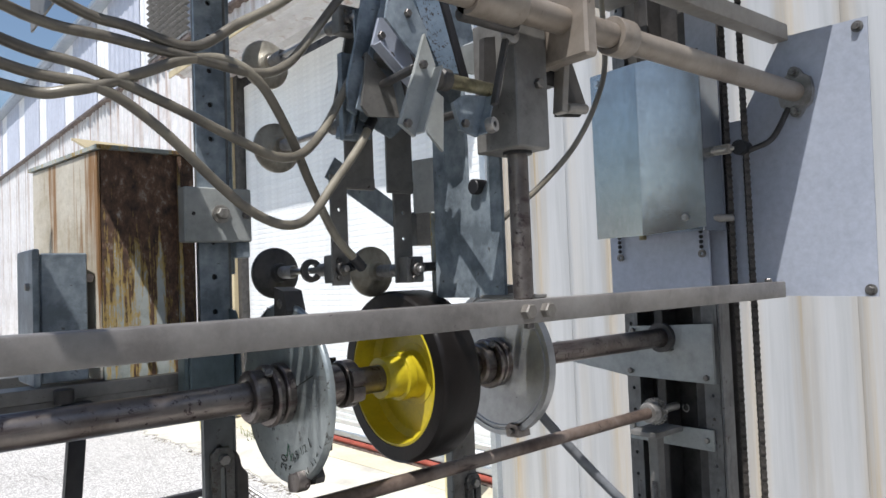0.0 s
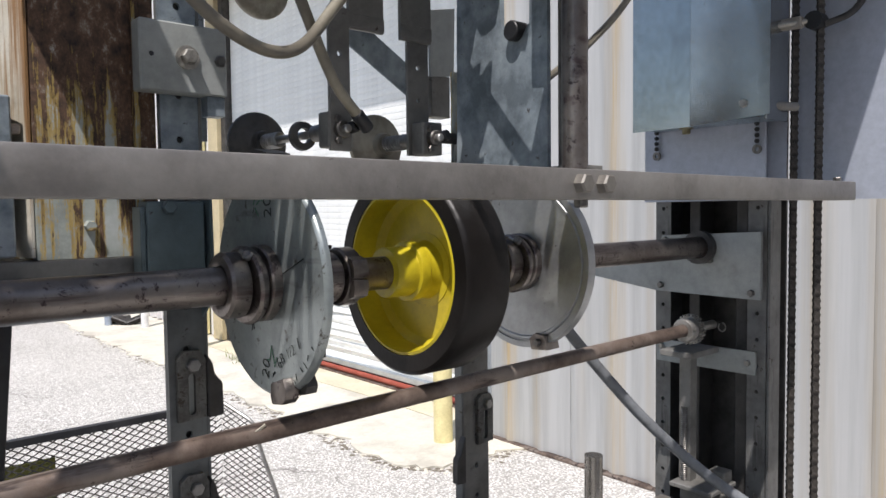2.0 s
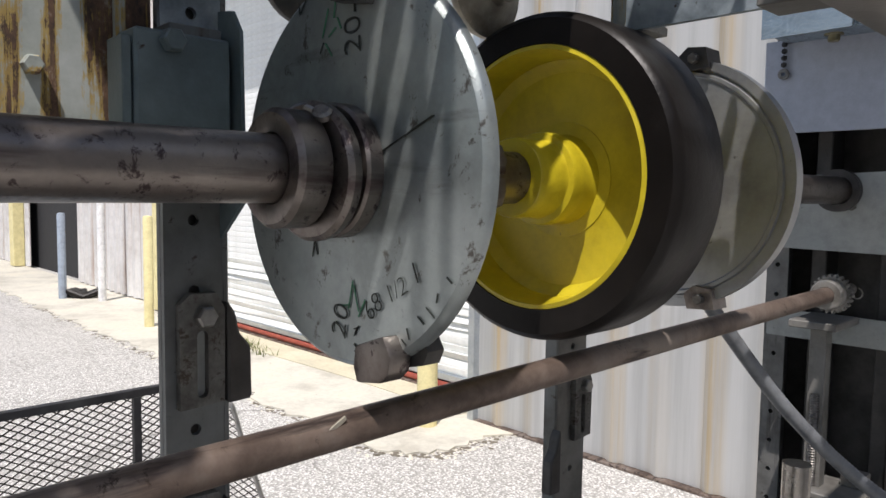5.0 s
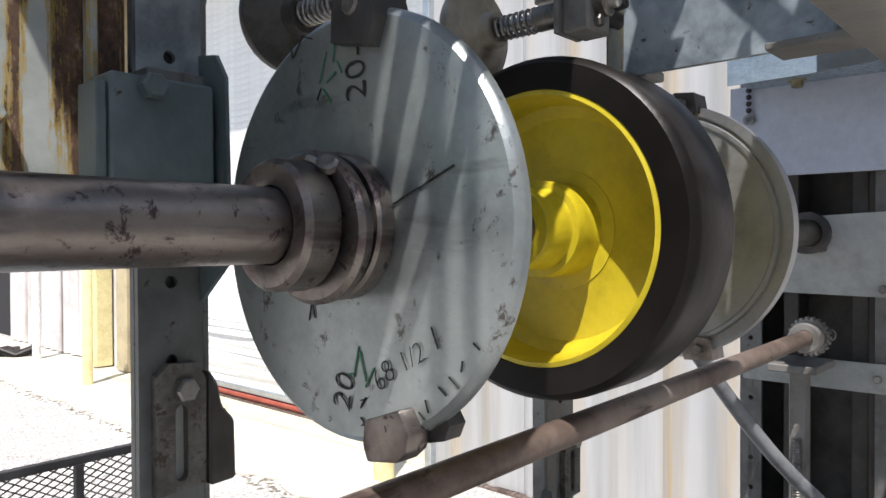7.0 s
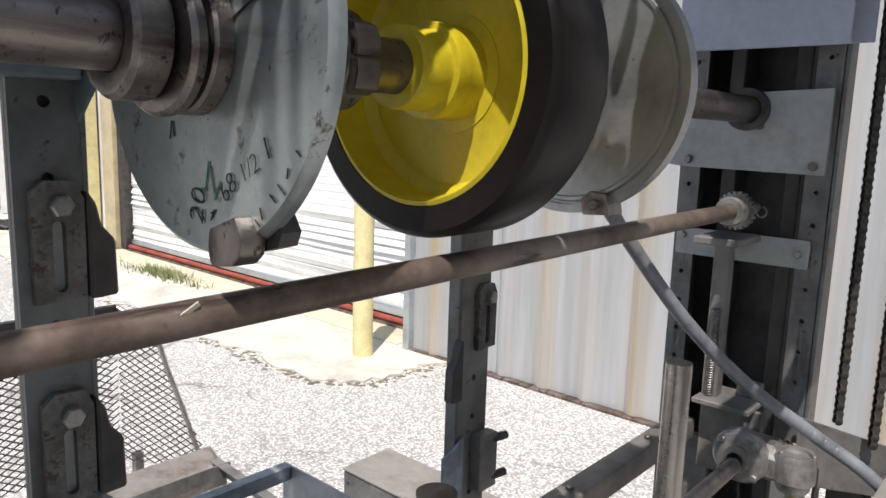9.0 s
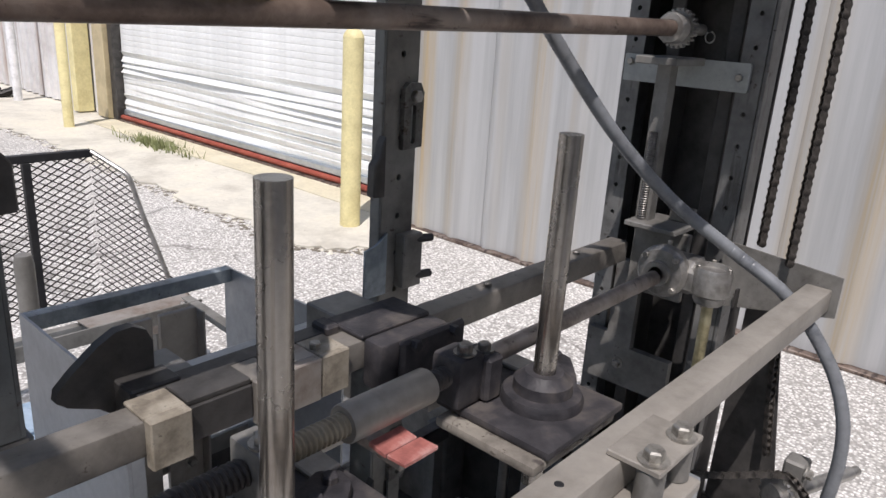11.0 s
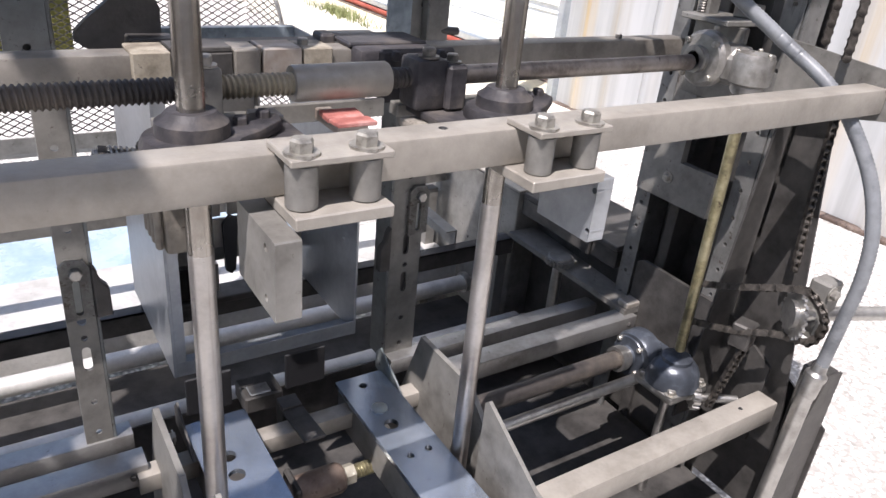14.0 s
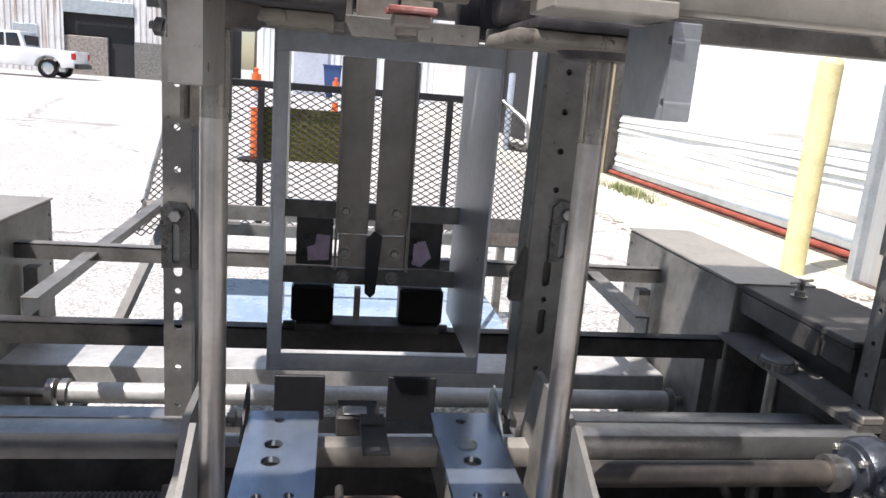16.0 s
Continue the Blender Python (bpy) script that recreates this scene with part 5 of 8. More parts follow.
def build_posts():
    p = thing("upright_post", (0.46, 1.12, 0.5), "tall perforated grey upright post with slotted clips", "post", group="perforated posts")
    strip(p, "front_flange", "y", 1.104, 0.005, 0.4345, 0.482, 1.06, 1.655, POSTM, 0.055, 0.0046)
    # Bluer than the lower flanges: sky light on the upper post put into colour.
    strip(p, "upper_flange", "y", 1.104, 0.005, 0.4345, 0.482, 1.656, 2.75, PAINT_B, 0.055, 0.0046)
    strip(p, "lower_flange", "y", 1.104, 0.005, 0.4515, 0.488, 0.50, 1.058, PAINT, 0.055, 0.0046, slots=(0.735, 0.66))
    # Dark strip added so the holes look shaded and let no light through.
    part("liner", box(0.442, 0.480, 1.1115, 1.1145, 1.06, 2.75, 0.0005), DARK, p, "added dark strip that puts shade behind the holes")
    part("web", box(0.482, 0.487, 1.104, 1.150, 1.06, 2.75, 0.001), POSTM, p)
    part("lower_web", box(0.488, 0.493, 1.104, 1.150, 0.50, 1.058, 0.001), POSTM, p)
    # Upper rear flange takes the same sky-tinted blue.
    part("rear_flange", box(0.486, 0.512, 1.146, 1.150, 1.80, 2.75, 0.0008), PAINT_B, p)
    part("side_flange", box(0.4345, 0.4385, 1.1095, 1.117, 1.06, 2.75, 0.001), POSTM, p)
    part("lower_side_flange", box(0.4515, 0.4555, 1.1095, 1.117, 0.50, 1.058, 0.001), POSTM, p)
    for x, z in ((0.462, 1.485), (0.462, 1.325), (0.470, 0.775)):
        slot_bracket(p, x, 1.104, z)
    b = thing("mounting_block", (0.455, 1.08, 1.85), "grey bolted mounting block clamped to the upright", "bracket")
    part("block", box(0.402, 0.510, 1.075, 1.102, 1.850, 1.934, 0.002), PALE, b)
    part("hole", rod((0.416, 1.0745, 1.893), (0.416, 1.08, 1.893), 0.004, 12), BLACK, b)
    bolt(b, (0.459, 1.075, 1.893), (0, -1, 0), 0.017, True, ZINC)
    bolt(b, (0.500, 1.075, 1.893), (0, -1, 0), 0.012, False, DULLBOLT)
    part("stem", box(0.485, 0.508, 1.08, 1.10, 1.825, 1.850, 0.001), PAINT_B, b)
    c = thing("guide_cover", (0.46, 1.07, 1.64), "blue-grey folded guide cover on the upright", "cover")
    part("cover", box(0.403, 0.473, 1.070, 1.102, 1.60, 1.718, 0.002), COVERM, c)
    part("lip", box(0.396, 0.4025, 1.074, 1.102, 1.60, 1.712, 0.001), COVERM, c)
    part("flap", plate("x", 0.478, 0.003, [(1.062, 1.60), (1.10, 1.57), (1.10, 1.745), (1.078, 1.742), (1.066, 1.725)]), COVERM, c)
    part("top_rail", box(0.430, 0.470, 1.078, 1.100, 1.7185, 1.726, 0.001), POSTM, c, "scuffed top rail")
    bolt(c, (0.428, 1.070, 1.711), (0, -1, 0), 0.015, False, COVERM)

    p = thing("upright_post", (0.96, 1.12, 0.5), "perforated grey upright post with slotted clips", "post", group="perforated posts")
    strip(p, "front_flange", "y", 1.126, 0.005, 0.958, 1.018, 0.50, 1.55, PAINT, 0.055, 0.0046, slots=(0.735, 0.66))
    # Second added dark strip, again colouring shade behind the holes.
    part("liner", box(0.9585, 1.015, 1.1335, 1.1365, 0.50, 1.55, 0.0005), DARK, p, "added dark strip that puts shade behind the holes")
    part("web", box(0.953, 0.958, 1.126, 1.145, 1.06, 1.55, 0.001), POSTM, p)
    part("lower_web", box(0.953, 0.958, 1.126, 1.175, 0.50, 1.058, 0.001), POSTM, p)
    for z in (1.33, 0.80):
        slot_bracket(p, 1.005, 1.126, z, wing=-2.6)
    part("wing_plate", plate("y", 1.120, 0.004, [(0.925, 1.08), (0.965, 1.08), (0.965, 1.17), (0.945, 1.155), (0.925, 1.15)]), PAINT_B, p)
    part("clip", box(0.985, 1.022, 1.105, 1.1255, 1.085, 1.165, 0.002), PAINT, p)
    for z in (1.155, 1.10):
        part("stud", rod((1.005, 1.112, z), (1.040, 1.104, z), 0.006, 10), DARK, p)


def build_tower():
    """The channel tower: two perforated strips, inner channel darkened for shade, braces, side sheet."""
    X = 1.495
    t = thing("channel_tower", (X, 0.96, 0), "tall grey channel tower with perforated edges and a dark slot", "tower", group="machine towers")
    strip(t, "edge_strip", "x", X, 0.005, 1.046, 1.082, 0.06, 2.6, TOWERM, 0.052, 0.0042)
    strip(t, "edge_strip", "x", X, 0.005, 0.838, 0.876, 0.06, 2.6, TOWERM, 0.052, 0.0042)
    part("side_flange", box(X, X + 0.045, 0.831, 0.837, 0.06, 2.6, 0.0015), TOWERM, t)
    part("side_flange", box(X + 0.005, X + 0.10, 1.076, 1.082, 0.06, 2.6, 0.002), TOWERM, t)
    # Back plate and guide rails: the slot's shade is put into their dark colour.
    part("back", box(X + 0.10, X + 0.106, 0.845, 1.082, 0.06, 2.6, 0.001), DARK, t, "back plate darkened for the shade inside the slot")
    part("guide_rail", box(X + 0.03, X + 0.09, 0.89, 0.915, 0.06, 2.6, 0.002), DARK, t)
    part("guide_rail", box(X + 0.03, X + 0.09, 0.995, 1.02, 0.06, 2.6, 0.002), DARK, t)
    part("foot", box(X - 0.03, X + 0.14, 0.76, 1.12, 0.0, 0.06, 0.004), TOWERM, t)
    return t


def build_tower_parts():
    X = 1.495
    # bearing plate of the main shaft
    b = thing("bearing_plate", (X, 1.0, 1.53), "grey bearing plate bolted across the tower at the shaft end", "bearing plate")
    part("plate", plate("x", X - 0.012, 0.010, [(0.845, 1.522), (1.075, 1.525), (1.30, 1.555), (1.30, 1.600), (1.075, 1.592), (1.06, 1.645), (0.845, 1.655)]), PALE, b)
    part("housing", lathe([(0.023, 0), (0.034, 0), (0.034, 0.014), (0.030, 0.018), (0.023, 0.018)], (X - 0.030, AY, AZ), (1, 0, 0), 32, closed=True), DARK, b)
    for y, z in ((1.062, 1.538), (0.862, 1.535), (0.948, 1.597), (1.05, 1.635)):
        bolt(b, (X - 0.012, y, z), (-1, 0, 0), 0.012, False, DULLBOLT)
    # cross plates over the slot
    c = thing("slot_cover_plate", (X, 0.96, 1.40), "grey crosspiece plate over the tower slot", "plate")
    part("plate", plate("x", X - 0.008, 0.006, rect(0.855, 1.075, 1.372, 1.418, 0.002)), PALE, c)
    part("shelf", box(X - 0.115, X - 0.008, 0.93, 1.00, 1.408, 1.420, 0.0015), PAINT, c)
    bolt(c, (X - 0.008, 0.870, 1.395), (-1, 0, 0), 0.011, False, ZINC)
    bolt(c, (X - 0.008, 1.062, 1.405), (-1, 0, 0), 0.011, False, ZINC)
    k = thing("split_ring", (1.515, 0.947, 1.43), "small bright split ring hung in the tower slot", "ring")
    part("ring", sweep([(1.53, 0.947 + 0.008 * math.cos(i * math.pi / 8), 1.453 + 0.009 * math.sin(i * math.pi / 8)) for i in range(17)], 0.0013, 6, 2), ZINC, k)
    part("hook", box(1.515, 1.531, 0.946, 0.948, 1.461, 1.465, 0.0004), DARK, k)
    part("guide_bar", box(X - 0.075, X - 0.050, 0.955, 0.980, 1.137, 1.408, 0.001), PAINT, c)
    s = thing("jack_screw", (1.42, 0.985, 1.1), "thin threaded steel jack screw beside the tower", "screw")
    part("screw", screw((1.42, 0.968, 1.150), (1.42, 0.968, 1.300), 0.0075, 0.0042, 0.0014, 12, 5), DULLBOLT, s)
    g = thing("rear_guide", (1.47, 0.97, 0.6), "grey slotted guide piece low on the tower", "guide")
    part("block", plate("x", X - 0.018, 0.016, [(0.90, 0.80), (1.07, 0.80), (1.07, 0.90), (1.03, 0.90), (1.03, 1.05), (0.98, 1.05), (0.98, 0.88), (0.90, 0.88)]), PAINT, g)
    bolt(g, (X - 0.018, 1.0, 0.845), (-1, 0, 0), 0.013, True, ZINC)
    # sheet shield with pipe flange
    h = thing("side_shield", (1.52, 0.62, 1.71), "flat pale grey sheet shield with bolts on the tower", "shield")
    part("sheet", plate("x", 1.512, 0.004, [(0.515, 1.713), (0.765, 1.717), (0.765, 2.10), (0.67, 2.255), (0.505, 2.25)]), SHEET, h)
    for y, z in ((0.527, 1.726), (0.523, 2.235)):
        bolt(h, (1.512, y, z), (-1, 0, 0), 0.013, True, DULLBOLT)
    part("side_strip", box(1.487, 1.491, 0.800, 0.874, 1.72, 2.40, 0.0008), SHEET, h)
    part("stand_off", box(1.516, 1.60, 0.755, 0.80, 1.72, 2.1, 0.001), SHEET, h)
    # galvanised weight cover
    w = thing("chain_guard_box", (1.38, 0.93, 1.80), "blue-grey galvanised sheet-metal guard box with scratches", "guard box")
    def fold(y0, x0, y1, x1, z0, z1):
        bm = bmesh.new()
        rows = [[bm.verts.new((x + d, y, z)) for (y, x), z in (((y0, x0), z0[0]), ((y1, x1), z0[1]), ((y1, x1), z1[1]), ((y0, x0), z1[0]))] for d in (0, 0.003)]
        bm.faces.new(rows[0])
        bm.faces.new(list(reversed(rows[1])))
        for i in range(4):
            j = (i + 1) % 4
            bm.faces.new((rows[0][i], rows[1][i], rows[1][j], rows[0][j]))
        bmesh.ops.recalc_face_normals(bm, faces=bm.faces)
        return bm
    part("cover", fold(1.060, 1.374, 0.9255, 1.360, (1.857, 1.856), (2.243, 2.241)), GUARDM, w)
    part("cover", fold(0.925, 1.360, 0.780, 1.372, (1.856, 1.866), (2.241, 2.238)), GUARDM, w)
    part("side", box(1.376, 1.46, 0.787, 0.791, 1.858, 2.23, 0.0005), GUARDM, w)
    part("bottom", box(1.376, 1.46, 0.792, 1.05, 1.862, 1.866, 0.0005), SPECKLE, w, "speckled peeling bottom")
    bolt(w, (1.425, 0.97, 1.862), (0, 0, -1), 0.016, True, BRASS)
    part("fold", box(1.376, 1.46, 1.046, 1.050, 1.868, 2.23, 0.0005), GUARDM, w)
    bolt(w, (1.372, 0.825, 1.888), (-1, 0, 0), 0.014, False, ZINC)
    bolt(w, (1.372, 1.036, 2.222), (-1, 0, 0), 0.013, True, GALV)
    part("pin", rod((1.40, 0.80, 1.885), (1.47, 0.775, 1.885), 0.008, 12), BEAM, w, "grey stub pin")
    l = thing("hanging_sign_plate", (1.47, 0.95, 1.70), "grey flat panel hung below the guard box on short chains", "panel")
    part("panel", box(1.455, 1.462, 0.825, 1.085, 1.716, 1.868, 0.001), SHEET, l)
    for y in (1.052, 0.838):
        for k in range(4):
            part("ball", lathe([(0, -0.005), (0.004, -0.003), (0.005, 0), (0.004, 0.003), (0, 0.005)], (1.448, y, 1.86 - 0.011 * k), (0, 0, 1), 8), BLACK, l)
        part("eye", lathe([(0.004, 0), (0.009, 0), (0.009, 0.004), (0.004, 0.004)], (1.447, y, 1.812), (1, 0, 0), 12, closed=True), DULLBOLT, l)
    # small roller on a bent arm that guides the chain
    r = thing("chain_tensioner", (1.45, 0.75, 1.98), "dark tension roller on a bent flat arm", "roller")
    part("roller", lathe([(0, 0), (0.016, 0), (0.016, 0.028), (0, 0.028)], (1.435, 0.735, 2.028), (1, 0, 0), 18), BLACK, r)
    part("arm", sweep([(1.45, 0.72, 2.02), (1.47, 0.68, 2.04), (1.495, 0.655, 2.10)], 0.006, 8, 5), DARK, r)
    part("pin", rod((1.40, 0.84, 2.025), (1.44, 0.745, 2.028), 0.0058, 12), ZINC, r)
    part("pin_block", box(1.428, 1.442, 0.752, 0.800, 2.018, 2.038, 0.002), BEAM, r)


def roller_chain(points, name_label, pin=(0.74, 0.67, 0.0), pitch=0.0127):
    """A roller chain through the points, every link a mesh of its own."""
    path = smooth_path(points, 10)
    c = thing("roller_chain", points[-1], name_label, "chain", group="roller chains")
    dist, k, pos = 0.0, 0, path[0]
    eight = []
    for sgn in (1, -1):
        for i in range(7):
            a = math.pi * (-0.22 + 1.44 * i / 6)
            eight.append((sgn * 0.0064 * math.cos(a), sgn * (pitch / 2 + 0.0064 * math.sin(a))))
    link = join(plate("z", -0.0052, 0.0014, eight), plate("z", 0.0038, 0.0014, eight),
                rod((0, -pitch / 2, -0.0056), (0, -pitch / 2, 0.0056), 0.0042, 8, 0), rod((0, pitch / 2, -0.0056), (0, pitch / 2, 0.0056), 0.0042, 8, 0))
    me = bpy.data.meshes.new("link")
    link.to_mesh(me)
    link.free()
    me.materials.append(CHAIN)
    seg = [(a, b, (b - a).length) for a, b in zip(path, path[1:])]
    total = sum(s[2] for s in seg)
    n = int(total / pitch)
    i, acc = 0, 0.0
    for k in range(n):
        d = (k + 0.5) * pitch
        while acc + seg[i][2] < d and i < len(seg) - 1:
            acc += seg[i][2]
            i += 1
        a, b, ln = seg[i]
        p = a.lerp(b, (d - acc) / ln)
        yax = (b - a).normalized()
        zax = (Vector(pin) - yax * yax.dot(Vector(pin))).normalized()
        q = Matrix((yax.cross(zax), yax, zax)).transposed().to_quaternion()
        ob = share("link", me, c, p)
        ob.rotation_mode = "QUATERNION"
        ob.rotation_quaternion = q
        ob.scale = (1, 1, 0.8 if k % 2 else 1.0)
    return c


build_shaft()
disc(0.5, "grey steel side disc with worn hub, collars and marker writing", False)
disc(0.936, "grey steel side disc with a raised rim beyond the wheel", True)
build_wheel()
marks_on_disc()
build_rusty_rod()
build_bars()
build_clamps()
build_posts()
build_tower()
build_tower_parts()
roller_chain([(1.486, 0.786, 2.55), (1.486, 0.786, 1.6), (1.486, 0.786, 1.13)], "oily black roller chain hanging down the tower")
roller_chain([(1.455, 0.730, 2.55), (1.455, 0.730, 1.6), (1.455, 0.730, 1.12)], "oily black roller chain hanging down the tower")


# ---- machine: waist-high carriage ----
RODS = ((0.563, 0.812), (0.920, 0.816))


def flange_bearing(x, y, z):
    b = thing("flange_bearing", (x, y, z), "greasy black flange bearing round the guide rod", "bearing", group="flange bearings")
    part("base", lathe([(0.0135, -0.030), (0.036, -0.030), (0.043, -0.024), (0.0465, -0.012), (0.047, 0.006), (0.044, 0.012), (0.038, 0.0135), (0.0135, 0.0135)], (x, y, z), (0, 0, 1), 36, closed=True), GREASE, b)
    ear = plate("z", z + 0.0005, 0.013, [(x + 0.02, y - 0.034), (x + 0.062, y - 0.006), (x + 0.094, y + 0.022), (x + 0.098, y + 0.042), (x + 0.080, y + 0.056), (x + 0.045, y + 0.044), (x + 0.01, y + 0.040)])
    bmesh.ops.bevel(ear, geom=ear.edges[:], offset=0.004, segments=2, affect="EDGES", profile=0.5)
    part("ear", ear, GREASE, b)
    part("collar", lathe([(0.013, 0.012), (0.034, 0.012), (0.033, 0.026), (0.026, 0.031), (0.022, 0.036), (0.013, 0.036)], (x, y, z), (0, 0, 1), 24, closed=True), GREASE, b)
    for dx, dy in ((0.078, 0.034), (0.050, 0.018)):
        bolt(b, (x + dx, y + dy, z + 0.013), (0, 0, 1), 0.013, False, GREASE)


def build_guides():
    for i, (x, y) in enumerate(RODS):
        r = thing("guide_rod", (x, y, 0.5), "bright worn steel vertical guide rod", "rod", group="vertical guide rods")
        part("rod", rod((x, y, 0.9496), (x, y, 1.357), 0.0128, 28, 0.00005), GUIDE, r)
        part("worn_length", rod((x, y, 0.50), (x, y, 0.9495), 0.0128, 28, 0.00005), WORNROD, r, "bright worn lower length")
    for x, y in RODS:
        flange_bearing(x, y, 1.058)
    for i, (x0, x1) in enumerate(((0.528, 0.676), (0.806, 0.985))):
        c = thing("carriage_plate", ((x0 + x1) / 2, 0.8, 0.9), "dark greasy carriage plate on a dirty casting on the guide rod", "plate", group="carriage plates")
        part("plate", box(x0 + 0.03, x1, 0.748, 0.900, 1.048, 1.058, 0.003, 2), GREASE, c)
        part("edge_bar", box(x0 + 0.02, x1, 0.9005, 0.922, 1.040, 1.056, 0.0015), PAINT, c)
        if i:
            part("casting", box(x0 + 0.012, x1 - 0.008, 0.752, 0.884, 1.035, 1.0475, 0.004, 2), CASTING, c, "dirty beige casting")
        else:
            part("casting", box(0.536, 0.566, 0.836, 0.905, 0.938, 1.0475, 0.005, 2), CASTING, c, "dirty beige ribbed casting")
            part("casting_top", box(0.5665, x1 - 0.010, 0.790, 0.899, 1.036, 1.0475, 0.003, 2), CASTING, c)
            for k in range(4):
                yy = 0.838 + 0.0165 * k
                part("rib", box(0.527, 0.5355, yy, yy + 0.009, 0.944, 1.046 - 0.004 * (k % 2), 0.004, 3), CASTING, c)
                part("rib_hole", rod((0.5265, yy + 0.0045, 1.036), (0.529, yy + 0.0045, 1.036), 0.0030, 10), BLACK, c)
        part("pad_bar", box(x1 - 0.036, x1 - 0.004, 0.868, 0.8995, 1.0585, 1.0645, 0.0015), BEAM, c, "dusty cleaner bar end")
    s = thing("tension_spring", (0.54, 0.95, 0.97), "small coil spring on a threaded stud", "spring")
    part("stud", screw((0.487, 0.902, 1.030), (0.535, 0.900, 1.022), 0.0045, 0.0025, 0.0007, 10, 4), STEEL, s)
    part("coil", coil((0.502, 0.9015, 1.028), (0.528, 0.9005, 1.023), 0.0075, 0.0018, 5), STEEL, s)
    part("nut", lathe([(0, 0), (0.009, 0), (0.009, 0.008), (0, 0.008)], (0.492, 0.902, 1.029), (1, -0.05, -0.15), 6), DULLBOLT, s)


def build_lead_screw():
    y, z = 0.880, 1.094
    s = thing("lead_screw", (0.7, y, z), "long threaded lead screw with a plain sleeve", "screw")
    part("left_thread", screw((-0.05, y, z), (0.592, y, z), 0.0128, 0.0058, 0.0022, 20, 6), THREAD, s, "dark worn thread")
    part("worn_thread", screw((0.592, y, z), (0.684, y, z), 0.0125, 0.0058, 0.0020, 20, 6), WORNTHREAD, s, "beige worn thread")
    part("sleeve", lathe([(0.0125, 0), (0.0185, 0), (0.0195, 0.002), (0.0195, 0.111), (0.0185, 0.113), (0.0125, 0.113)], (0.684, y, z), (1, 0, 0), 28, closed=True), BEAM, s, "dusty plain coupling sleeve")
    part("right_thread", screw((0.797, y, z), (0.845, y, z), 0.0122, 0.0058, 0.0022, 20, 6), THREAD, s)
    part("shaft", rod((0.845, y, z), (1.31, y, z), 0.0115, 22), TARSHAFT, s, "stained grey-brown plain shaft")
    for x0, x1, m in ((0.578, 0.606, PAINT), (0.825, 0.868, GREASE)):
        n = thing("nut_block", ((x0 + x1) / 2, y, 1.06), "bolted nut block on the lead screw", "block", group="nut blocks")
        part("block", box(x0, x1, y - 0.022, y + 0.022, 1.058, 1.118, 0.007 if m is GREASE else 0.003, 2), m, n)
        bolt(n, ((x0 + x1) / 2, y - 0.008, 1.118), (0, 0, 1), 0.015, True, ZINC if m is PAINT else DULLBOLT)
        if m is GREASE:
            part("cap", box(x1 - 0.005, x1 + 0.022, y - 0.03, y + 0.012, 1.058, 1.112, 0.004), GREASE, n)
            bolt(n, (x1 + 0.01, y - 0.01, 1.112), (0, 0, 1), 0.013, True, DULLBOLT)


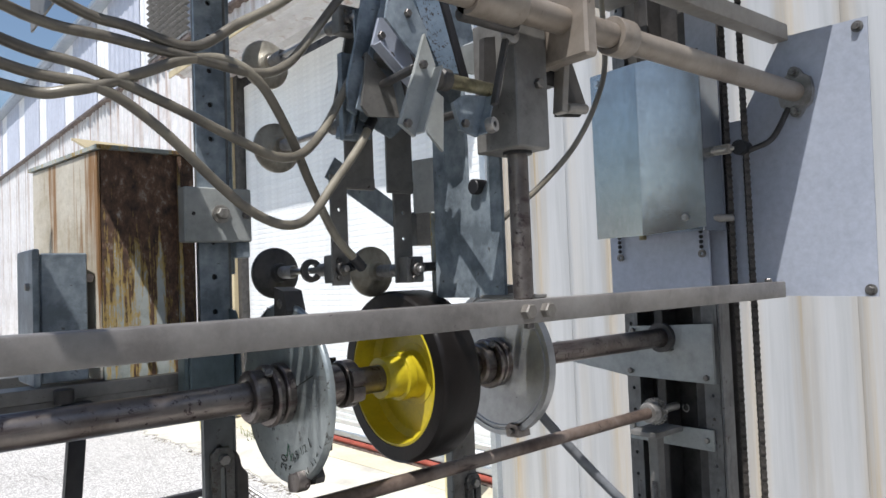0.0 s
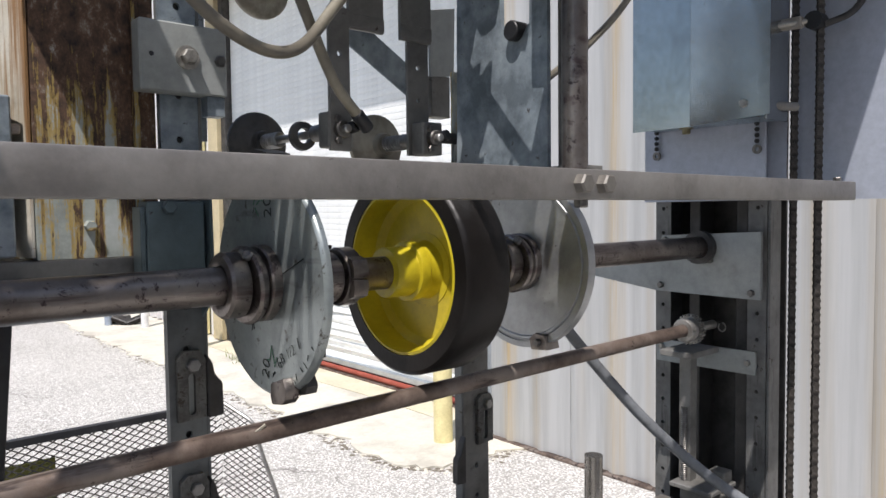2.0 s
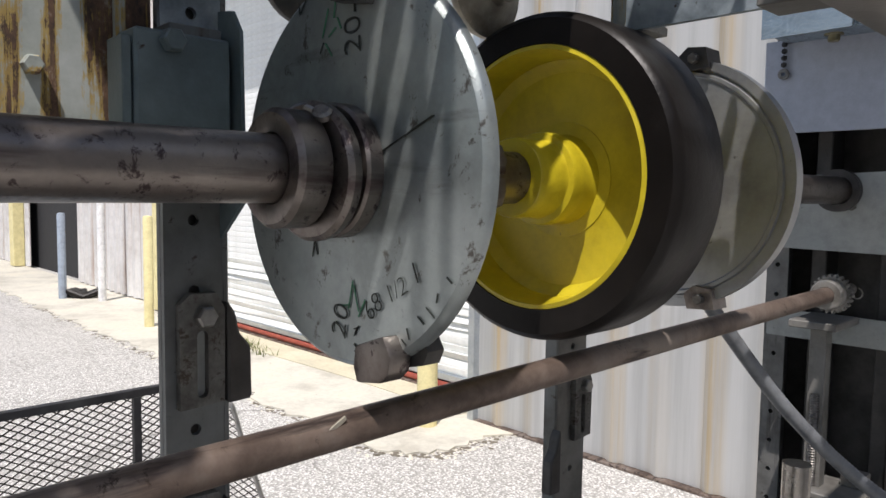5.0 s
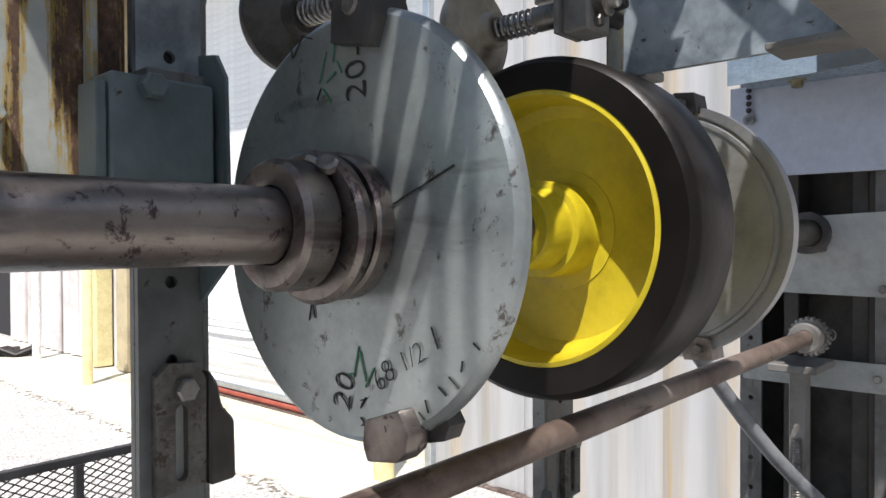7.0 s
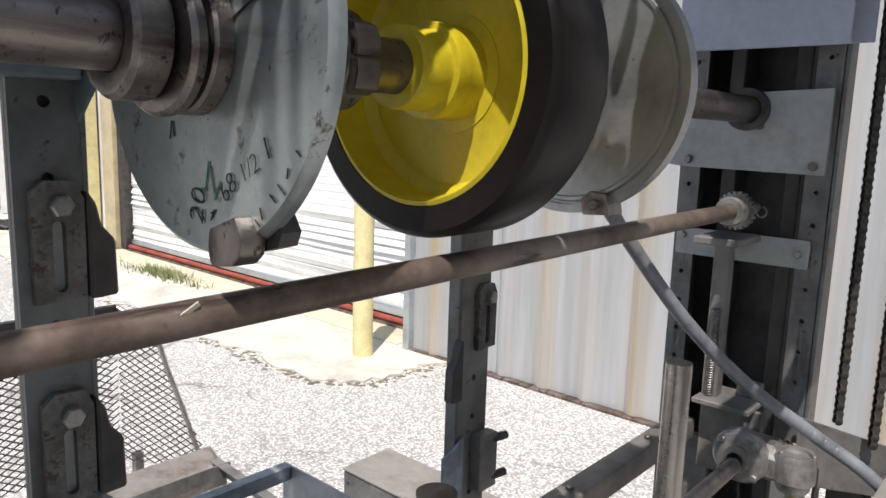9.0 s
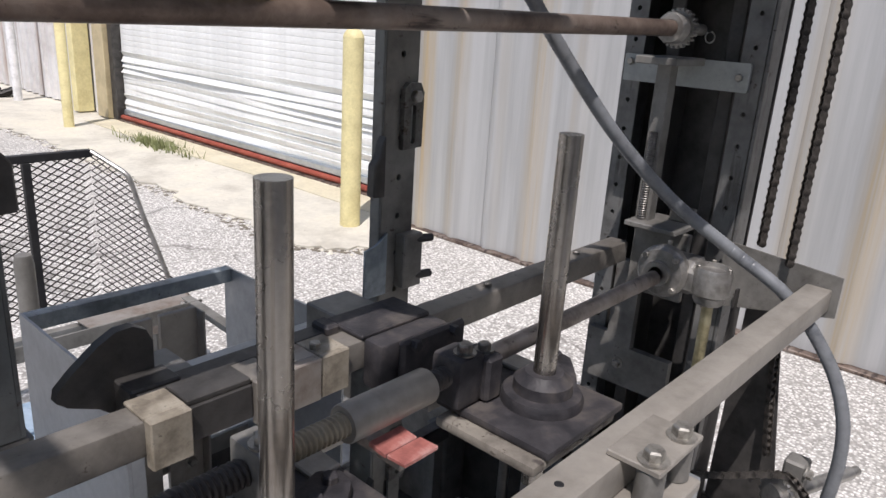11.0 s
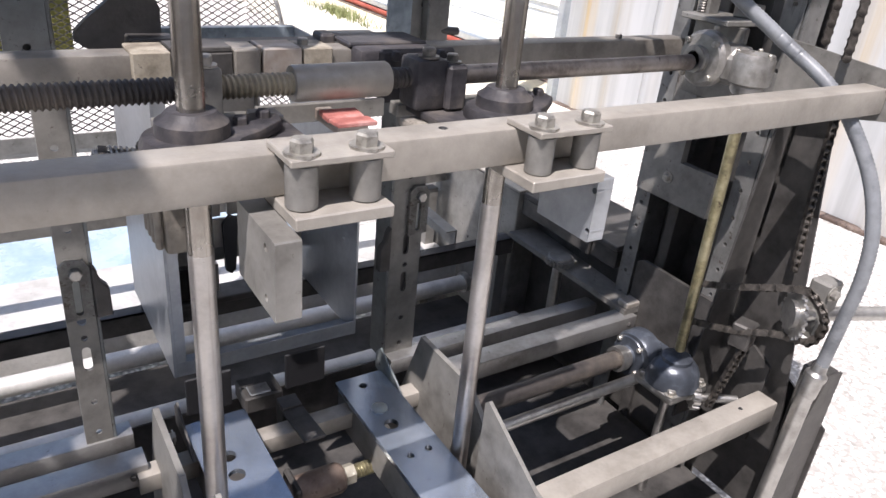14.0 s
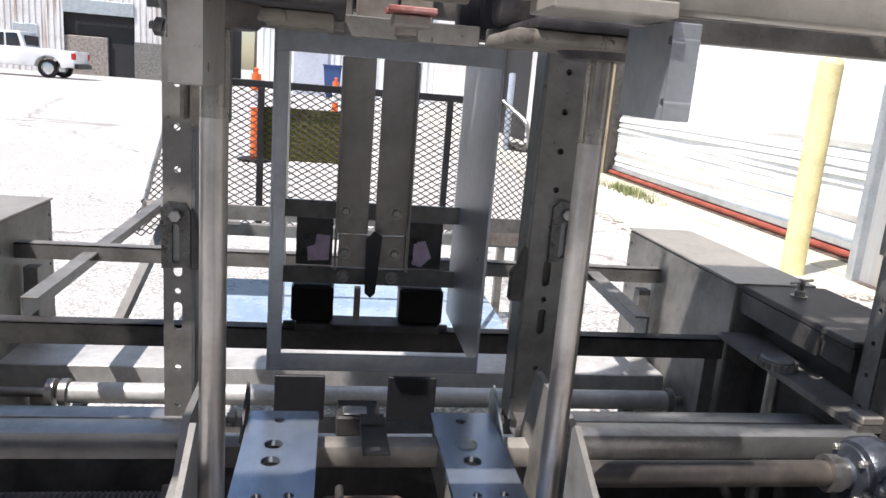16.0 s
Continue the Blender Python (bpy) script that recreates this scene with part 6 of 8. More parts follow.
def build_rear_rail():
    t = tube_bar("rear_cross_rail", 0.986, 1.022, 1.069, 1.105, -0.05, 1.42, RAILM, "grimy brown-grey square-tube rail behind the lead screw")
    for x in (0.30, 1.05, 1.28):
        bolt(t, (x, 1.004, 1.105), (0, 0, 1), 0.010, False, DULLBOLT)
    for x0, x1, y0, z1, m in ((0.545, 0.585, 0.972, 1.110, BLOCKM), (0.655, 0.685, 0.976, 1.109, RAILM), (0.688, 0.735, 0.974, 1.110, TRAY), (0.737, 0.775, 0.976, 1.109, BLOCKM)):
        b = thing("spacer_block", ((x0 + x1) / 2, 0.97, 1.065), "dusty tan spacer block on the rear rail", "block", group="spacer blocks on the rail")
        part("block", box(x0, x1, y0, 0.985, 1.060, z1, 0.0015), m, b)
        part("cap", box(x0, x1, 0.985, 1.024, 1.1055, z1, 0.0012), m, b)
    bolt(b, (0.745, 1.0, 1.109), (0, 0, 1), 0.012, False, ZINC)
    g = thing("slide_block", (0.865, 0.99, 1.06), "greasy black slide block clamped on the rear rail", "block")
    part("body", box(0.800, 0.912, 0.952, 0.984, 1.05, 1.110, 0.006, 2), GREASE, g)
    part("top", box(0.800, 0.912, 0.9845, 1.050, 1.1055, 1.112, 0.002), GREASE, g)
    part("cover", box(0.822, 0.93, 0.940, 0.951, 1.046, 1.112, 0.004), GREASE, g)
    part("lug", box(0.778, 0.798, 1.02, 1.05, 1.10, 1.116, 0.003), GREASE, g)
    for x in (0.84, 0.905):
        bolt(g, (x, 0.940, 1.105), (0, -1, 0), 0.012, False, GREASE)
    k = thing("dark_cam", (0.545, 1.085, 1.06), "dark rounded steel cam plate standing behind the rail", "cam")
    part("cam", plate("y", 1.066, 0.012, [(0.57, 1.06), (0.596, 1.065), (0.597, 1.140), (0.591, 1.153), (0.578, 1.160), (0.562, 1.159), (0.545, 1.150), (0.518, 1.128), (0.505, 1.115), (0.503, 1.105), (0.512, 1.097), (0.54, 1.085)]), DARK, k)
    part("skirt", box(0.555, 0.606, 1.03, 1.066, 1.06, 1.112, 0.002), DARK, k)
    part("strip", box(0.56, 0.80, 1.026, 1.050, 1.098, 1.108, 0.001), DARK, k)
    # Dark pieces laid on the rail for the shade between the spacer blocks.
    part("rail_strip", box(0.586, 0.654, 0.984, 1.024, 1.1055, 1.1115, 0.001), DARK, k)
    part("rail_face", box(0.586, 0.654, 0.981, 0.9855, 1.068, 1.105, 0.001), DARK, k)
    p = thing("red_pad_stop", (0.742, 0.85, 0.95), "small stop post with worn red pads on top", "stop")
    part("post", box(0.720, 0.756, 0.838, 0.872, 1.046, 1.0565, 0.0015), TRAY, p, "rust-browned stop post")
    part("post_arm", box(0.728, 0.748, 0.8725, 0.9215, 1.040, 1.054, 0.0015), TRAY, p)
    part("pad", obox((0.736, 0.865, 1.0605), (0.044, 0.024, 0.006), (6, 0, 0), 0.001), RED, p, "worn red pad")
    part("pad", obox((0.738, 0.8395, 1.0600), (0.046, 0.025, 0.005), (-3, 0, 0), 0.001), RED, p, "worn red pad")
    part("arm", box(0.66, 0.82, 0.9225, 0.930, 1.036, 1.058, 0.001), PAINT, p)


def gearbox(x, y, z, mat, label, big):
    g = thing("bevel_gearbox", (x, y, z), label, "gearbox", group="bevel gearboxes")
    part("flange", lathe([(0.012, -0.012), (0.018, -0.012), (0.020, -0.006), (0.036, -0.004), (0.042, 0.004), (0.042, 0.016), (0.036, 0.024), (0.0, 0.03)], (x, y, z), (1, 0, 0), 32), mat, g)
    part("ring", lathe([(0.012, 0), (0.020, 0), (0.020, 0.006), (0.012, 0.006)], (x - 0.018, y, z), (1, 0, 0), 24, closed=True), STEEL, g)
    part("body", obox((x + 0.040, y - 0.018, z - 0.004), (0.060, 0.070, 0.056), (0, 0, 0), 0.012), mat, g)
    bx, by = (x + 0.033, y - 0.077) if big else (x + 0.027, y - 0.072)
    if big:
        part("bonnet", lathe([(0.0, -0.016), (0.049, -0.016), (0.050, -0.008), (0.047, 0.000), (0.046, 0.010), (0.041, 0.020), (0.033, 0.028), (0.028, 0.030), (0.027, 0.036), (0.020, 0.040), (0, 0.040)], (bx, by, z), (0, 0, 1), 32), mat, g)
        part("square_flange", box(bx - 0.050, bx + 0.050, by - 0.046, by + 0.046, z - 0.031, z - 0.0145, 0.008, 2), STEEL, g, "bright machined square flange")
        for dx in (-0.038, 0.038):
            for dy in (-0.034, 0.034):
                bolt(g, (bx + dx, by + dy, z - 0.0145), (0, 0, 1), 0.013, True, ZINC)
        part("saddle", lathe([(0.0, -0.020), (0.044, -0.020), (0.050, -0.010), (0.050, 0.012), (0.042, 0.020), (0.0, 0.020)], (x + 0.018, y - 0.006, z), (1, 0, 0), 30), mat, g)
    else:
        part("bonnet", lathe([(0.0, -0.044), (0.020, -0.044), (0.024, -0.038), (0.024, -0.030), (0.030, -0.026), (0.030, 0.008), (0.027, 0.016), (0.022, 0.016), (0.021, 0.010), (0, 0.010)], (bx, by, z + 0.006), (0, 0, 1), 28), mat, g)
        for k in range(3):
            a = k * 2.1 + 0.4
            bolt(g, (bx + 0.0255 * math.cos(a), by + 0.0255 * math.sin(a), z + 0.022), (0, 0, 1), 0.006, False, ZINC)
    part("neck", obox((x + 0.026, y - 0.05, z - 0.006), (0.04, 0.04, 0.040), (0, 0, 0), 0.006), mat, g)
    for k in range(4):
        a = k * math.pi / 2 + 0.75
        bolt(g, (x - 0.004, y + 0.035 * math.cos(a), z + 0.035 * math.sin(a)), (-1, 0, 0), 0.009, False, ZINC)
    part("grease_nipple", rod((x + 0.02, y, z + 0.03), (x + 0.02, y, z + 0.048), 0.004, 8), ZINC, g)
    return g


def build_gearboxes():
    gearbox(1.335, 0.882, 1.098, CAST, "grey metal right-angle gearbox on the lead screw", False)
    gearbox(1.352, 0.892, 0.545, CAST_B, "dark blue-grey right-angle gearbox low on the tower", True)
    b = thing("gearbox_bracket", (1.43, 0.93, 1.1), "grey bolted gearbox bracket on the tower", "bracket")
    part("plate", box(1.392, 1.487, 0.892, 0.985, 1.141, 1.150, 0.0015), PAINT, b)
    part("cheek", box(1.425, 1.435, 0.88, 0.98, 1.02, 1.1405, 0.0015), PAINT, b)
    part("stud_block", box(1.455, 1.487, 0.90, 0.935, 1.1505, 1.172, 0.0015), PAINT, b)
    v = thing("vertical_drive_rod", (1.362, 0.814, 0.57), "dull brass-coloured vertical drive rod between the gearboxes", "rod")
    part("rod", rod((1.381, 0.812, 0.597), (1.360, 0.808, 1.060), 0.0088, 20), BRASS, v)
    part("lower_rod", rod((1.385, 0.814, 0.262), (1.385, 0.814, 0.510), 0.008, 16), STEEL, v)


def build_gusset():
    g = thing("end_gusset", (1.49, 0.75, 0.6), "grey folded end gusset and tapered leg under the bar", "gusset")
    part("plate", plate("x", 1.472, 0.004, [(0.655, 1.055), (0.838, 1.020), (0.838, 1.135), (0.655, 1.120)]), PAINT, g)
    part("leg", plate("x", 1.490, 0.004, [(0.79, 1.06), (0.738, 1.06), (0.645, 0.45), (0.80, 0.45)]), DARK, g)
    part("leg_side", plate("y", 0.800, 0.004, [(1.40, 0.45), (1.49, 0.45), (1.49, 1.06), (1.46, 1.06)]), DARK, g)


# ---- machine: bed ----
def build_bed():
    for x0, x1 in ((0.96, 1.47), (-0.02, 0.515)):
        b = tube_bar("bed_cross_beam", 0.988, 1.028, 0.510, 0.546, x0, x1, BEDM, "dusty grey square-tube bed beam in dappled sun")
        bolt(b, (x1 - 0.02, 0.988, 0.53), (0, -1, 0), 0.008, False, DULLBOLT)
        tube_bar("bed_rear_beam", 1.10, 1.135, 0.48, 0.512, x0, x1, BEDM, "grey bed beam behind the ramps")
    tube_bar("bed_front_bar", 0.662, 0.702, 0.514, 0.555, 0.965, 1.475, BEAM, "pale dusty square-tube bar at the bed front")
    part("hole_plug", rod((1.40, 0.682, 0.5555), (1.40, 0.682, 0.550), 0.005, 12), BLACK, bpy.data.objects["bed_front_bar"], "dark bolt hole")
    for x, s in ((0.944, 1), (0.528, -1)):
        v = thing("bed_side_plate", (x, 0.8, 0.3), "grey upright side plate beside the ramp", "plate", group="bed side plates")
        part("plate", plate("x", x, 0.008, [(0.640, 0.30), (1.06, 0.30), (1.06, 0.44), (1.0, 0.60), (0.985, 0.640), (0.845, 0.640), (0.80, 0.60), (0.66, 0.575), (0.640, 0.555)], [circle2(0.66, 0.555, 0.004)]), PAINT, v)
        part("front_fin", plate("x", x - s * 0.022, 0.006, [(0.60, 0.35), (0.775, 0.35), (0.775, 0.665), (0.768, 0.672), (0.60, 0.58)]), PAINT, v)
    # ramps
    for i, (x0, x1) in enumerate(((0.576, 0.666), (0.817, 0.901))):
        r = thing("ramp_plate", ((x0 + x1) / 2, 0.8, 0.54), "flat polished steel ramp plate with bolt holes", "ramp plate", group="ramp plates")
        w = x1 - x0
        holes = [circle2(x0 + w * 0.42, 0.945, 0.0115, 16), circle2(x0 + w * 0.42, 0.905, 0.0115, 16), circle2(x0 + w * 0.33, 0.832, 0.006), circle2(x0 + w * 0.70, 0.834, 0.006), circle2(x0 + w * 0.45, 1.008, 0.007)]
        part("plate", plate("z", 0.547, 0.008, rect(x0, x1, 0.42, 1.035, 0.002), holes if i == 0 else holes[1:4] + [holes[4]]), RAMP, r)
        part("side", box(x0 + 0.004, x0 + 0.010, 0.44, 1.03, 0.48, 0.546, 0.001), PAINT, r)
        part("side", box(x1 - 0.010, x1 - 0.004, 0.44, 1.03, 0.48, 0.546, 0.001), PAINT, r)
        if i:
            part("flush_bolt", lathe([(0, 0), (0.013, 0), (0.013, 0.0025), (0.010, 0.004), (0, 0.004)], (x0 + w * 0.42, 0.945, 0.555), (0, 0, 1), 18), PLATE, r)
        xx = x0 - 0.006 if i == 0 else x1 + 0.003
        part("guide_fin", plate("x", xx, 0.003, [(0.965, 0.545), (1.06, 0.545), (1.06, 0.575), (1.045, 0.592), (0.985, 0.560)]), DARK if i == 0 else PLATE, r)
        bolt(r, (xx - 0.012 if i == 0 else xx + 0.003, 1.02, 0.552), (-1 if i == 0 else 1, 0, 0), 0.013, True, ZINC)
    # middle parts between the ramps
    t = tube_bar("ramp_cross_tube", 0.975, 1.005, 0.505, 0.535, 0.50, 0.98, BEAM, "grey cross tube under the ramps")
    k = thing("centre_tongue", (0.735, 0.97, 0.52), "dark flat steel tongue between the ramps", "tongue")
    part("tongue", obox((0.738, 0.985, 0.543), (0.034, 0.115, 0.005), (-8, 0, 0), 0.001), DARK, k)
    part("root", box(0.722, 0.754, 1.02, 1.05, 0.50, 0.545, 0.001), DARK, k)
    m = thing("centre_cylinder", (0.72, 0.90, 0.45), "grey steel block with a brass-coloured nut between the ramps", "cylinder")
    part("body", lathe([(0, 0), (0.022, 0), (0.024, 0.004), (0.024, 0.09), (0.020, 0.098), (0, 0.10)], (0.676, 0.91, 0.478), (1, 0, 0), 28), RUSTROD, m)
    part("flange", box(0.690, 0.700, 0.882, 0.938, 0.450, 0.506, 0.003), DARK, m)
    part("nut", lathe([(0, 0), (0.016, 0), (0.016, 0.016), (0, 0.016)], (0.777, 0.91, 0.478), (1, 0, 0), 6), CUP, m)
    part("thread", screw((0.793, 0.91, 0.478), (0.84, 0.91, 0.478), 0.012, 0.005, 0.002, 16, 5), BRASS, m)
    q = thing("centre_mount", (0.742, 1.13, 0.47), "dark mounting block with a bright strip between the flaps", "block")
    part("block", box(0.690, 0.755, 1.105, 1.165, 0.480, 0.512, 0.003), DARK, q)
    part("cap", box(0.700, 0.735, 1.108, 1.135, 0.5125, 0.516, 0.0015), STEEL, q)
    # low screw and shaft
    s = thing("low_drive_shaft", (1.15, 0.892, 0.545), "dark grimy drive shaft running into the low gearbox", "shaft")
    part("shaft", rod((0.955, 0.892, 0.545), (1.345, 0.892, 0.545), 0.0165, 24), THREAD, s)
    for x in (0.960, 1.315):
        part("collar", lathe([(0.0178, 0), (0.024, 0), (0.024, 0.016), (0.0178, 0.016)], (x, 0.892, 0.545), (1, 0, 0), 24, closed=True), STEEL, s)
    s = thing("low_lead_screw", (0.25, 0.90, 0.49), "dark greasy low lead screw", "screw")
    part("thread", screw((-0.02, 0.90, 0.49), (0.52, 0.90, 0.49), 0.026, 0.0062, 0.003, 24, 5), GREASE, s)
    part("end_nut", lathe([(0.0262, 0), (0.038, 0), (0.038, 0.022), (0.0262, 0.022)], (0.495, 0.90, 0.49), (1, 0, 0), 6, closed=True), DARK, s)
    s = thing("bed_lower_rod", (1.2, 0.86, 0.49), "thin bright steel rod below the drive shaft", "rod")
    part("rod", rod((0.955, 0.862, 0.512), (1.47, 0.862, 0.512), 0.010, 18), STEEL, s)
    d = thing("bed_pan", (0.73, 0.9, 0.25), "dark grimy machine bed pan", "pan")
    part("pan", box(-0.02, 1.52, 0.62, 1.25, 0.255, 0.262, 0.001), DARK, d)
    part("front_lip", box(-0.02, 1.52, 0.616, 0.620, 0.255, 0.33, 0.001), DARK, d)
    part("rear_lip", box(-0.02, 1.52, 1.25, 1.254, 0.255, 0.40, 0.001), DARK, d)
    for x in (0.02, 1.46):
        for y in (0.66, 1.2):
            part("leg", box(x - 0.02, x + 0.02, y - 0.02, y + 0.02, 0, 0.255, 0.002), PAINT, d)
    random.seed(5)
    c = thing("scrap_block", (1.15, 0.80, 0.262), "small pale steel offcut on the bed pan", "offcut")
    part("block", obox((1.15, 0.80, 0.285), (0.05, 0.035, 0.03), (0, 0, 20), 0.002), BEAM, c)


def build_box_frame():
    """The deep open box frame between the posts with bars, rails and rubber pads."""
    x0, x1, y0, y1, z0, z1 = 0.587, 0.897, 1.127, 1.425, 0.574, 1.052
    f = thing("box_frame", (0.742, 1.27, z0), "open stainless box frame hung between the posts", "frame")
    th = 0.004
    part("side_panel", plate("x", x0, th, rect(y0, y1, z0, z1)), BOXM, f)
    part("side_panel", plate("x", x1 - th, th, rect(y0, y1, z0, z1), [circle2(y0 + 0.05, 0.74, 0.004), circle2(y0 + 0.012, 0.588, 0.004)]), BOXM, f)
    part("top_panel", box(x0 + th, x1 - th, y0, y0 + 0.035, z1 - th, z1, 0.0005), BOXM, f)
    part("top_lip", box(x0 + th, x1 - th, y0, y0 + th, z1 - 0.030, z1 - th, 0.0005), BOXM, f)
    part("rear_top", box(x0 + th, x1 - th, y1 - 0.02, y1, z1 - 0.022, z1, 0.0008), PAINT_B, f)
    part("bottom_panel", box(x0 + th, x1 - th, y0, y0 + 0.05, z0, z0 + th, 0.0005), BOXM, f)
    part("bottom_lip", box(x0 + th, x1 - th, y0, y0 + th, z0 + th, z0 + 0.026, 0.0005), BOXM, f)
    part("side_lip", box(x0 + th, x0 + 0.020, y0, y0 + th, z0 + 0.026, z1 - 0.030, 0.0005), BOXM, f)
    for z in ((0.755, 0.785), (0.638, 0.668)):
        part("cross_rail", box(x0 + th, x1 - th, 1.366, 1.374, *z, 0.001), PAINT, f)
    for xa, xb, lean in ((0.679, 0.733, 1), (0.745, 0.802, -1)):
        part("hanging_bar", box(xa, xb, 1.352, 1.362, 0.733, z1 - 0.024, 0.0012), BEAM, f)
        xe = xb if lean < 0 else xa
        part("bar_flange", box(xe - 0.002, xe + 0.002, 1.332, 1.3515, 0.672, z1 - 0.026, 0.0008), BEAM, f)
    part("clamp_plate", box(0.684, 0.798, 1.343, 1.350, 0.676, 0.732, 0.001), BEAM, f)
    for x in (0.694, 0.780):
        for z, y in ((0.772, 1.352), (0.702, 1.343), (0.653, 1.366)):
            bolt(f, (x, y, z), (0, -1, 0), 0.013, True, ZINC)
    part("lever", plate("y", 1.328, 0.010, [(0.732, 0.634), (0.742, 0.626), (0.750, 0.634), (0.757, 0.735), (0.743, 0.742), (0.730, 0.726)]), BLACK, f, "black steel lever")
    for xa, xb in ((0.607, 0.680), (0.795, 0.874)):
        part("rubber_pad", box(xa, xb, 1.350, 1.395, 0.572, 0.636, 0.004), RUBBER, f, "black rubber pad")
        part("bracket_plate", box(xa + 0.004, xb - 0.006, 1.380, 1.385, 0.668, 0.752, 0.001), DARK, f)
        for bx, bz in ((xa + 0.012, 0.684), (xa + 0.018, 0.715)):
            part("clip", box(bx, bx + 0.010, 1.374, 1.378, bz, bz + 0.009, 0.001), BLACK, f)
    part("label", plate("y", 1.3775, 0.0015, [(0.632, 0.676), (0.668, 0.678), (0.670, 0.722), (0.646, 0.724), (0.644, 0.705), (0.630, 0.700)]), PURPLE, f, "pale purple sticker")
    part("label", plate("y", 1.3775, 0.0015, [(0.816, 0.676), (0.832, 0.672), (0.850, 0.690), (0.838, 0.720), (0.818, 0.716)]), PURPLE, f, "torn pale sticker")
    part("shelf", box(0.615, 0.870, 1.345, 1.40, 0.556, 0.569, 0.002), DARK, f)
    part("lower_bar", box(x0 + th, x1 - th, 1.395, 1.403, 0.530, 0.556, 0.001), DARK, f)
    part("finger", box(0.716, 0.727, 1.362, 1.380, 0.575, 0.632, 0.001), BEAM, f)
    for x in (0.600, 0.764):
        k = thing("dark_flap", (x + 0.036, 1.12, 0.5), "black flap plate under the box frame", "flap", group="dark flaps")
        part("flap", box(x, x + 0.072, 1.118, 1.124, 0.500, 0.570, 0.0015), BLACK, k)
    h = thing("frame_hanger", (0.60, 1.12, 1.05), "grey hanger bracket holding the box frame to the slide block", "hanger")
    part("strap", box(0.83, 0.90, 1.062, 1.127, 1.054, 1.100, 0.002), PAINT, h)
    part("strap", box(0.59, 0.64, 1.022, 1.127, 1.054, 1.097, 0.002), PAINT, h)


def angle_iron(parent, name, p, q, w, h, mat, th=0.004):
    """An L section: a flat top w wide and an upright leg h high on the near side."""
    p, q = Vector(p), Vector(q)
    d = (q - p).normalized()
    n = Vector((0, 0, 1)).cross(d).normalized()
    a = beam(p + n * 0 + Vector((0, 0, -th / 2)), q + Vector((0, 0, -th / 2)), w, th, 0.0005)
    b = beam(p - n * (w / 2 - th / 2) + Vector((0, 0, -h / 2)), q - n * (w / 2 - th / 2) + Vector((0, 0, -h / 2)), th, h, 0.0005)
    return part(name, join(a, b), mat, parent)


def build_outfeed():
    """Rails, rollers and the tray frame behind the posts."""
    f = thing("conveyor_stand", (0.74, 1.8, 0), "grey angle-iron outfeed frame behind the posts", "frame")
    angle_iron(f, "front_rail", (-0.02, 1.40, 0.546), (1.45, 1.40, 0.546), 0.03, 0.040, DARK)
    angle_iron(f, "middle_rail", (-0.02, 1.75, 0.597), (1.47, 1.75, 0.597), 0.03, 0.034, PAINT)
    angle_iron(f, "brace_rail", (0.158, 2.42, 0.59), (0.158, 1.415, 0.58), 0.03, 0.045, PAINT)
    angle_iron(f, "brace_rail", (1.285, 1.415, 0.58), (1.315, 2.35, 0.60), 0.03, 0.045, PAINT)
    for x in (0.03, 1.44):
        for y in (1.42, 1.76):
            part("leg", box(x - 0.015, x + 0.015, y - 0.015, y + 0.015, 0, 0.54, 0.001), PAINT, f)
    r = thing("outfeed_roller", (0.74, 1.55, 0.33), "bright steel conveyor roller with end collars", "roller", group="outfeed rollers")
    part("roller", rod((0.16, 1.55, 0.340), (1.45, 1.55, 0.340), 0.021, 28), ROLLERM, r)
    for x in (0.13, 0.155, 1.43):
        part("collar", lathe([(0.012, 0), (0.028, 0), (0.028, 0.014), (0.012, 0.014)], (x, 1.55, 0.340), (1, 0, 0), 22, closed=True), STEEL, r)
    part("axle", rod((-0.02, 1.55, 0.340), (1.475, 1.55, 0.340), 0.010, 12), STEEL, r)
    r2 = thing("outfeed_roller", (0.74, 1.36, 0.33), "bright steel conveyor roller with end collars", "roller", group="outfeed rollers")
    part("roller", rod((-0.02, 1.33, 0.345), (1.45, 1.33, 0.345), 0.021, 28), ROLLERM, r2)
    part("axle", rod((-0.03, 1.33, 0.345), (1.475, 1.33, 0.345), 0.010, 12), STEEL, r2)
    n = thing("plastic_knob", (0.11, 1.52, 0.29), "cream plastic adjusting knob at the roller end", "knob")
    part("knob", lathe([(0, 0), (0.022, 0.002), (0.026, 0.012), (0.022, 0.03), (0.008, 0.036), (0.008, 0.06), (0, 0.06)], (0.10, 1.50, 0.30), (0.9, -0.3, 0), 18), CUP, n)
    s = thing("slide_sheet", (0.74, 1.75, 0.3), "bright bare sheet-metal slide in sun and shadow", "slide")
    part("sheet", beam((-0.02, 1.78, 0.365), (1.46, 1.78, 0.365), 0.30, 0.003, 0.0005), ROLLERM, s)
    part("front_bend", box(-0.02, 1.46, 1.625, 1.629, 0.30, 0.366, 0.0005), ROLLERM, s)
    part("under", box(-0.02, 1.46, 1.40, 1.60, 0.262, 0.268, 0.001), DARK, s)
    # housings at both ends
    for x0, x1, inner, lab in ((1.470, 1.64, 1.470, "large grey steel housing with bolt holes along its edge"), (-0.16, 0.004, 0.0, "large grey steel housing with bolt holes along its edge")):
        h = thing("end_housing", ((x0 + x1) / 2, 1.6, 0.2), lab, "housing", group="end housings")
        part("body", box(x0, x1, 1.408, 1.95, 0.22, 0.652, 0.003), PAINT, h)
        part("lid", box(x0 - 0.003, x1 + 0.003, 1.408, 1.953, 0.653, 0.658, 0.001), BEAM, h)
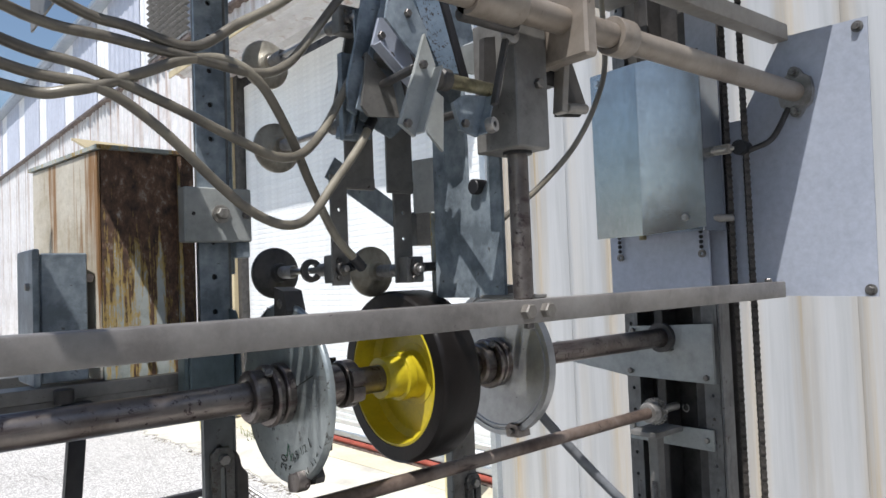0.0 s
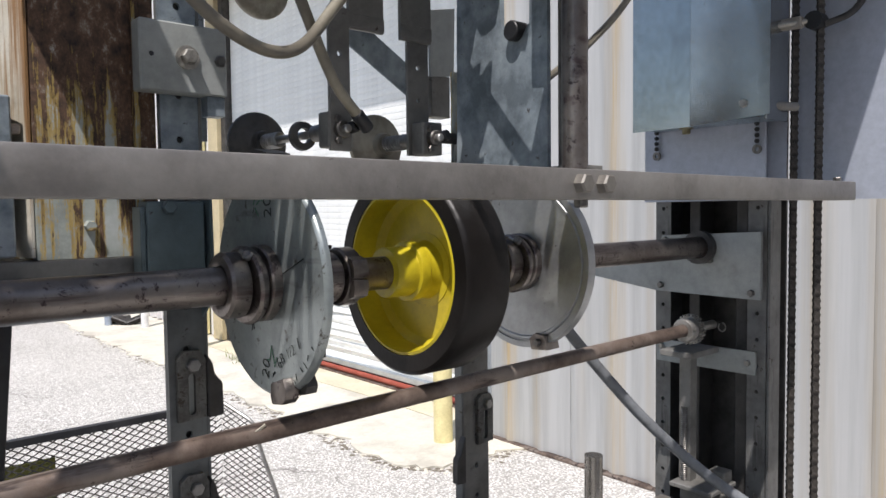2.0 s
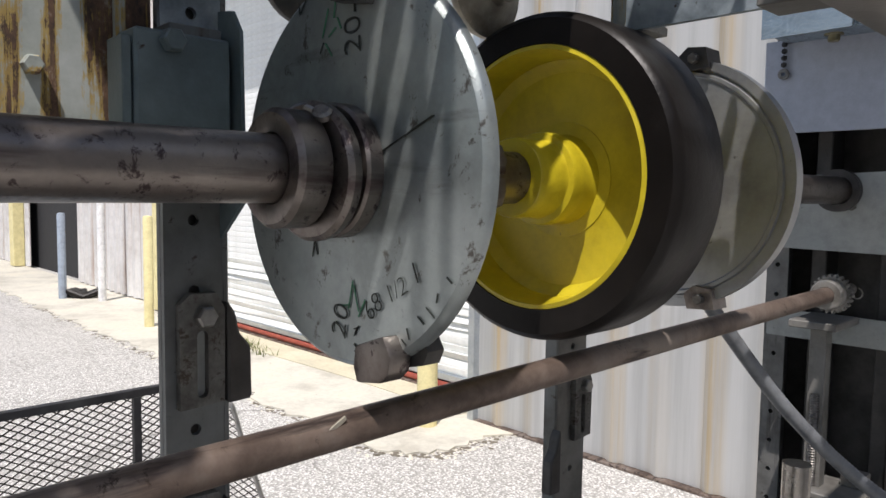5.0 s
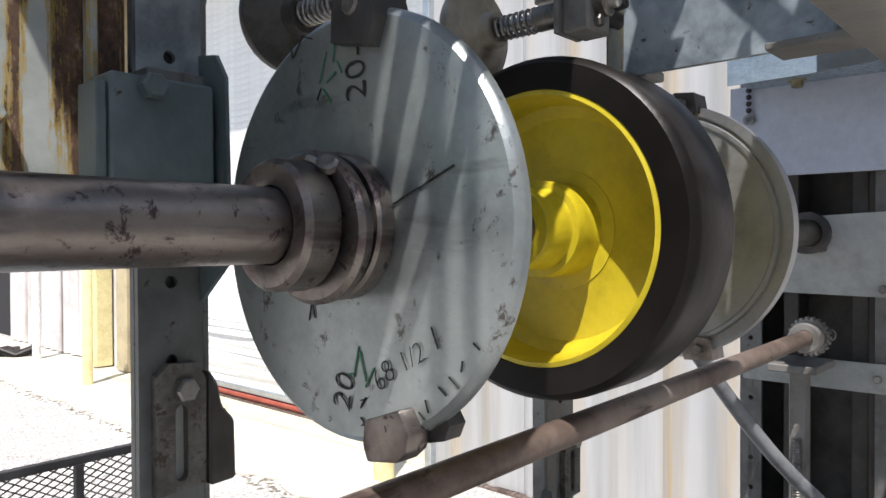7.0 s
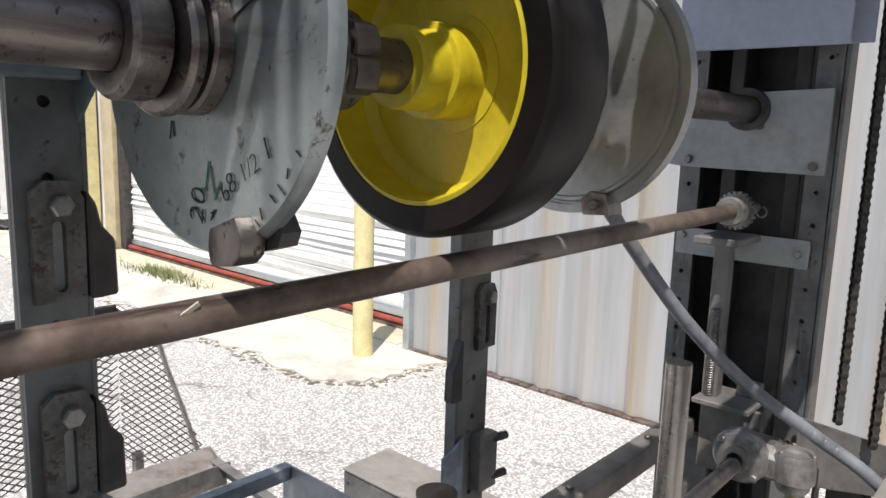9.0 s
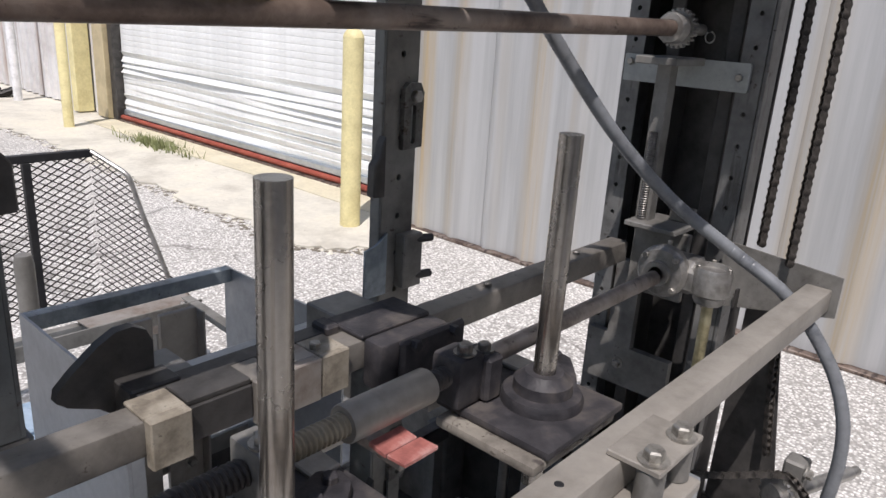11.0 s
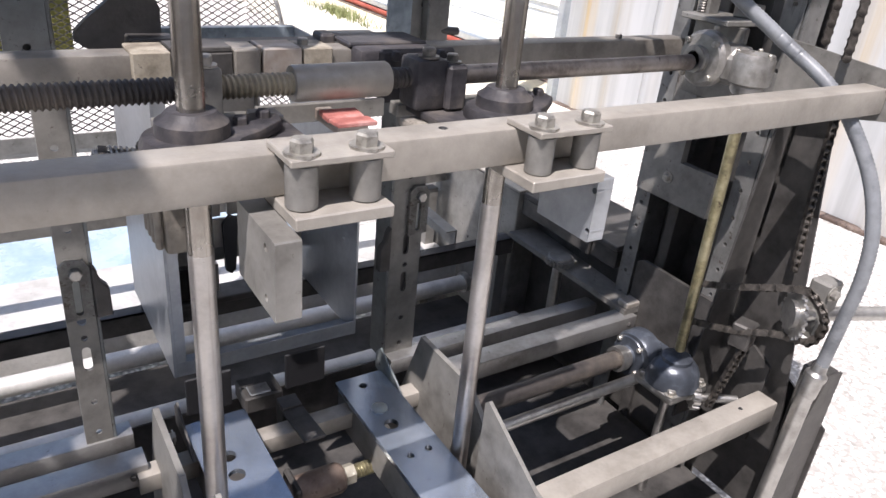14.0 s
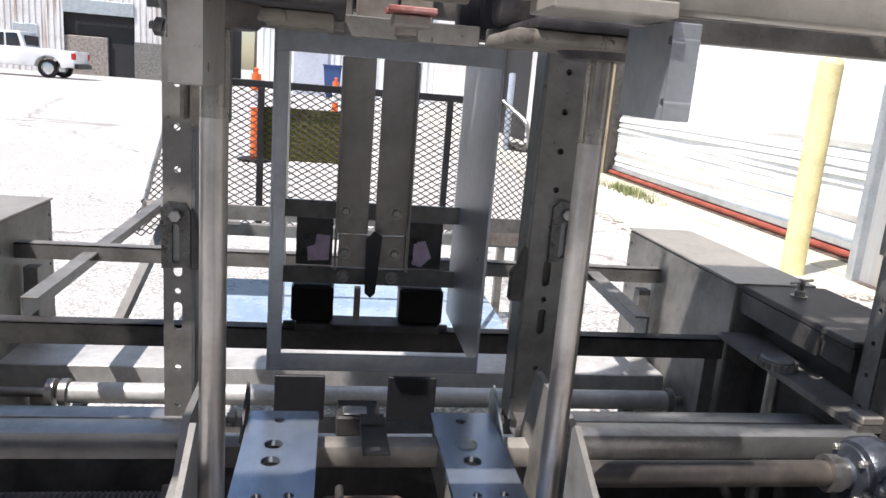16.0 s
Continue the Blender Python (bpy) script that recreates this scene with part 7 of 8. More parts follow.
        part("foot", box(x0 + 0.02, x1 - 0.02, 1.35, 1.9, 0, 0.22, 0.003), DARK, h)
        xs = x0 if x0 > 1 else x1
        for y, z in ((1.93, 0.62), (1.93, 0.56), (1.93, 0.50), (1.80, 0.45), (1.60, 0.45), (1.45, 0.50), (1.43, 0.40)):
            part("hole", lathe([(0, 0), (0.004, 0), (0.004, 0.001), (0, 0.001)], (xs, y, z), (-1 if xs > 1 else 1, 0, 0), 10), BLACK, h)
    n = thing("near_housing", (1.56, 1.2, 0.2), "grey housing with a wing bolt on its lid", "housing")
    part("body", box(1.535, 1.66, 1.085, 1.404, 0.22, 0.60, 0.003), DARK, n)
    part("lid", box(1.480, 1.66, 1.086, 1.405, 0.643, 0.655, 0.002), DARK, n)
    part("front_step", box(1.486, 1.66, 1.088, 1.163, 0.601, 0.642, 0.002), DARK, n)
    part("front_plate", plate("x", 1.484, 0.009, [(0.70, 0.44), (1.03, 0.44), (1.03, 0.650), (1.015, 0.658), (0.80, 0.655), (0.70, 0.60)]), DARK, n)
    part("lid_edge", box(1.480, 1.485, 1.164, 1.405, 0.601, 0.642, 0.001), DARK, n)
    part("post", rod((1.555, 1.335, 0.655), (1.555, 1.335, 0.690), 0.007, 14), ZINC, n)
    part("wing_bar", rod((1.525, 1.325, 0.684), (1.585, 1.345, 0.686), 0.003, 10), STEEL, n)
    bolt(n, (1.555, 1.335, 0.655), (0, 0, 1), 0.018, True, ZINC)
    part("foot", box(1.50, 1.64, 1.1, 1.29, 0, 0.22, 0.002), DARK, n)
    d = thing("deck_bar", (1.48, 1.25, 0.54), "flat grey deck bar with a toothed adjusting knob", "bar")
    part("bar", plate("z", 0.545, 0.012, [(1.446, 1.402), (1.53, 1.402), (1.504, 1.0), (1.444, 1.0)]), PAINT, d)
    part("end_block", box(1.45, 1.50, 1.0, 1.03, 0.5575, 0.570, 0.002), BEAM, d)
    part("knob", gear((1.455, 1.222, 0.558), (0, 0, 1), 0.034, 0.030, 20, 0.012), PAINT, d, "toothed adjusting knob")
    part("knob_cap", lathe([(0.028, 0), (0.028, 0.004), (0.024, 0.007), (0.006, 0.007), (0, 0.005)], (1.455, 1.222, 0.570), (0, 0, 1), 20), PAINT, d)
    part("stem", rod((1.455, 1.222, 0.30), (1.455, 1.222, 0.545), 0.012, 16), STEEL, d)
    # sheet sides by the low gearbox
    w = thing("guard_sheet", (1.54, 0.9, 0.2), "dark grey upright guard sheet behind the low gearbox", "guard sheet")
    part("sheet", plate("x", 1.535, 0.004, [(0.60, 0.262), (1.08, 0.262), (1.08, 0.600), (1.06, 0.622), (0.74, 0.60), (0.60, 0.52)]), DARK, w)
    part("post", box(1.49, 1.53, 0.612, 0.652, 0.0, 0.640, 0.002), DARK, w)
    part("skirt", plate("y", 0.606, 0.004, [(1.30, 0.03), (1.53, 0.03), (1.53, 0.64), (1.49, 0.64)]), DARK, w)


def build_chain_drive():
    c = thing("chain_sprocket", (1.43, 0.67, 0.745), "toothed steel sprocket on a short side shaft", "sprocket")
    part("sprocket", gear((1.432, 0.668, 0.742), (0.82, -0.57, 0.0), 0.041, 0.036, 20, 0.005), STEEL, c)
    part("hub", lathe([(0, 0), (0.024, 0), (0.024, 0.008), (0, 0.008)], (1.426, 0.672, 0.742), (0.82, -0.57, 0), 20), STEEL, c)
    part("shaft", rod((1.435, 0.668, 0.742), (1.62, 0.60, 0.735), 0.012, 18), STEEL, c)
    part("shaft_end", rod((1.62, 0.60, 0.735), (1.64, 0.593, 0.734), 0.009, 14), STEEL, c)
    part("bearing", box(1.462, 1.500, 0.640, 0.675, 0.70, 0.80, 0.004), PAINT, c)
    bolt(c, (1.470, 0.640, 0.785), (0, -1, 0), 0.014, True, ZINC)
    part("block", obox((1.43, 0.735, 0.665), (0.036, 0.034, 0.045), (0, 0, 15), 0.003), DARK, c)
    roller_chain([(1.404, 0.81, 0.728), (1.412, 0.765, 0.745), (1.42, 0.72, 0.765), (1.428, 0.69, 0.778), (1.436, 0.655, 0.785), (1.445, 0.625, 0.75), (1.44, 0.632, 0.71), (1.428, 0.68, 0.698), (1.415, 0.74, 0.672), (1.404, 0.82, 0.648)], "oily chain round the side sprocket", (0.82, -0.57, 0.0))
    roller_chain([(1.488, 0.735, 1.05), (1.475, 0.72, 0.90), (1.455, 0.70, 0.79)], "oily roller chain running down to the sprocket", (0.82, -0.57, 0.0))
    roller_chain([(1.425, 0.72, 0.66), (1.42, 0.735, 0.58), (1.415, 0.75, 0.50)], "oily chain dropping to the bed", (0.82, -0.57, 0.0))
    s = thing("small_sprocket", (1.40, 0.80, 0.50), "small greasy toothed sprocket beside the low gearbox", "sprocket")
    part("sprocket", gear((1.398, 0.775, 0.515), (0.8, -0.6, 0), 0.024, 0.019, 12, 0.012), STEEL, s)
    part("shaft", rod((1.39, 0.78, 0.515), (1.47, 0.73, 0.515), 0.008, 12), STEEL, s)


def build_conduit():
    c = thing("flexible_conduit", (1.3, 0.8, 0.6), "grey ribbed flexible conduit looping down the tower", "conduit")
    part("conduit", sweep([(1.02, 1.03, 1.60), (1.08, 1.02, 1.52), (1.16, 0.99, 1.42), (1.25, 0.945, 1.31), (1.33, 0.88, 1.215), (1.39, 0.80, 1.145), (1.418, 0.71, 1.085), (1.432, 0.64, 1.00),
                            (1.437, 0.605, 0.92), (1.440, 0.595, 0.84), (1.442, 0.60, 0.75), (1.445, 0.605, 0.68)], 0.0105, 14, 6, 0.0009, 0.006), CONDUIT, c)
    part("fitting", lathe([(0.009, 0), (0.015, 0), (0.015, 0.03), (0.017, 0.031), (0.017, 0.04), (0.012, 0.045), (0.010, 0.06)], (1.437, 0.608, 0.625), (0.13, -0.05, 1), 16), STEEL, c, "steel conduit fitting")
    part("lower_pipe", rod((1.437, 0.608, 0.635), (1.42, 0.612, 0.05), 0.013, 16), STEEL, c)


# ---- basket behind the machine ----
def mesh_panel(corner, u, v, nu, nv, strand=0.0022, thick=0.0016, top=()):
    """Expanded metal: diamonds of flat strands over the parallelogram corner + u, v; top: heights under which it ends, along u."""
    corner, u, v = Vector(corner), Vector(u), Vector(v)
    nrm = u.cross(v).normalized() * thick
    verts, faces = [], []
    def strip_(a, b):
        if top:
            f = ((a + b) / 2 - corner).dot(u) / u.dot(u)
            for (f0, h0), (f1, h1) in zip(top, top[1:]):
                if f0 <= f <= f1 and (a.z + b.z) / 2 > h0 + (h1 - h0) * (f - f0) / (f1 - f0):
                    return
        d = (b - a).normalized()
        s = nrm.normalized().cross(d) * strand / 2
        k = len(verts)
        verts.extend([a - s, a + s, b + s, b - s, a - s + nrm, a + s + nrm, b + s + nrm, b - s + nrm])
        faces.extend([(k, k + 1, k + 2, k + 3), (k + 7, k + 6, k + 5, k + 4), (k, k + 4, k + 5, k + 1), (k + 2, k + 6, k + 7, k + 3)])
    for j in range(nv):
        for i in range(nu):
            o = (i + (0.5 if j % 2 else 0.0))
            a = corner + u * (o / nu) + v * (j / nv)
            for du in (-0.5, 0.5):
                f = (o + du) / nu
                if 0 <= f <= 1.001:
                    strip_(a, corner + u * f + v * ((j + 1) / nv))
    me = bpy.data.meshes.new("mesh")
    me.from_pydata(verts, [], faces)
    bm = bmesh.new()
    bm.from_mesh(me)
    bpy.data.meshes.remove(me)
    return bm


def build_basket():
    b = thing("mesh_basket", (0.74, 2.8, 0), "black-framed expanded-metal guard basket on a rusty tray", "basket")
    xl, xr, y, z0, z1 = 0.17, 1.305, 2.93, 0.40, 0.957
    part("expanded_mesh", mesh_panel((xl, y + 0.012, z0), (xr - xl, 0, 0), (0, 0, z1 - z0), 27, 46, 0.0040, 0.002), MESHM, b)
    part("top_rail", box(xl, xr, y - 0.008, y + 0.018, z1 - 0.026, z1, 0.002), BLACK, b)
    for x in (0.390, 1.100):
        part("post", box(x - 0.012, x + 0.012, y - 0.010, y + 0.012, 0.40, z1 - 0.026, 0.001), BLACK, b)
    for s, xe in ((1, xr), (-1, xl)):
        part("expanded_mesh", mesh_panel((xe, y, z0), (s * 0.175, -0.26, 0.0), (0, 0, z1 - z0), 8, 46, 0.0036, 0.002, top=((-0.2, 0.955), (0.0, 0.955), (0.43, 0.868), (0.56, 0.735), (0.70, 0.628), (1.2, 0.30))), MESHM, b)
        part("edge_tube", sweep([(xe, y, z1 - 0.006)] + [(xe + s * 0.175 * u, y - 0.26 * u, h) for u, h in ((0.20, 0.918), (0.40, 0.882), (0.46, 0.845), (0.57, 0.735), (0.70, 0.628), (0.93, 0.42))], 0.0085, 10, 5), STEEL, b)
    part("front_lip", box(0.19, 1.34, 2.30, 2.305, 0.555, 0.60, 0.001), PAINT, b)
    part("shelf", plate("z", 0.54, 0.004, [(0.05, 2.62), (0.19, 2.30), (0.40, 2.30), (0.36, 2.62)]), TRAY, b)
    part("shelf", plate("z", 0.50, 0.004, [(1.08, 2.62), (1.10, 2.36), (1.36, 2.36), (1.46, 2.62)]), TRAY, b)
    part("shelf_lip", beam((1.10, 2.36, 0.525), (1.36, 2.36, 0.525), 0.004, 0.05, 0.0005), TRAY, b)
    part("shelf_lip", beam((1.36, 2.36, 0.525), (1.46, 2.62, 0.48), 0.004, 0.05, 0.0005), TRAY, b)
    part("floor_sheet", box(0.26, 1.20, 2.00, 2.56, 0.296, 0.300, 0.0005), PALEBLUE, b, "pale blue smooth floor sheet")
    part("floor_lip", box(0.24, 1.22, 1.985, 1.999, 0.272, 0.304, 0.001), DARK, b)
    for x in (0.27, 1.19):
        part("leg", box(x - 0.012, x + 0.012, 2.0, 2.024, 0, 0.2955, 0.001), PAINT, b)
    part("back_rail", box(0.10, 1.42, 2.60, 2.63, 0.44, 0.48, 0.001), PAINT, b)
    part("tie", beam((1.30, 2.34, 0.58), (1.36, 2.4, 0.52), 0.02, 0.02, 0.001), PAINT, b)
    for x in (0.2, 1.35):
        part("leg", box(x - 0.015, x + 0.015, 2.6, 2.63, 0, 0.44, 0.001), PAINT, b)
        part("leg", box(x - 0.015, x + 0.015, 2.9, 2.93, 0, 0.42, 0.001), PAINT, b)
    part("strut", beam((1.16, 2.36, 0.50), (1.02, 1.80, 0.20), 0.012, 0.012, 0.0005), STEEL, b)
    part("strut", beam((0.20, 2.30, 0.56), (0.02, 1.95, 0.05), 0.03, 0.02, 0.0005), PAINT, b)
    o = thing("olive_board", (0.54, 2.962, 0.66), "olive-green board fixed behind the mesh", "board")
    part("board", obox((0.54, 2.962, 0.762), (0.33, 0.012, 0.20), (0, 0, 0), 0.003), OLIVE, o)
    s = thing("rounded_post", (0.70, 1.80, 0.59), "grey rounded strap post on the outfeed rail", "post")
    part("post", lathe([(0.017, 0), (0.017, 0.40), (0.014, 0.418), (0, 0.424)], (0.715, 1.80, 0.588), (0, 0, 1), 18), PAINT, s)


build_guides()
build_lead_screw()
build_rear_rail()
build_gearboxes()
build_gusset()
build_bed()
build_box_frame()
build_outfeed()
build_chain_drive()
build_conduit()
build_basket()


# ---- machine: overhead arms, cups, hoses ----
def suction_cup(x, y_cup, y_arm, z, mat, ring):
    """A bell-shaped cup on a sprung stem, facing away along +y."""
    c = thing("suction_cup", (x, y_arm, z), "dusty bell suction cup on a sprung stem" if mat is CUP else "dark grimy suction cup on a sprung stem", "suction cup", group="suction cups")
    part("bell", lathe([(0.006, -0.014), (0.015, -0.014), (0.017, -0.004), (0.028, 0.003), (0.039, 0.005), (0.0435, 0.009), (0.0440, 0.014), (0.042, 0.018), (0.036, 0.015), (0.006, 0.009)], (x, y_cup, z), (0, 1, 0), 30, closed=True), mat, c)
    part("stem", rod((x, y_arm - 0.03, z), (x, y_cup - 0.008, z), 0.0052, 14), STEEL, c)
    part("spring", coil((x, y_cup - 0.012, z), (x, max(y_arm + 0.02, y_cup - 0.055), z), 0.0095, 0.0016, 7), STEEL, c)
    part("body", rod((x, y_arm - 0.022, z), (x, y_arm + 0.045, z), 0.0105, 18), DULLBOLT, c)
    if ring:
        part("ring", lathe([(0.010, 0), (0.018, 0.002), (0.019, 0.008), (0.010, 0.010)], (x, y_arm + 0.07, z), (0, 1, 0), 22, closed=True), mat, c)
    part("clamp", box(x - 0.016, x + 0.018, y_arm - 0.012, y_arm + 0.012, z - 0.021, z + 0.021, 0.002), PAINT, c)
    bolt(c, (x - 0.004, y_arm - 0.012, z + 0.012), (0, -1, 0), 0.009, False, DULLBOLT)
    bolt(c, (x - 0.004, y_arm - 0.012, z - 0.013), (0, -1, 0), 0.009, False, DULLBOLT)
    part("nipple", rod((x + 0.006, y_arm - 0.0125, z), (x + 0.012, y_arm - 0.030, z + 0.004), 0.0072, 12), BLACK, c, "black hose nipple")
    return c


def build_overhead():
    p = thing("pivot_pipe", (1.0, 0.642, 2.13), "dusty tan pivot pipe along the machine top", "pipe")
    part("pipe", rod((0.30, 0.642, 2.132), (1.512, 0.642, 2.132), 0.0195, 28), PIPEM, p)
    for x0, x1, r in ((0.885, 0.925, 0.028), (0.60, 0.685, 0.026)):
        part("collar", lathe([(0.02, 0), (r, 0), (r + 0.001, 0.002), (r + 0.001, x1 - x0 - 0.002), (r, x1 - x0), (0.02, x1 - x0)], (x0, 0.642, 2.132), (1, 0, 0), 28, closed=True), PIPEM, p)
    part("flange", plate("x", 1.498, 0.013, [(0.642 + 0.034 * math.cos(a) * (1.0 if abs(math.sin(a)) < 0.7 else 0.62), 2.132 + 0.052 * math.sin(a)) for a in [i * math.pi / 12 for i in range(24)]]), CAST, p)
    for z in (2.172, 2.092):
        bolt(p, (1.498, 0.642, z), (-1, 0, 0), 0.014, True, DULLBOLT)
    t = thing("upper_frame_tube", (1.0, 0.67, 2.25), "grey square tube along the machine top", "bar")
    part("tube", beam((0.95, 0.682, 2.262), (1.512, 0.672, 2.262), 0.034, 0.034, 0.002, 0.003), BEAM, t)
    # slide block and rod
    b = thing("slide_carrier", (0.742, 0.705, 1.75), "grey block sliding on a vertical rod above the bar", "carrier")
    part("block", box(0.706, 0.770, 0.668, 0.752, 1.955, 2.14, 0.002), PAINT, b)
    part("rod", rod((0.742, 0.706, 1.746), (0.742, 0.706, 1.956), 0.0145, 24), SHAFT, b)
    part("seal", lathe([(0.0146, 0), (0.021, 0), (0.021, 0.004), (0.0146, 0.004)], (0.742, 0.706, 1.951), (0, 0, 1), 20, closed=True), BLACK, b)
    bolt(b, (0.748, 0.668, 2.045), (0, -1, 0), 0.013, False, DULLBOLT)
    part("head", box(0.775, 0.800, 0.60, 0.70, 2.075, 2.20, 0.004), PIPEM, b)
    part("toggle", plate("y", 0.700, 0.004, [(0.828, 2.118), (0.858, 2.118), (0.896, 2.037), (0.878, 2.020), (0.823, 2.014)]), DARK, b)
    part("toggle_edge", beam((0.832, 0.690, 2.110), (0.820, 0.690, 2.016), 0.012, 0.020, 0.001), BEAM, b)
    part("toggle_stem", box(0.772, 0.83, 0.70, 0.72, 2.06, 2.09, 0.002), DARK, b)
    part("toggle_roll", rod((0.835, 0.690, 2.026), (0.880, 0.690, 2.030), 0.008, 16), BEAM, b)
    part("toggle_roll", rod((0.80, 0.695, 2.094), (0.835, 0.695, 2.094), 0.013, 16), BEAM, b)
    # slotted yoke plate
    y = thing("slotted_yoke", (0.76, 0.84, 1.746), "blue-grey slotted yoke plate standing on the bar", "plate")
    part("plate", plate("x", 0.757, 0.006, [(0.758, 1.748), (0.916, 1.748), (0.910, 2.20), (0.835, 2.20), (0.832, 1.930), (0.818, 1.908), (0.800, 1.908), (0.786, 1.925), (0.784, 1.99), (0.758, 1.98)]), PAINT_B, y)
    part("edge", box(0.763, 0.778, 0.912, 0.917, 1.748, 2.2, 0.0008), PAINT_B, y)
    strip(y, "side_strip", "x", 0.774, 0.004, 0.732, 0.756, 1.748, 2.05, PAINT, 0.05, 0.0032)
    part("slot_pin", rod((0.745, 0.806, 1.918), (0.77, 0.806, 1.918), 0.012, 14), BLACK, y)
    part("base", box(0.745, 0.785, 0.70, 0.80, 1.7465, 1.752, 0.001), PAINT, y)
    # linkage plates
    l = thing("linkage", (0.62, 0.78, 1.98), "blue-grey steel linkage plates with pins and bolts", "linkage")
    def fold(at, th, outline, m, lip=None):
        part("link", plate("y", at, th, outline), m, l)
        if lip:
            (xa, za), (xb, zb) = lip
            part("lip", beam((xa, at - 0.008, za), (xb, at - 0.008, zb), 0.016, 0.003, 0.0005), m, l)
    fold(0.860, 0.006, [(0.600, 2.235), (0.641, 2.240), (0.631, 2.200), (0.614, 2.135), (0.573, 2.020), (0.560, 2.027), (0.561, 2.066), (0.579, 2.134)], PAINT_B, ((0.636, 2.225), (0.575, 2.024)))
    fold(0.845, 0.005, [(0.585, 2.109), (0.630, 2.068), (0.640, 2.020), (0.585, 2.016), (0.574, 2.030)], PAINT)
    fold(0.874, 0.005, [(0.585, 2.18), (0.650, 2.215), (0.700, 2.10), (0.690, 2.03), (0.645, 1.995), (0.590, 2.018)], PAINT_B)
    fold(0.815, 0.005, [(0.600, 2.16), (0.622, 2.165), (0.668, 2.085), (0.655, 2.03), (0.636, 2.03)], DARK)
    fold(0.800, 0.005, [(0.577, 2.144), (0.592, 2.146), (0.625, 2.112), (0.637, 2.080), (0.627, 2.053), (0.605, 2.069), (0.564, 2.104)], SHEET, ((0.566, 2.104), (0.626, 2.054)))
    fold(0.780, 0.005, [(0.585, 2.195), (0.610, 2.190), (0.646, 2.131), (0.633, 2.086), (0.609, 2.103), (0.573, 2.137)], PAINT_B)
    fold(0.690, 0.006, [(0.567, 2.088), (0.582, 2.051), (0.579, 2.038), (0.546, 1.955), (0.523, 1.969), (0.533, 1.995), (0.549, 2.038)], PALE, ((0.581, 2.046), (0.547, 1.958)))
    fold(0.740, 0.005, [(0.618, 2.038), (0.637, 2.027), (0.633, 1.952), (0.608, 1.975), (0.603, 1.998)], PALE)
    fold(0.800, 0.006, [(0.632, 2.215), (0.684, 2.222), (0.715, 2.143), (0.735, 2.091), (0.688, 2.082), (0.658, 2.139)], SPECKLE)
    fold(0.820, 0.005, [(0.705, 2.225), (0.760, 2.215), (0.775, 2.154), (0.743, 2.138)], PAINT_B)
    fold(0.780, 0.005, [(0.709, 2.121), (0.742, 2.135), (0.747, 2.098), (0.734, 2.084), (0.719, 2.084)], PALE)
    fold(0.700, 0.006, [(0.619, 2.009), (0.639, 2.022), (0.681, 2.026), (0.661, 1.968), (0.630, 1.975)], PAINT_B, ((0.680, 2.024), (0.662, 1.970)))
    fold(0.705, 0.010, [(0.685, 2.109), (0.715, 2.117), (0.706, 2.040), (0.690, 2.000), (0.678, 2.000)], DARK)
    part("strap", beam((0.640, 0.750, 2.205), (0.689, 0.750, 2.055), 0.012, 0.007, 0.001), BLACK, l, "black flat strap")
    part("lever", beam((0.690, 0.668, 2.100), (0.662, 0.668, 2.005), 0.006, 0.011, 0.001), DARK, l)
    part("lever_eye", lathe([(0.004, 0), (0.013, 0), (0.014, 0.003), (0.013, 0.010), (0.004, 0.010)], (0.697, 0.662, 2.105), (0, 1, 0), 18, closed=True), STEEL, l)
    for x, yy, z in ((0.561, 0.690, 2.047), (0.533, 0.690, 1.970), (0.637, 0.700, 1.983), (0.578, 0.800, 2.118), (0.592, 0.800, 2.092), (0.588, 0.860, 2.066), (0.592, 0.860, 2.106), (0.610, 0.780, 2.150)):
        bolt(l, (x, yy, z), (0, -1, 0), 0.010, False, DULLBOLT)
    part("latch", lathe([(0.004, 0), (0.010, 0.001), (0.011, 0.004), (0.010, 0.012), (0.004, 0.012)], (0.658, 0.678, 1.978), (0.3, -1, 0.1), 16, closed=True), STEEL, l)
    for x, z in ((0.561, 2.047), (0.640, 2.000)):
        part("tie_pin", rod((x, 0.707, z), (x + 0.055, 0.86, z + 0.02), 0.006, 10), DARK, l)
    part("pin", rod((0.608, 0.70, 2.037), (0.700, 0.70, 2.035), 0.0095, 18), BRASS, l)
    part("pin_head", lathe([(0, 0), (0.012, 0.001), (0.0145, 0.004), (0.0145, 0.016), (0, 0.018)], (0.594, 0.70, 2.037), (1, 0, 0), 18), DARK, l)
    part("pin", rod((0.60, 0.66, 2.112), (0.70, 0.66, 2.112), 0.010, 16), DARK, l)
    # flat drop arms with cups
    for i, (xa, xb, y, z0, z1, m) in enumerate(((0.598, 0.650, 0.93, 1.922, 2.12, PAINT), (0.676, 0.727, 0.93, 1.920, 2.12, PAINT))):
        a = thing("drop_arm", ((xa + xb) / 2, y, 1.78), "flat grey drop arm with a drilled strip carrying a cup", "arm", group="cup arms")
        part("arm", box(xa, xb, y, y + 0.006, z0, z1, 0.001), m, a)
        x0, x1 = (0.566, 0.594) if i == 0 else (0.692, 0.726)
        strip(a, "drilled_strip", "y", y - 0.006 if i == 0 else y + 0.0065, 0.005, x0, x1, 1.775, 1.942 if i == 0 else 1.925, PAINT, 0.042, 0.0034)
        part("tie", box(min(x0, xa), max(x1, xb), y - 0.001, y, 1.924, 1.94, 0.0004), PAINT, a)
    t = thing("cross_beam_plate", (0.66, 0.95, 2.1), "grey formed beam plate joining the drop arms", "plate")
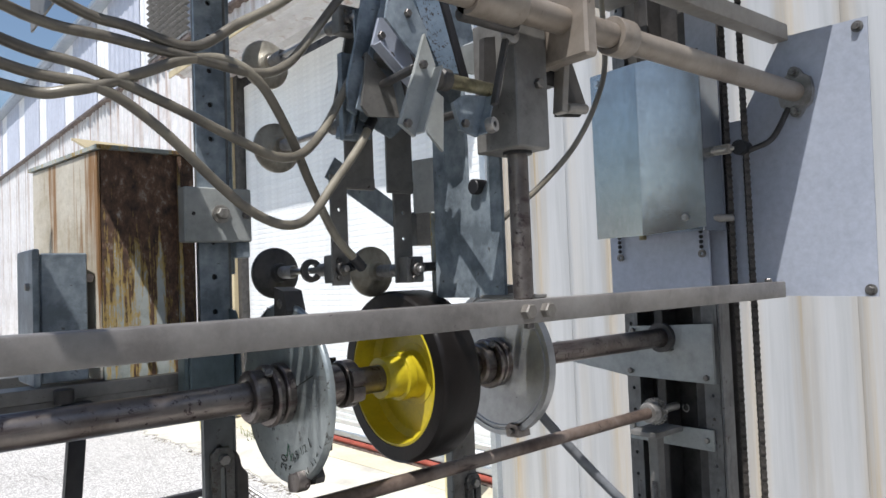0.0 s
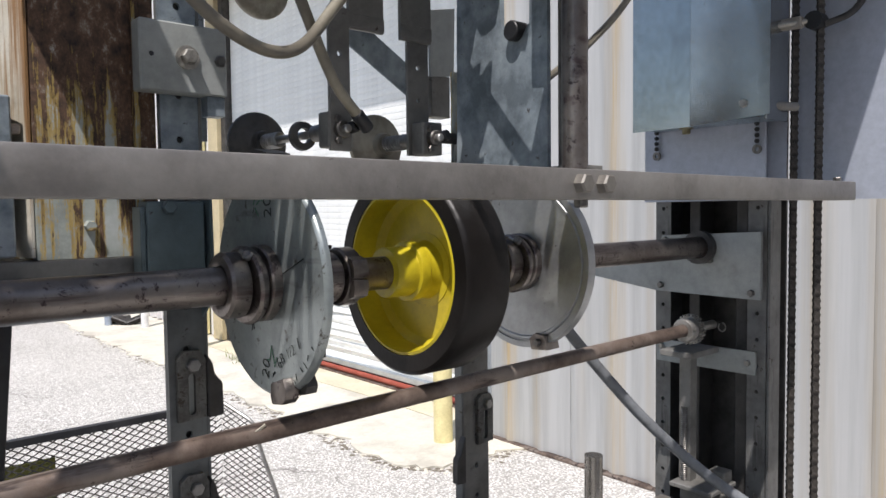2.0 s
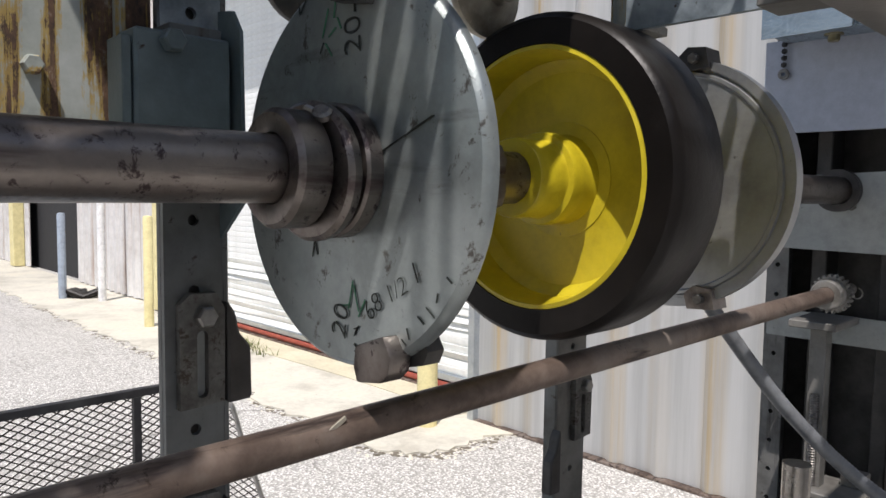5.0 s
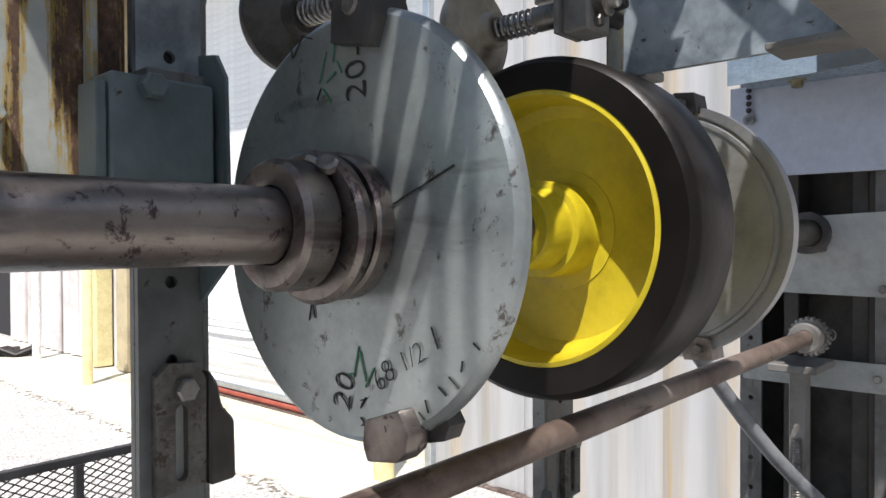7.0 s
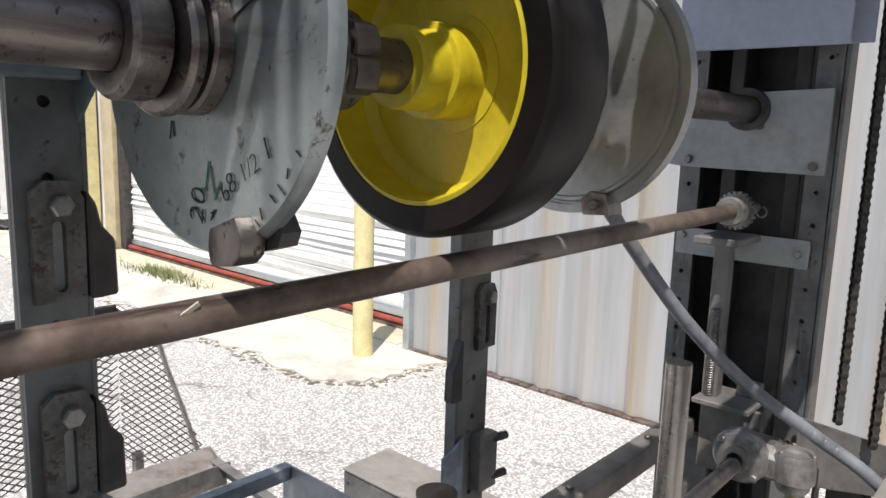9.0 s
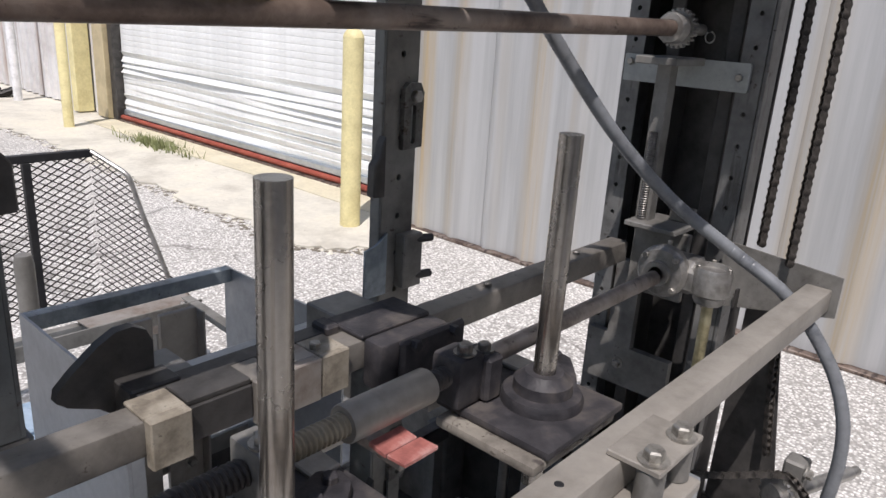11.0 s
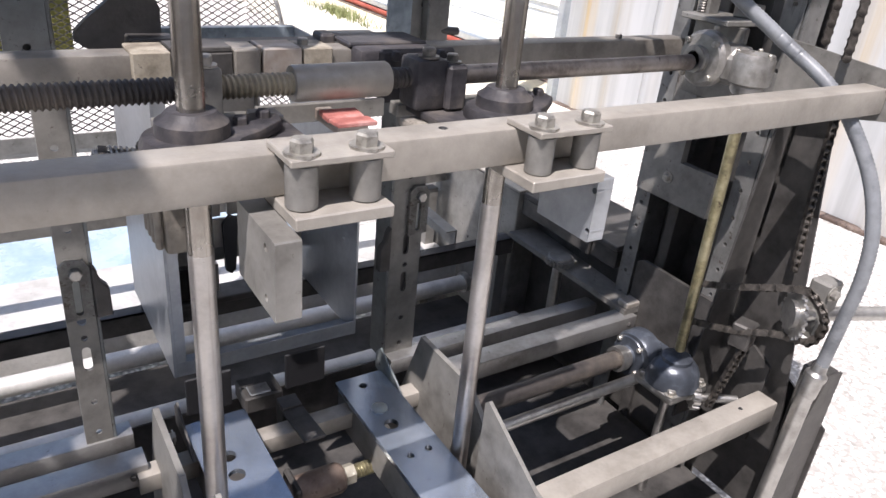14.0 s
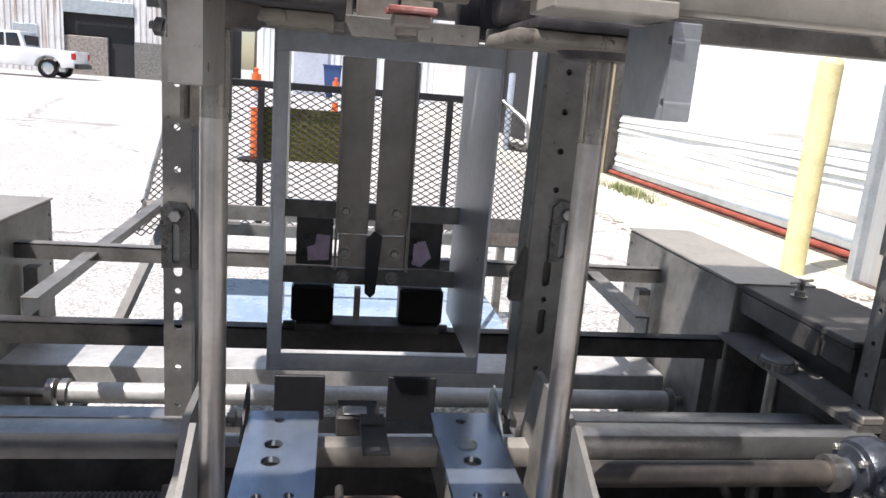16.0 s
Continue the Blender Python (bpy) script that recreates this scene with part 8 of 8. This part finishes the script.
    part("plate", plate("y", 0.938, 0.006, [(0.585, 2.045), (0.75, 2.045), (0.73, 2.20), (0.62, 2.20)]), PAINT, t)
    part("arm", beam((0.577, 0.900, 1.995), (0.640, 0.900, 2.24), 0.006, 0.042, 0.001), PAINT_B, t)
    part("arm_flange", beam((0.600, 0.885, 1.995), (0.665, 0.885, 2.24), 0.028, 0.004, 0.0005), PAINT_B, t)
    part("carrier", box(0.60, 0.755, 0.83, 0.938, 2.10, 2.112, 0.002), PAINT, t)
    part("side_bar", box(0.572, 0.60, 0.893, 0.905, 1.99, 2.12, 0.001), PAINT_B, t)
    for z in (2.035, 2.085):
        bolt(t, (0.588, 0.893, z), (0, -1, 0), 0.012, False, BLACK)
    suction_cup(0.580, 1.125, 0.937, 1.800, CUP_D, True)
    suction_cup(0.712, 1.025, 0.925, 1.796, CUP, False)
    suction_cup(0.595, 1.135, 0.915, 2.020, CUP, False)
    suction_cup(0.588, 1.155, 0.905, 2.172, CUP, False)
    h = thing("hex_brace", (0.70, 1.05, 1.9), "pale blue-grey flat brace behind the cups", "brace")
    part("brace", beam((0.63, 1.03, 1.972), (0.80, 1.03, 1.872), 0.004, 0.040, 0.0008), PAINT_B, h)
    part("brace_plate", plate("y", 1.00, 0.004, [(0.783, 1.99), (0.832, 2.00), (0.829, 1.901), (0.784, 1.896)]), PALE, h)
    part("brace_end", box(0.79, 0.826, 1.005, 1.028, 1.84, 1.9, 0.001), PAINT, h)
    k = thing("rusty_bracket", (0.78, 0.95, 1.75), "rust-stained bracket with broken edges beside the yoke", "bracket")
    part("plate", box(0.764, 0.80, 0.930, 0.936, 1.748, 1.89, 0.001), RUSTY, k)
    part("stub", rod((0.722, 0.93, 1.800), (0.775, 0.93, 1.800), 0.0075, 12), DARK, k)
    part("foot", box(0.764, 0.80, 0.90, 0.930, 1.748, 1.756, 0.001), PAINT, k)


def build_hoses():
    Y = 0.82
    runs = [
        ([(-0.10, 0.70, 2.135), (0.126, 0.82, 2.072), (0.233, 0.82, 2.056), (0.327, 0.82, 2.049), (0.398, 0.82, 2.043), (0.445, 0.83, 2.062), (0.488, 0.84, 2.108), (0.54, 0.86, 2.17), (0.60, 0.88, 2.24)], 0.0062),
        ([(-0.10, 0.72, 2.08), (0.126, 0.82, 2.036), (0.204, 0.82, 2.020), (0.292, 0.82, 1.990), (0.38, 0.82, 1.955), (0.425, 0.825, 1.942), (0.468, 0.835, 1.950), (0.515, 0.855, 1.990), (0.560, 0.875, 2.05), (0.600, 0.875, 2.12), (0.606, 0.872, 2.172)], 0.0062),
        ([(-0.10, 0.72, 2.05), (0.126, 0.82, 2.011), (0.215, 0.82, 2.000), (0.279, 0.82, 1.963), (0.35, 0.82, 1.900), (0.392, 0.82, 1.869), (0.438, 0.825, 1.855), (0.479, 0.835, 1.868), (0.525, 0.85, 1.915), (0.58, 0.865, 1.975), (0.612, 0.876, 2.020)], 0.0062),
        ([(-0.10, 0.72, 2.02), (0.126, 0.82, 1.990), (0.192, 0.82, 1.993), (0.262, 0.82, 2.022), (0.313, 0.82, 2.046), (0.362, 0.82, 2.053), (0.405, 0.82, 2.032), (0.455, 0.84, 1.975), (0.495, 0.86, 1.915), (0.545, 0.885, 1.850), (0.585, 0.897, 1.815), (0.600, 0.90, 1.802)], 0.0062),
        ([(-0.05, 0.74, 2.16), (0.178, 0.82, 2.088), (0.251, 0.82, 2.072), (0.320, 0.82, 2.062), (0.377, 0.82, 2.100), (0.44, 0.82, 2.143), (0.50, 0.84, 2.20)], 0.0062),
    ]
    for pts, r in runs:
        h = thing("vacuum_hose", pts[0], "dusty grey-beige rubber vacuum hose drooping to the cups", "hose", group="vacuum hoses")
        part("hose", sweep(pts, r, 14, 8), HOSE, h)
        a, b = Vector(pts[-2]), Vector(pts[-1])
        part("coupling", rod(b - (b - a).normalized() * 0.022, b + (b - a).normalized() * 0.004, r * 1.3, 14), BLACK, h, "black hose coupling")
    c = thing("thin_cable", (1.1, 0.9, 1.9), "thin grey cable drooping behind the pipe", "cable")
    part("cable", sweep([(1.16, 0.86, 2.36), (1.165, 0.86, 2.20), (1.13, 0.86, 2.11), (1.07, 0.87, 2.02), (0.98, 0.88, 1.94), (0.90, 0.89, 1.885), (0.84, 0.90, 1.84), (0.79, 0.905, 1.82)], 0.0055, 10, 8), HOSE, c)


def build_shade_carriage():
    """Unseen plate, bar, panel and straps added overhead to shade the discs and shaft."""
    t = thing("shade_carriage", (0.65, 0.95, 2.42), "unseen grey plate on end bars, added to shade the discs", "carriage")
    part("plate", plate("z", 2.420, 0.008, [(0.245, 0.745), (0.95, 0.745), (0.95, 0.52), (1.46, 0.52), (1.46, 1.06), (0.245, 1.06)]), PAINT, t)
    # Added bar that keeps sun off the shaft and guide cover.
    part("cross_bar", box(-0.45, 0.244, 0.735, 0.895, 2.421, 2.4335, 0.002), PAINT, t)
    # Upright pieces added to throw the vertical shadow stripes on the disc.
    part("hanging_panel", box(0.198, 0.201, 0.760, 1.06, 2.125, 2.4205, 0.0005), PAINT, t)
    part("panel_rail", box(0.1975, 0.2015, 0.670, 0.7595, 2.405, 2.4205, 0.0005), PAINT, t)
    for y0, y1 in ((0.702, 0.715), (0.680, 0.689)):
        part("hanging_strap", box(0.198, 0.201, y0, y1, 2.125, 2.4045, 0.0005), PAINT, t)
    for x in (-0.10, 1.46):
        part("end_bar", box(x - 0.03, x + 0.03, 0.66, 1.06, 2.434, 2.46, 0.002), PAINT, t)


def build_left_cabinet():
    r = thing("rusty_cabinet", (0.36, 1.2, 1.65), "tall rust-streaked steel cabinet with flaking paint", "cabinet")
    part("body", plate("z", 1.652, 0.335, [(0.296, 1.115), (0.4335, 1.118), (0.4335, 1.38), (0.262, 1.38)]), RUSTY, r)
    part("side_panel", beam((0.2925, 1.116, 1.82), (0.2590, 1.378, 1.82), 0.004, 0.33, 0.0005), CABSIDE, r, "pale peeling side panel")
    part("loose_flap", obox((0.372, 1.30, 2.018), (0.10, 0.13, 0.004), (24, 0, 12), 0.0005), TAN, r, "tilted tan cover flap")
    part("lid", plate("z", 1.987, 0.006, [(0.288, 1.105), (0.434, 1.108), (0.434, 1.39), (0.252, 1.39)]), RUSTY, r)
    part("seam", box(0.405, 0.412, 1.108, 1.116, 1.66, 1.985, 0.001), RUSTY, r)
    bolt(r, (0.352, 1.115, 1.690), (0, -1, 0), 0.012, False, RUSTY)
    l = thing("cabinet_ledge", (0.2, 1.2, 1.63), "weathered grey support beam under the cabinet", "beam")
    part("beam", box(-0.05, 0.436, 1.110, 1.16, 1.632, 1.651, 0.001), PAINT, l)
    part("beam", box(-0.05, 0.436, 1.30, 1.35, 1.632, 1.651, 0.001), PAINT, l)
    part("web", box(0.02, 0.432, 1.112, 1.118, 1.605, 1.632, 0.001), PAINT, l)
    part("arm", box(-0.05, 0.0, 1.08, 1.35, 1.60, 1.632, 0.001), PAINT, l)
    j = thing("junction_box", (0.24, 1.2, 1.65), "grey metal junction box with a screwed lid", "junction box")
    part("body", box(0.216, 0.276, 1.118, 1.22, 1.656, 1.836, 0.002), PAINT_B, j)
    part("lid", box(0.206, 0.215, 1.115, 1.225, 1.652, 1.842, 0.002), PAINT_B, j)
    part("knob", rod((0.276, 1.13, 1.80), (0.286, 1.13, 1.80), 0.006, 10), TRAY, j)
    bolt(j, (0.206, 1.14, 1.79), (-1, 0, 0), 0.009, False, ZINC)
    part("gland", lathe([(0, 0), (0.013, 0), (0.013, 0.018), (0.009, 0.02), (0, 0.02)], (0.237, 1.09, 1.630), (0, 0, 1), 12), DARK, j)
    p = thing("black_pole", (0.165, 1.085, 0.54), "black painted square pole beside the cabinet", "pole")
    part("pole", beam((0.165, 1.084, 0.54), (0.252, 1.084, 1.610), 0.022, 0.018, 0.0015), BLACK, p)
    part("cap", box(0.233, 0.274, 1.066, 1.100, 1.598, 1.6295, 0.004), BLACK, p, "black clamp block")
    bolt(p, (0.2535, 1.066, 1.614), (0, -1, 0), 0.013, False, DULLBOLT)


def build_left_tower():
    """The tower at the other end, which carries the bars."""
    t = thing("channel_tower", (-0.06, 0.9, 0), "plain grey channel tower carrying the bars' other ends", "tower", group="machine towers")
    part("web", box(-0.145, -0.138, 0.80, 1.10, 0.06, 2.6, 0.002), PAINT, t)
    for z in (1.05, 1.70):
        part("bar_bracket", box(-0.145, -0.138, 0.655, 0.7995, z, z + 0.06, 0.002), PAINT, t)
    part("flange", box(-0.138, -0.06, 1.09, 1.10, 0.06, 2.6, 0.002), PAINT, t)
    part("flange", box(-0.138, -0.10, 0.80, 0.81, 0.06, 2.6, 0.002), PAINT, t)
    part("foot", box(-0.18, -0.02, 0.76, 1.14, 0, 0.06, 0.003), PAINT, t)
    # Unseen arm and L-shaped plate added to shade the lower bar and left bed.
    part("head_arm", box(-0.18, -0.146, 0.29, 1.05, 2.44, 2.47, 0.003), PAINT, t)
    part("head_plate", plate("z", 2.425, 0.014, [(-1.0, 0.285), (-0.122, 0.285), (-0.122, 0.352), (-0.37, 0.352), (-0.37, 0.53), (-1.0, 0.53)]), PAINT, t)


build_overhead()
build_hoses()
build_left_cabinet()
build_left_tower()
build_shade_carriage()
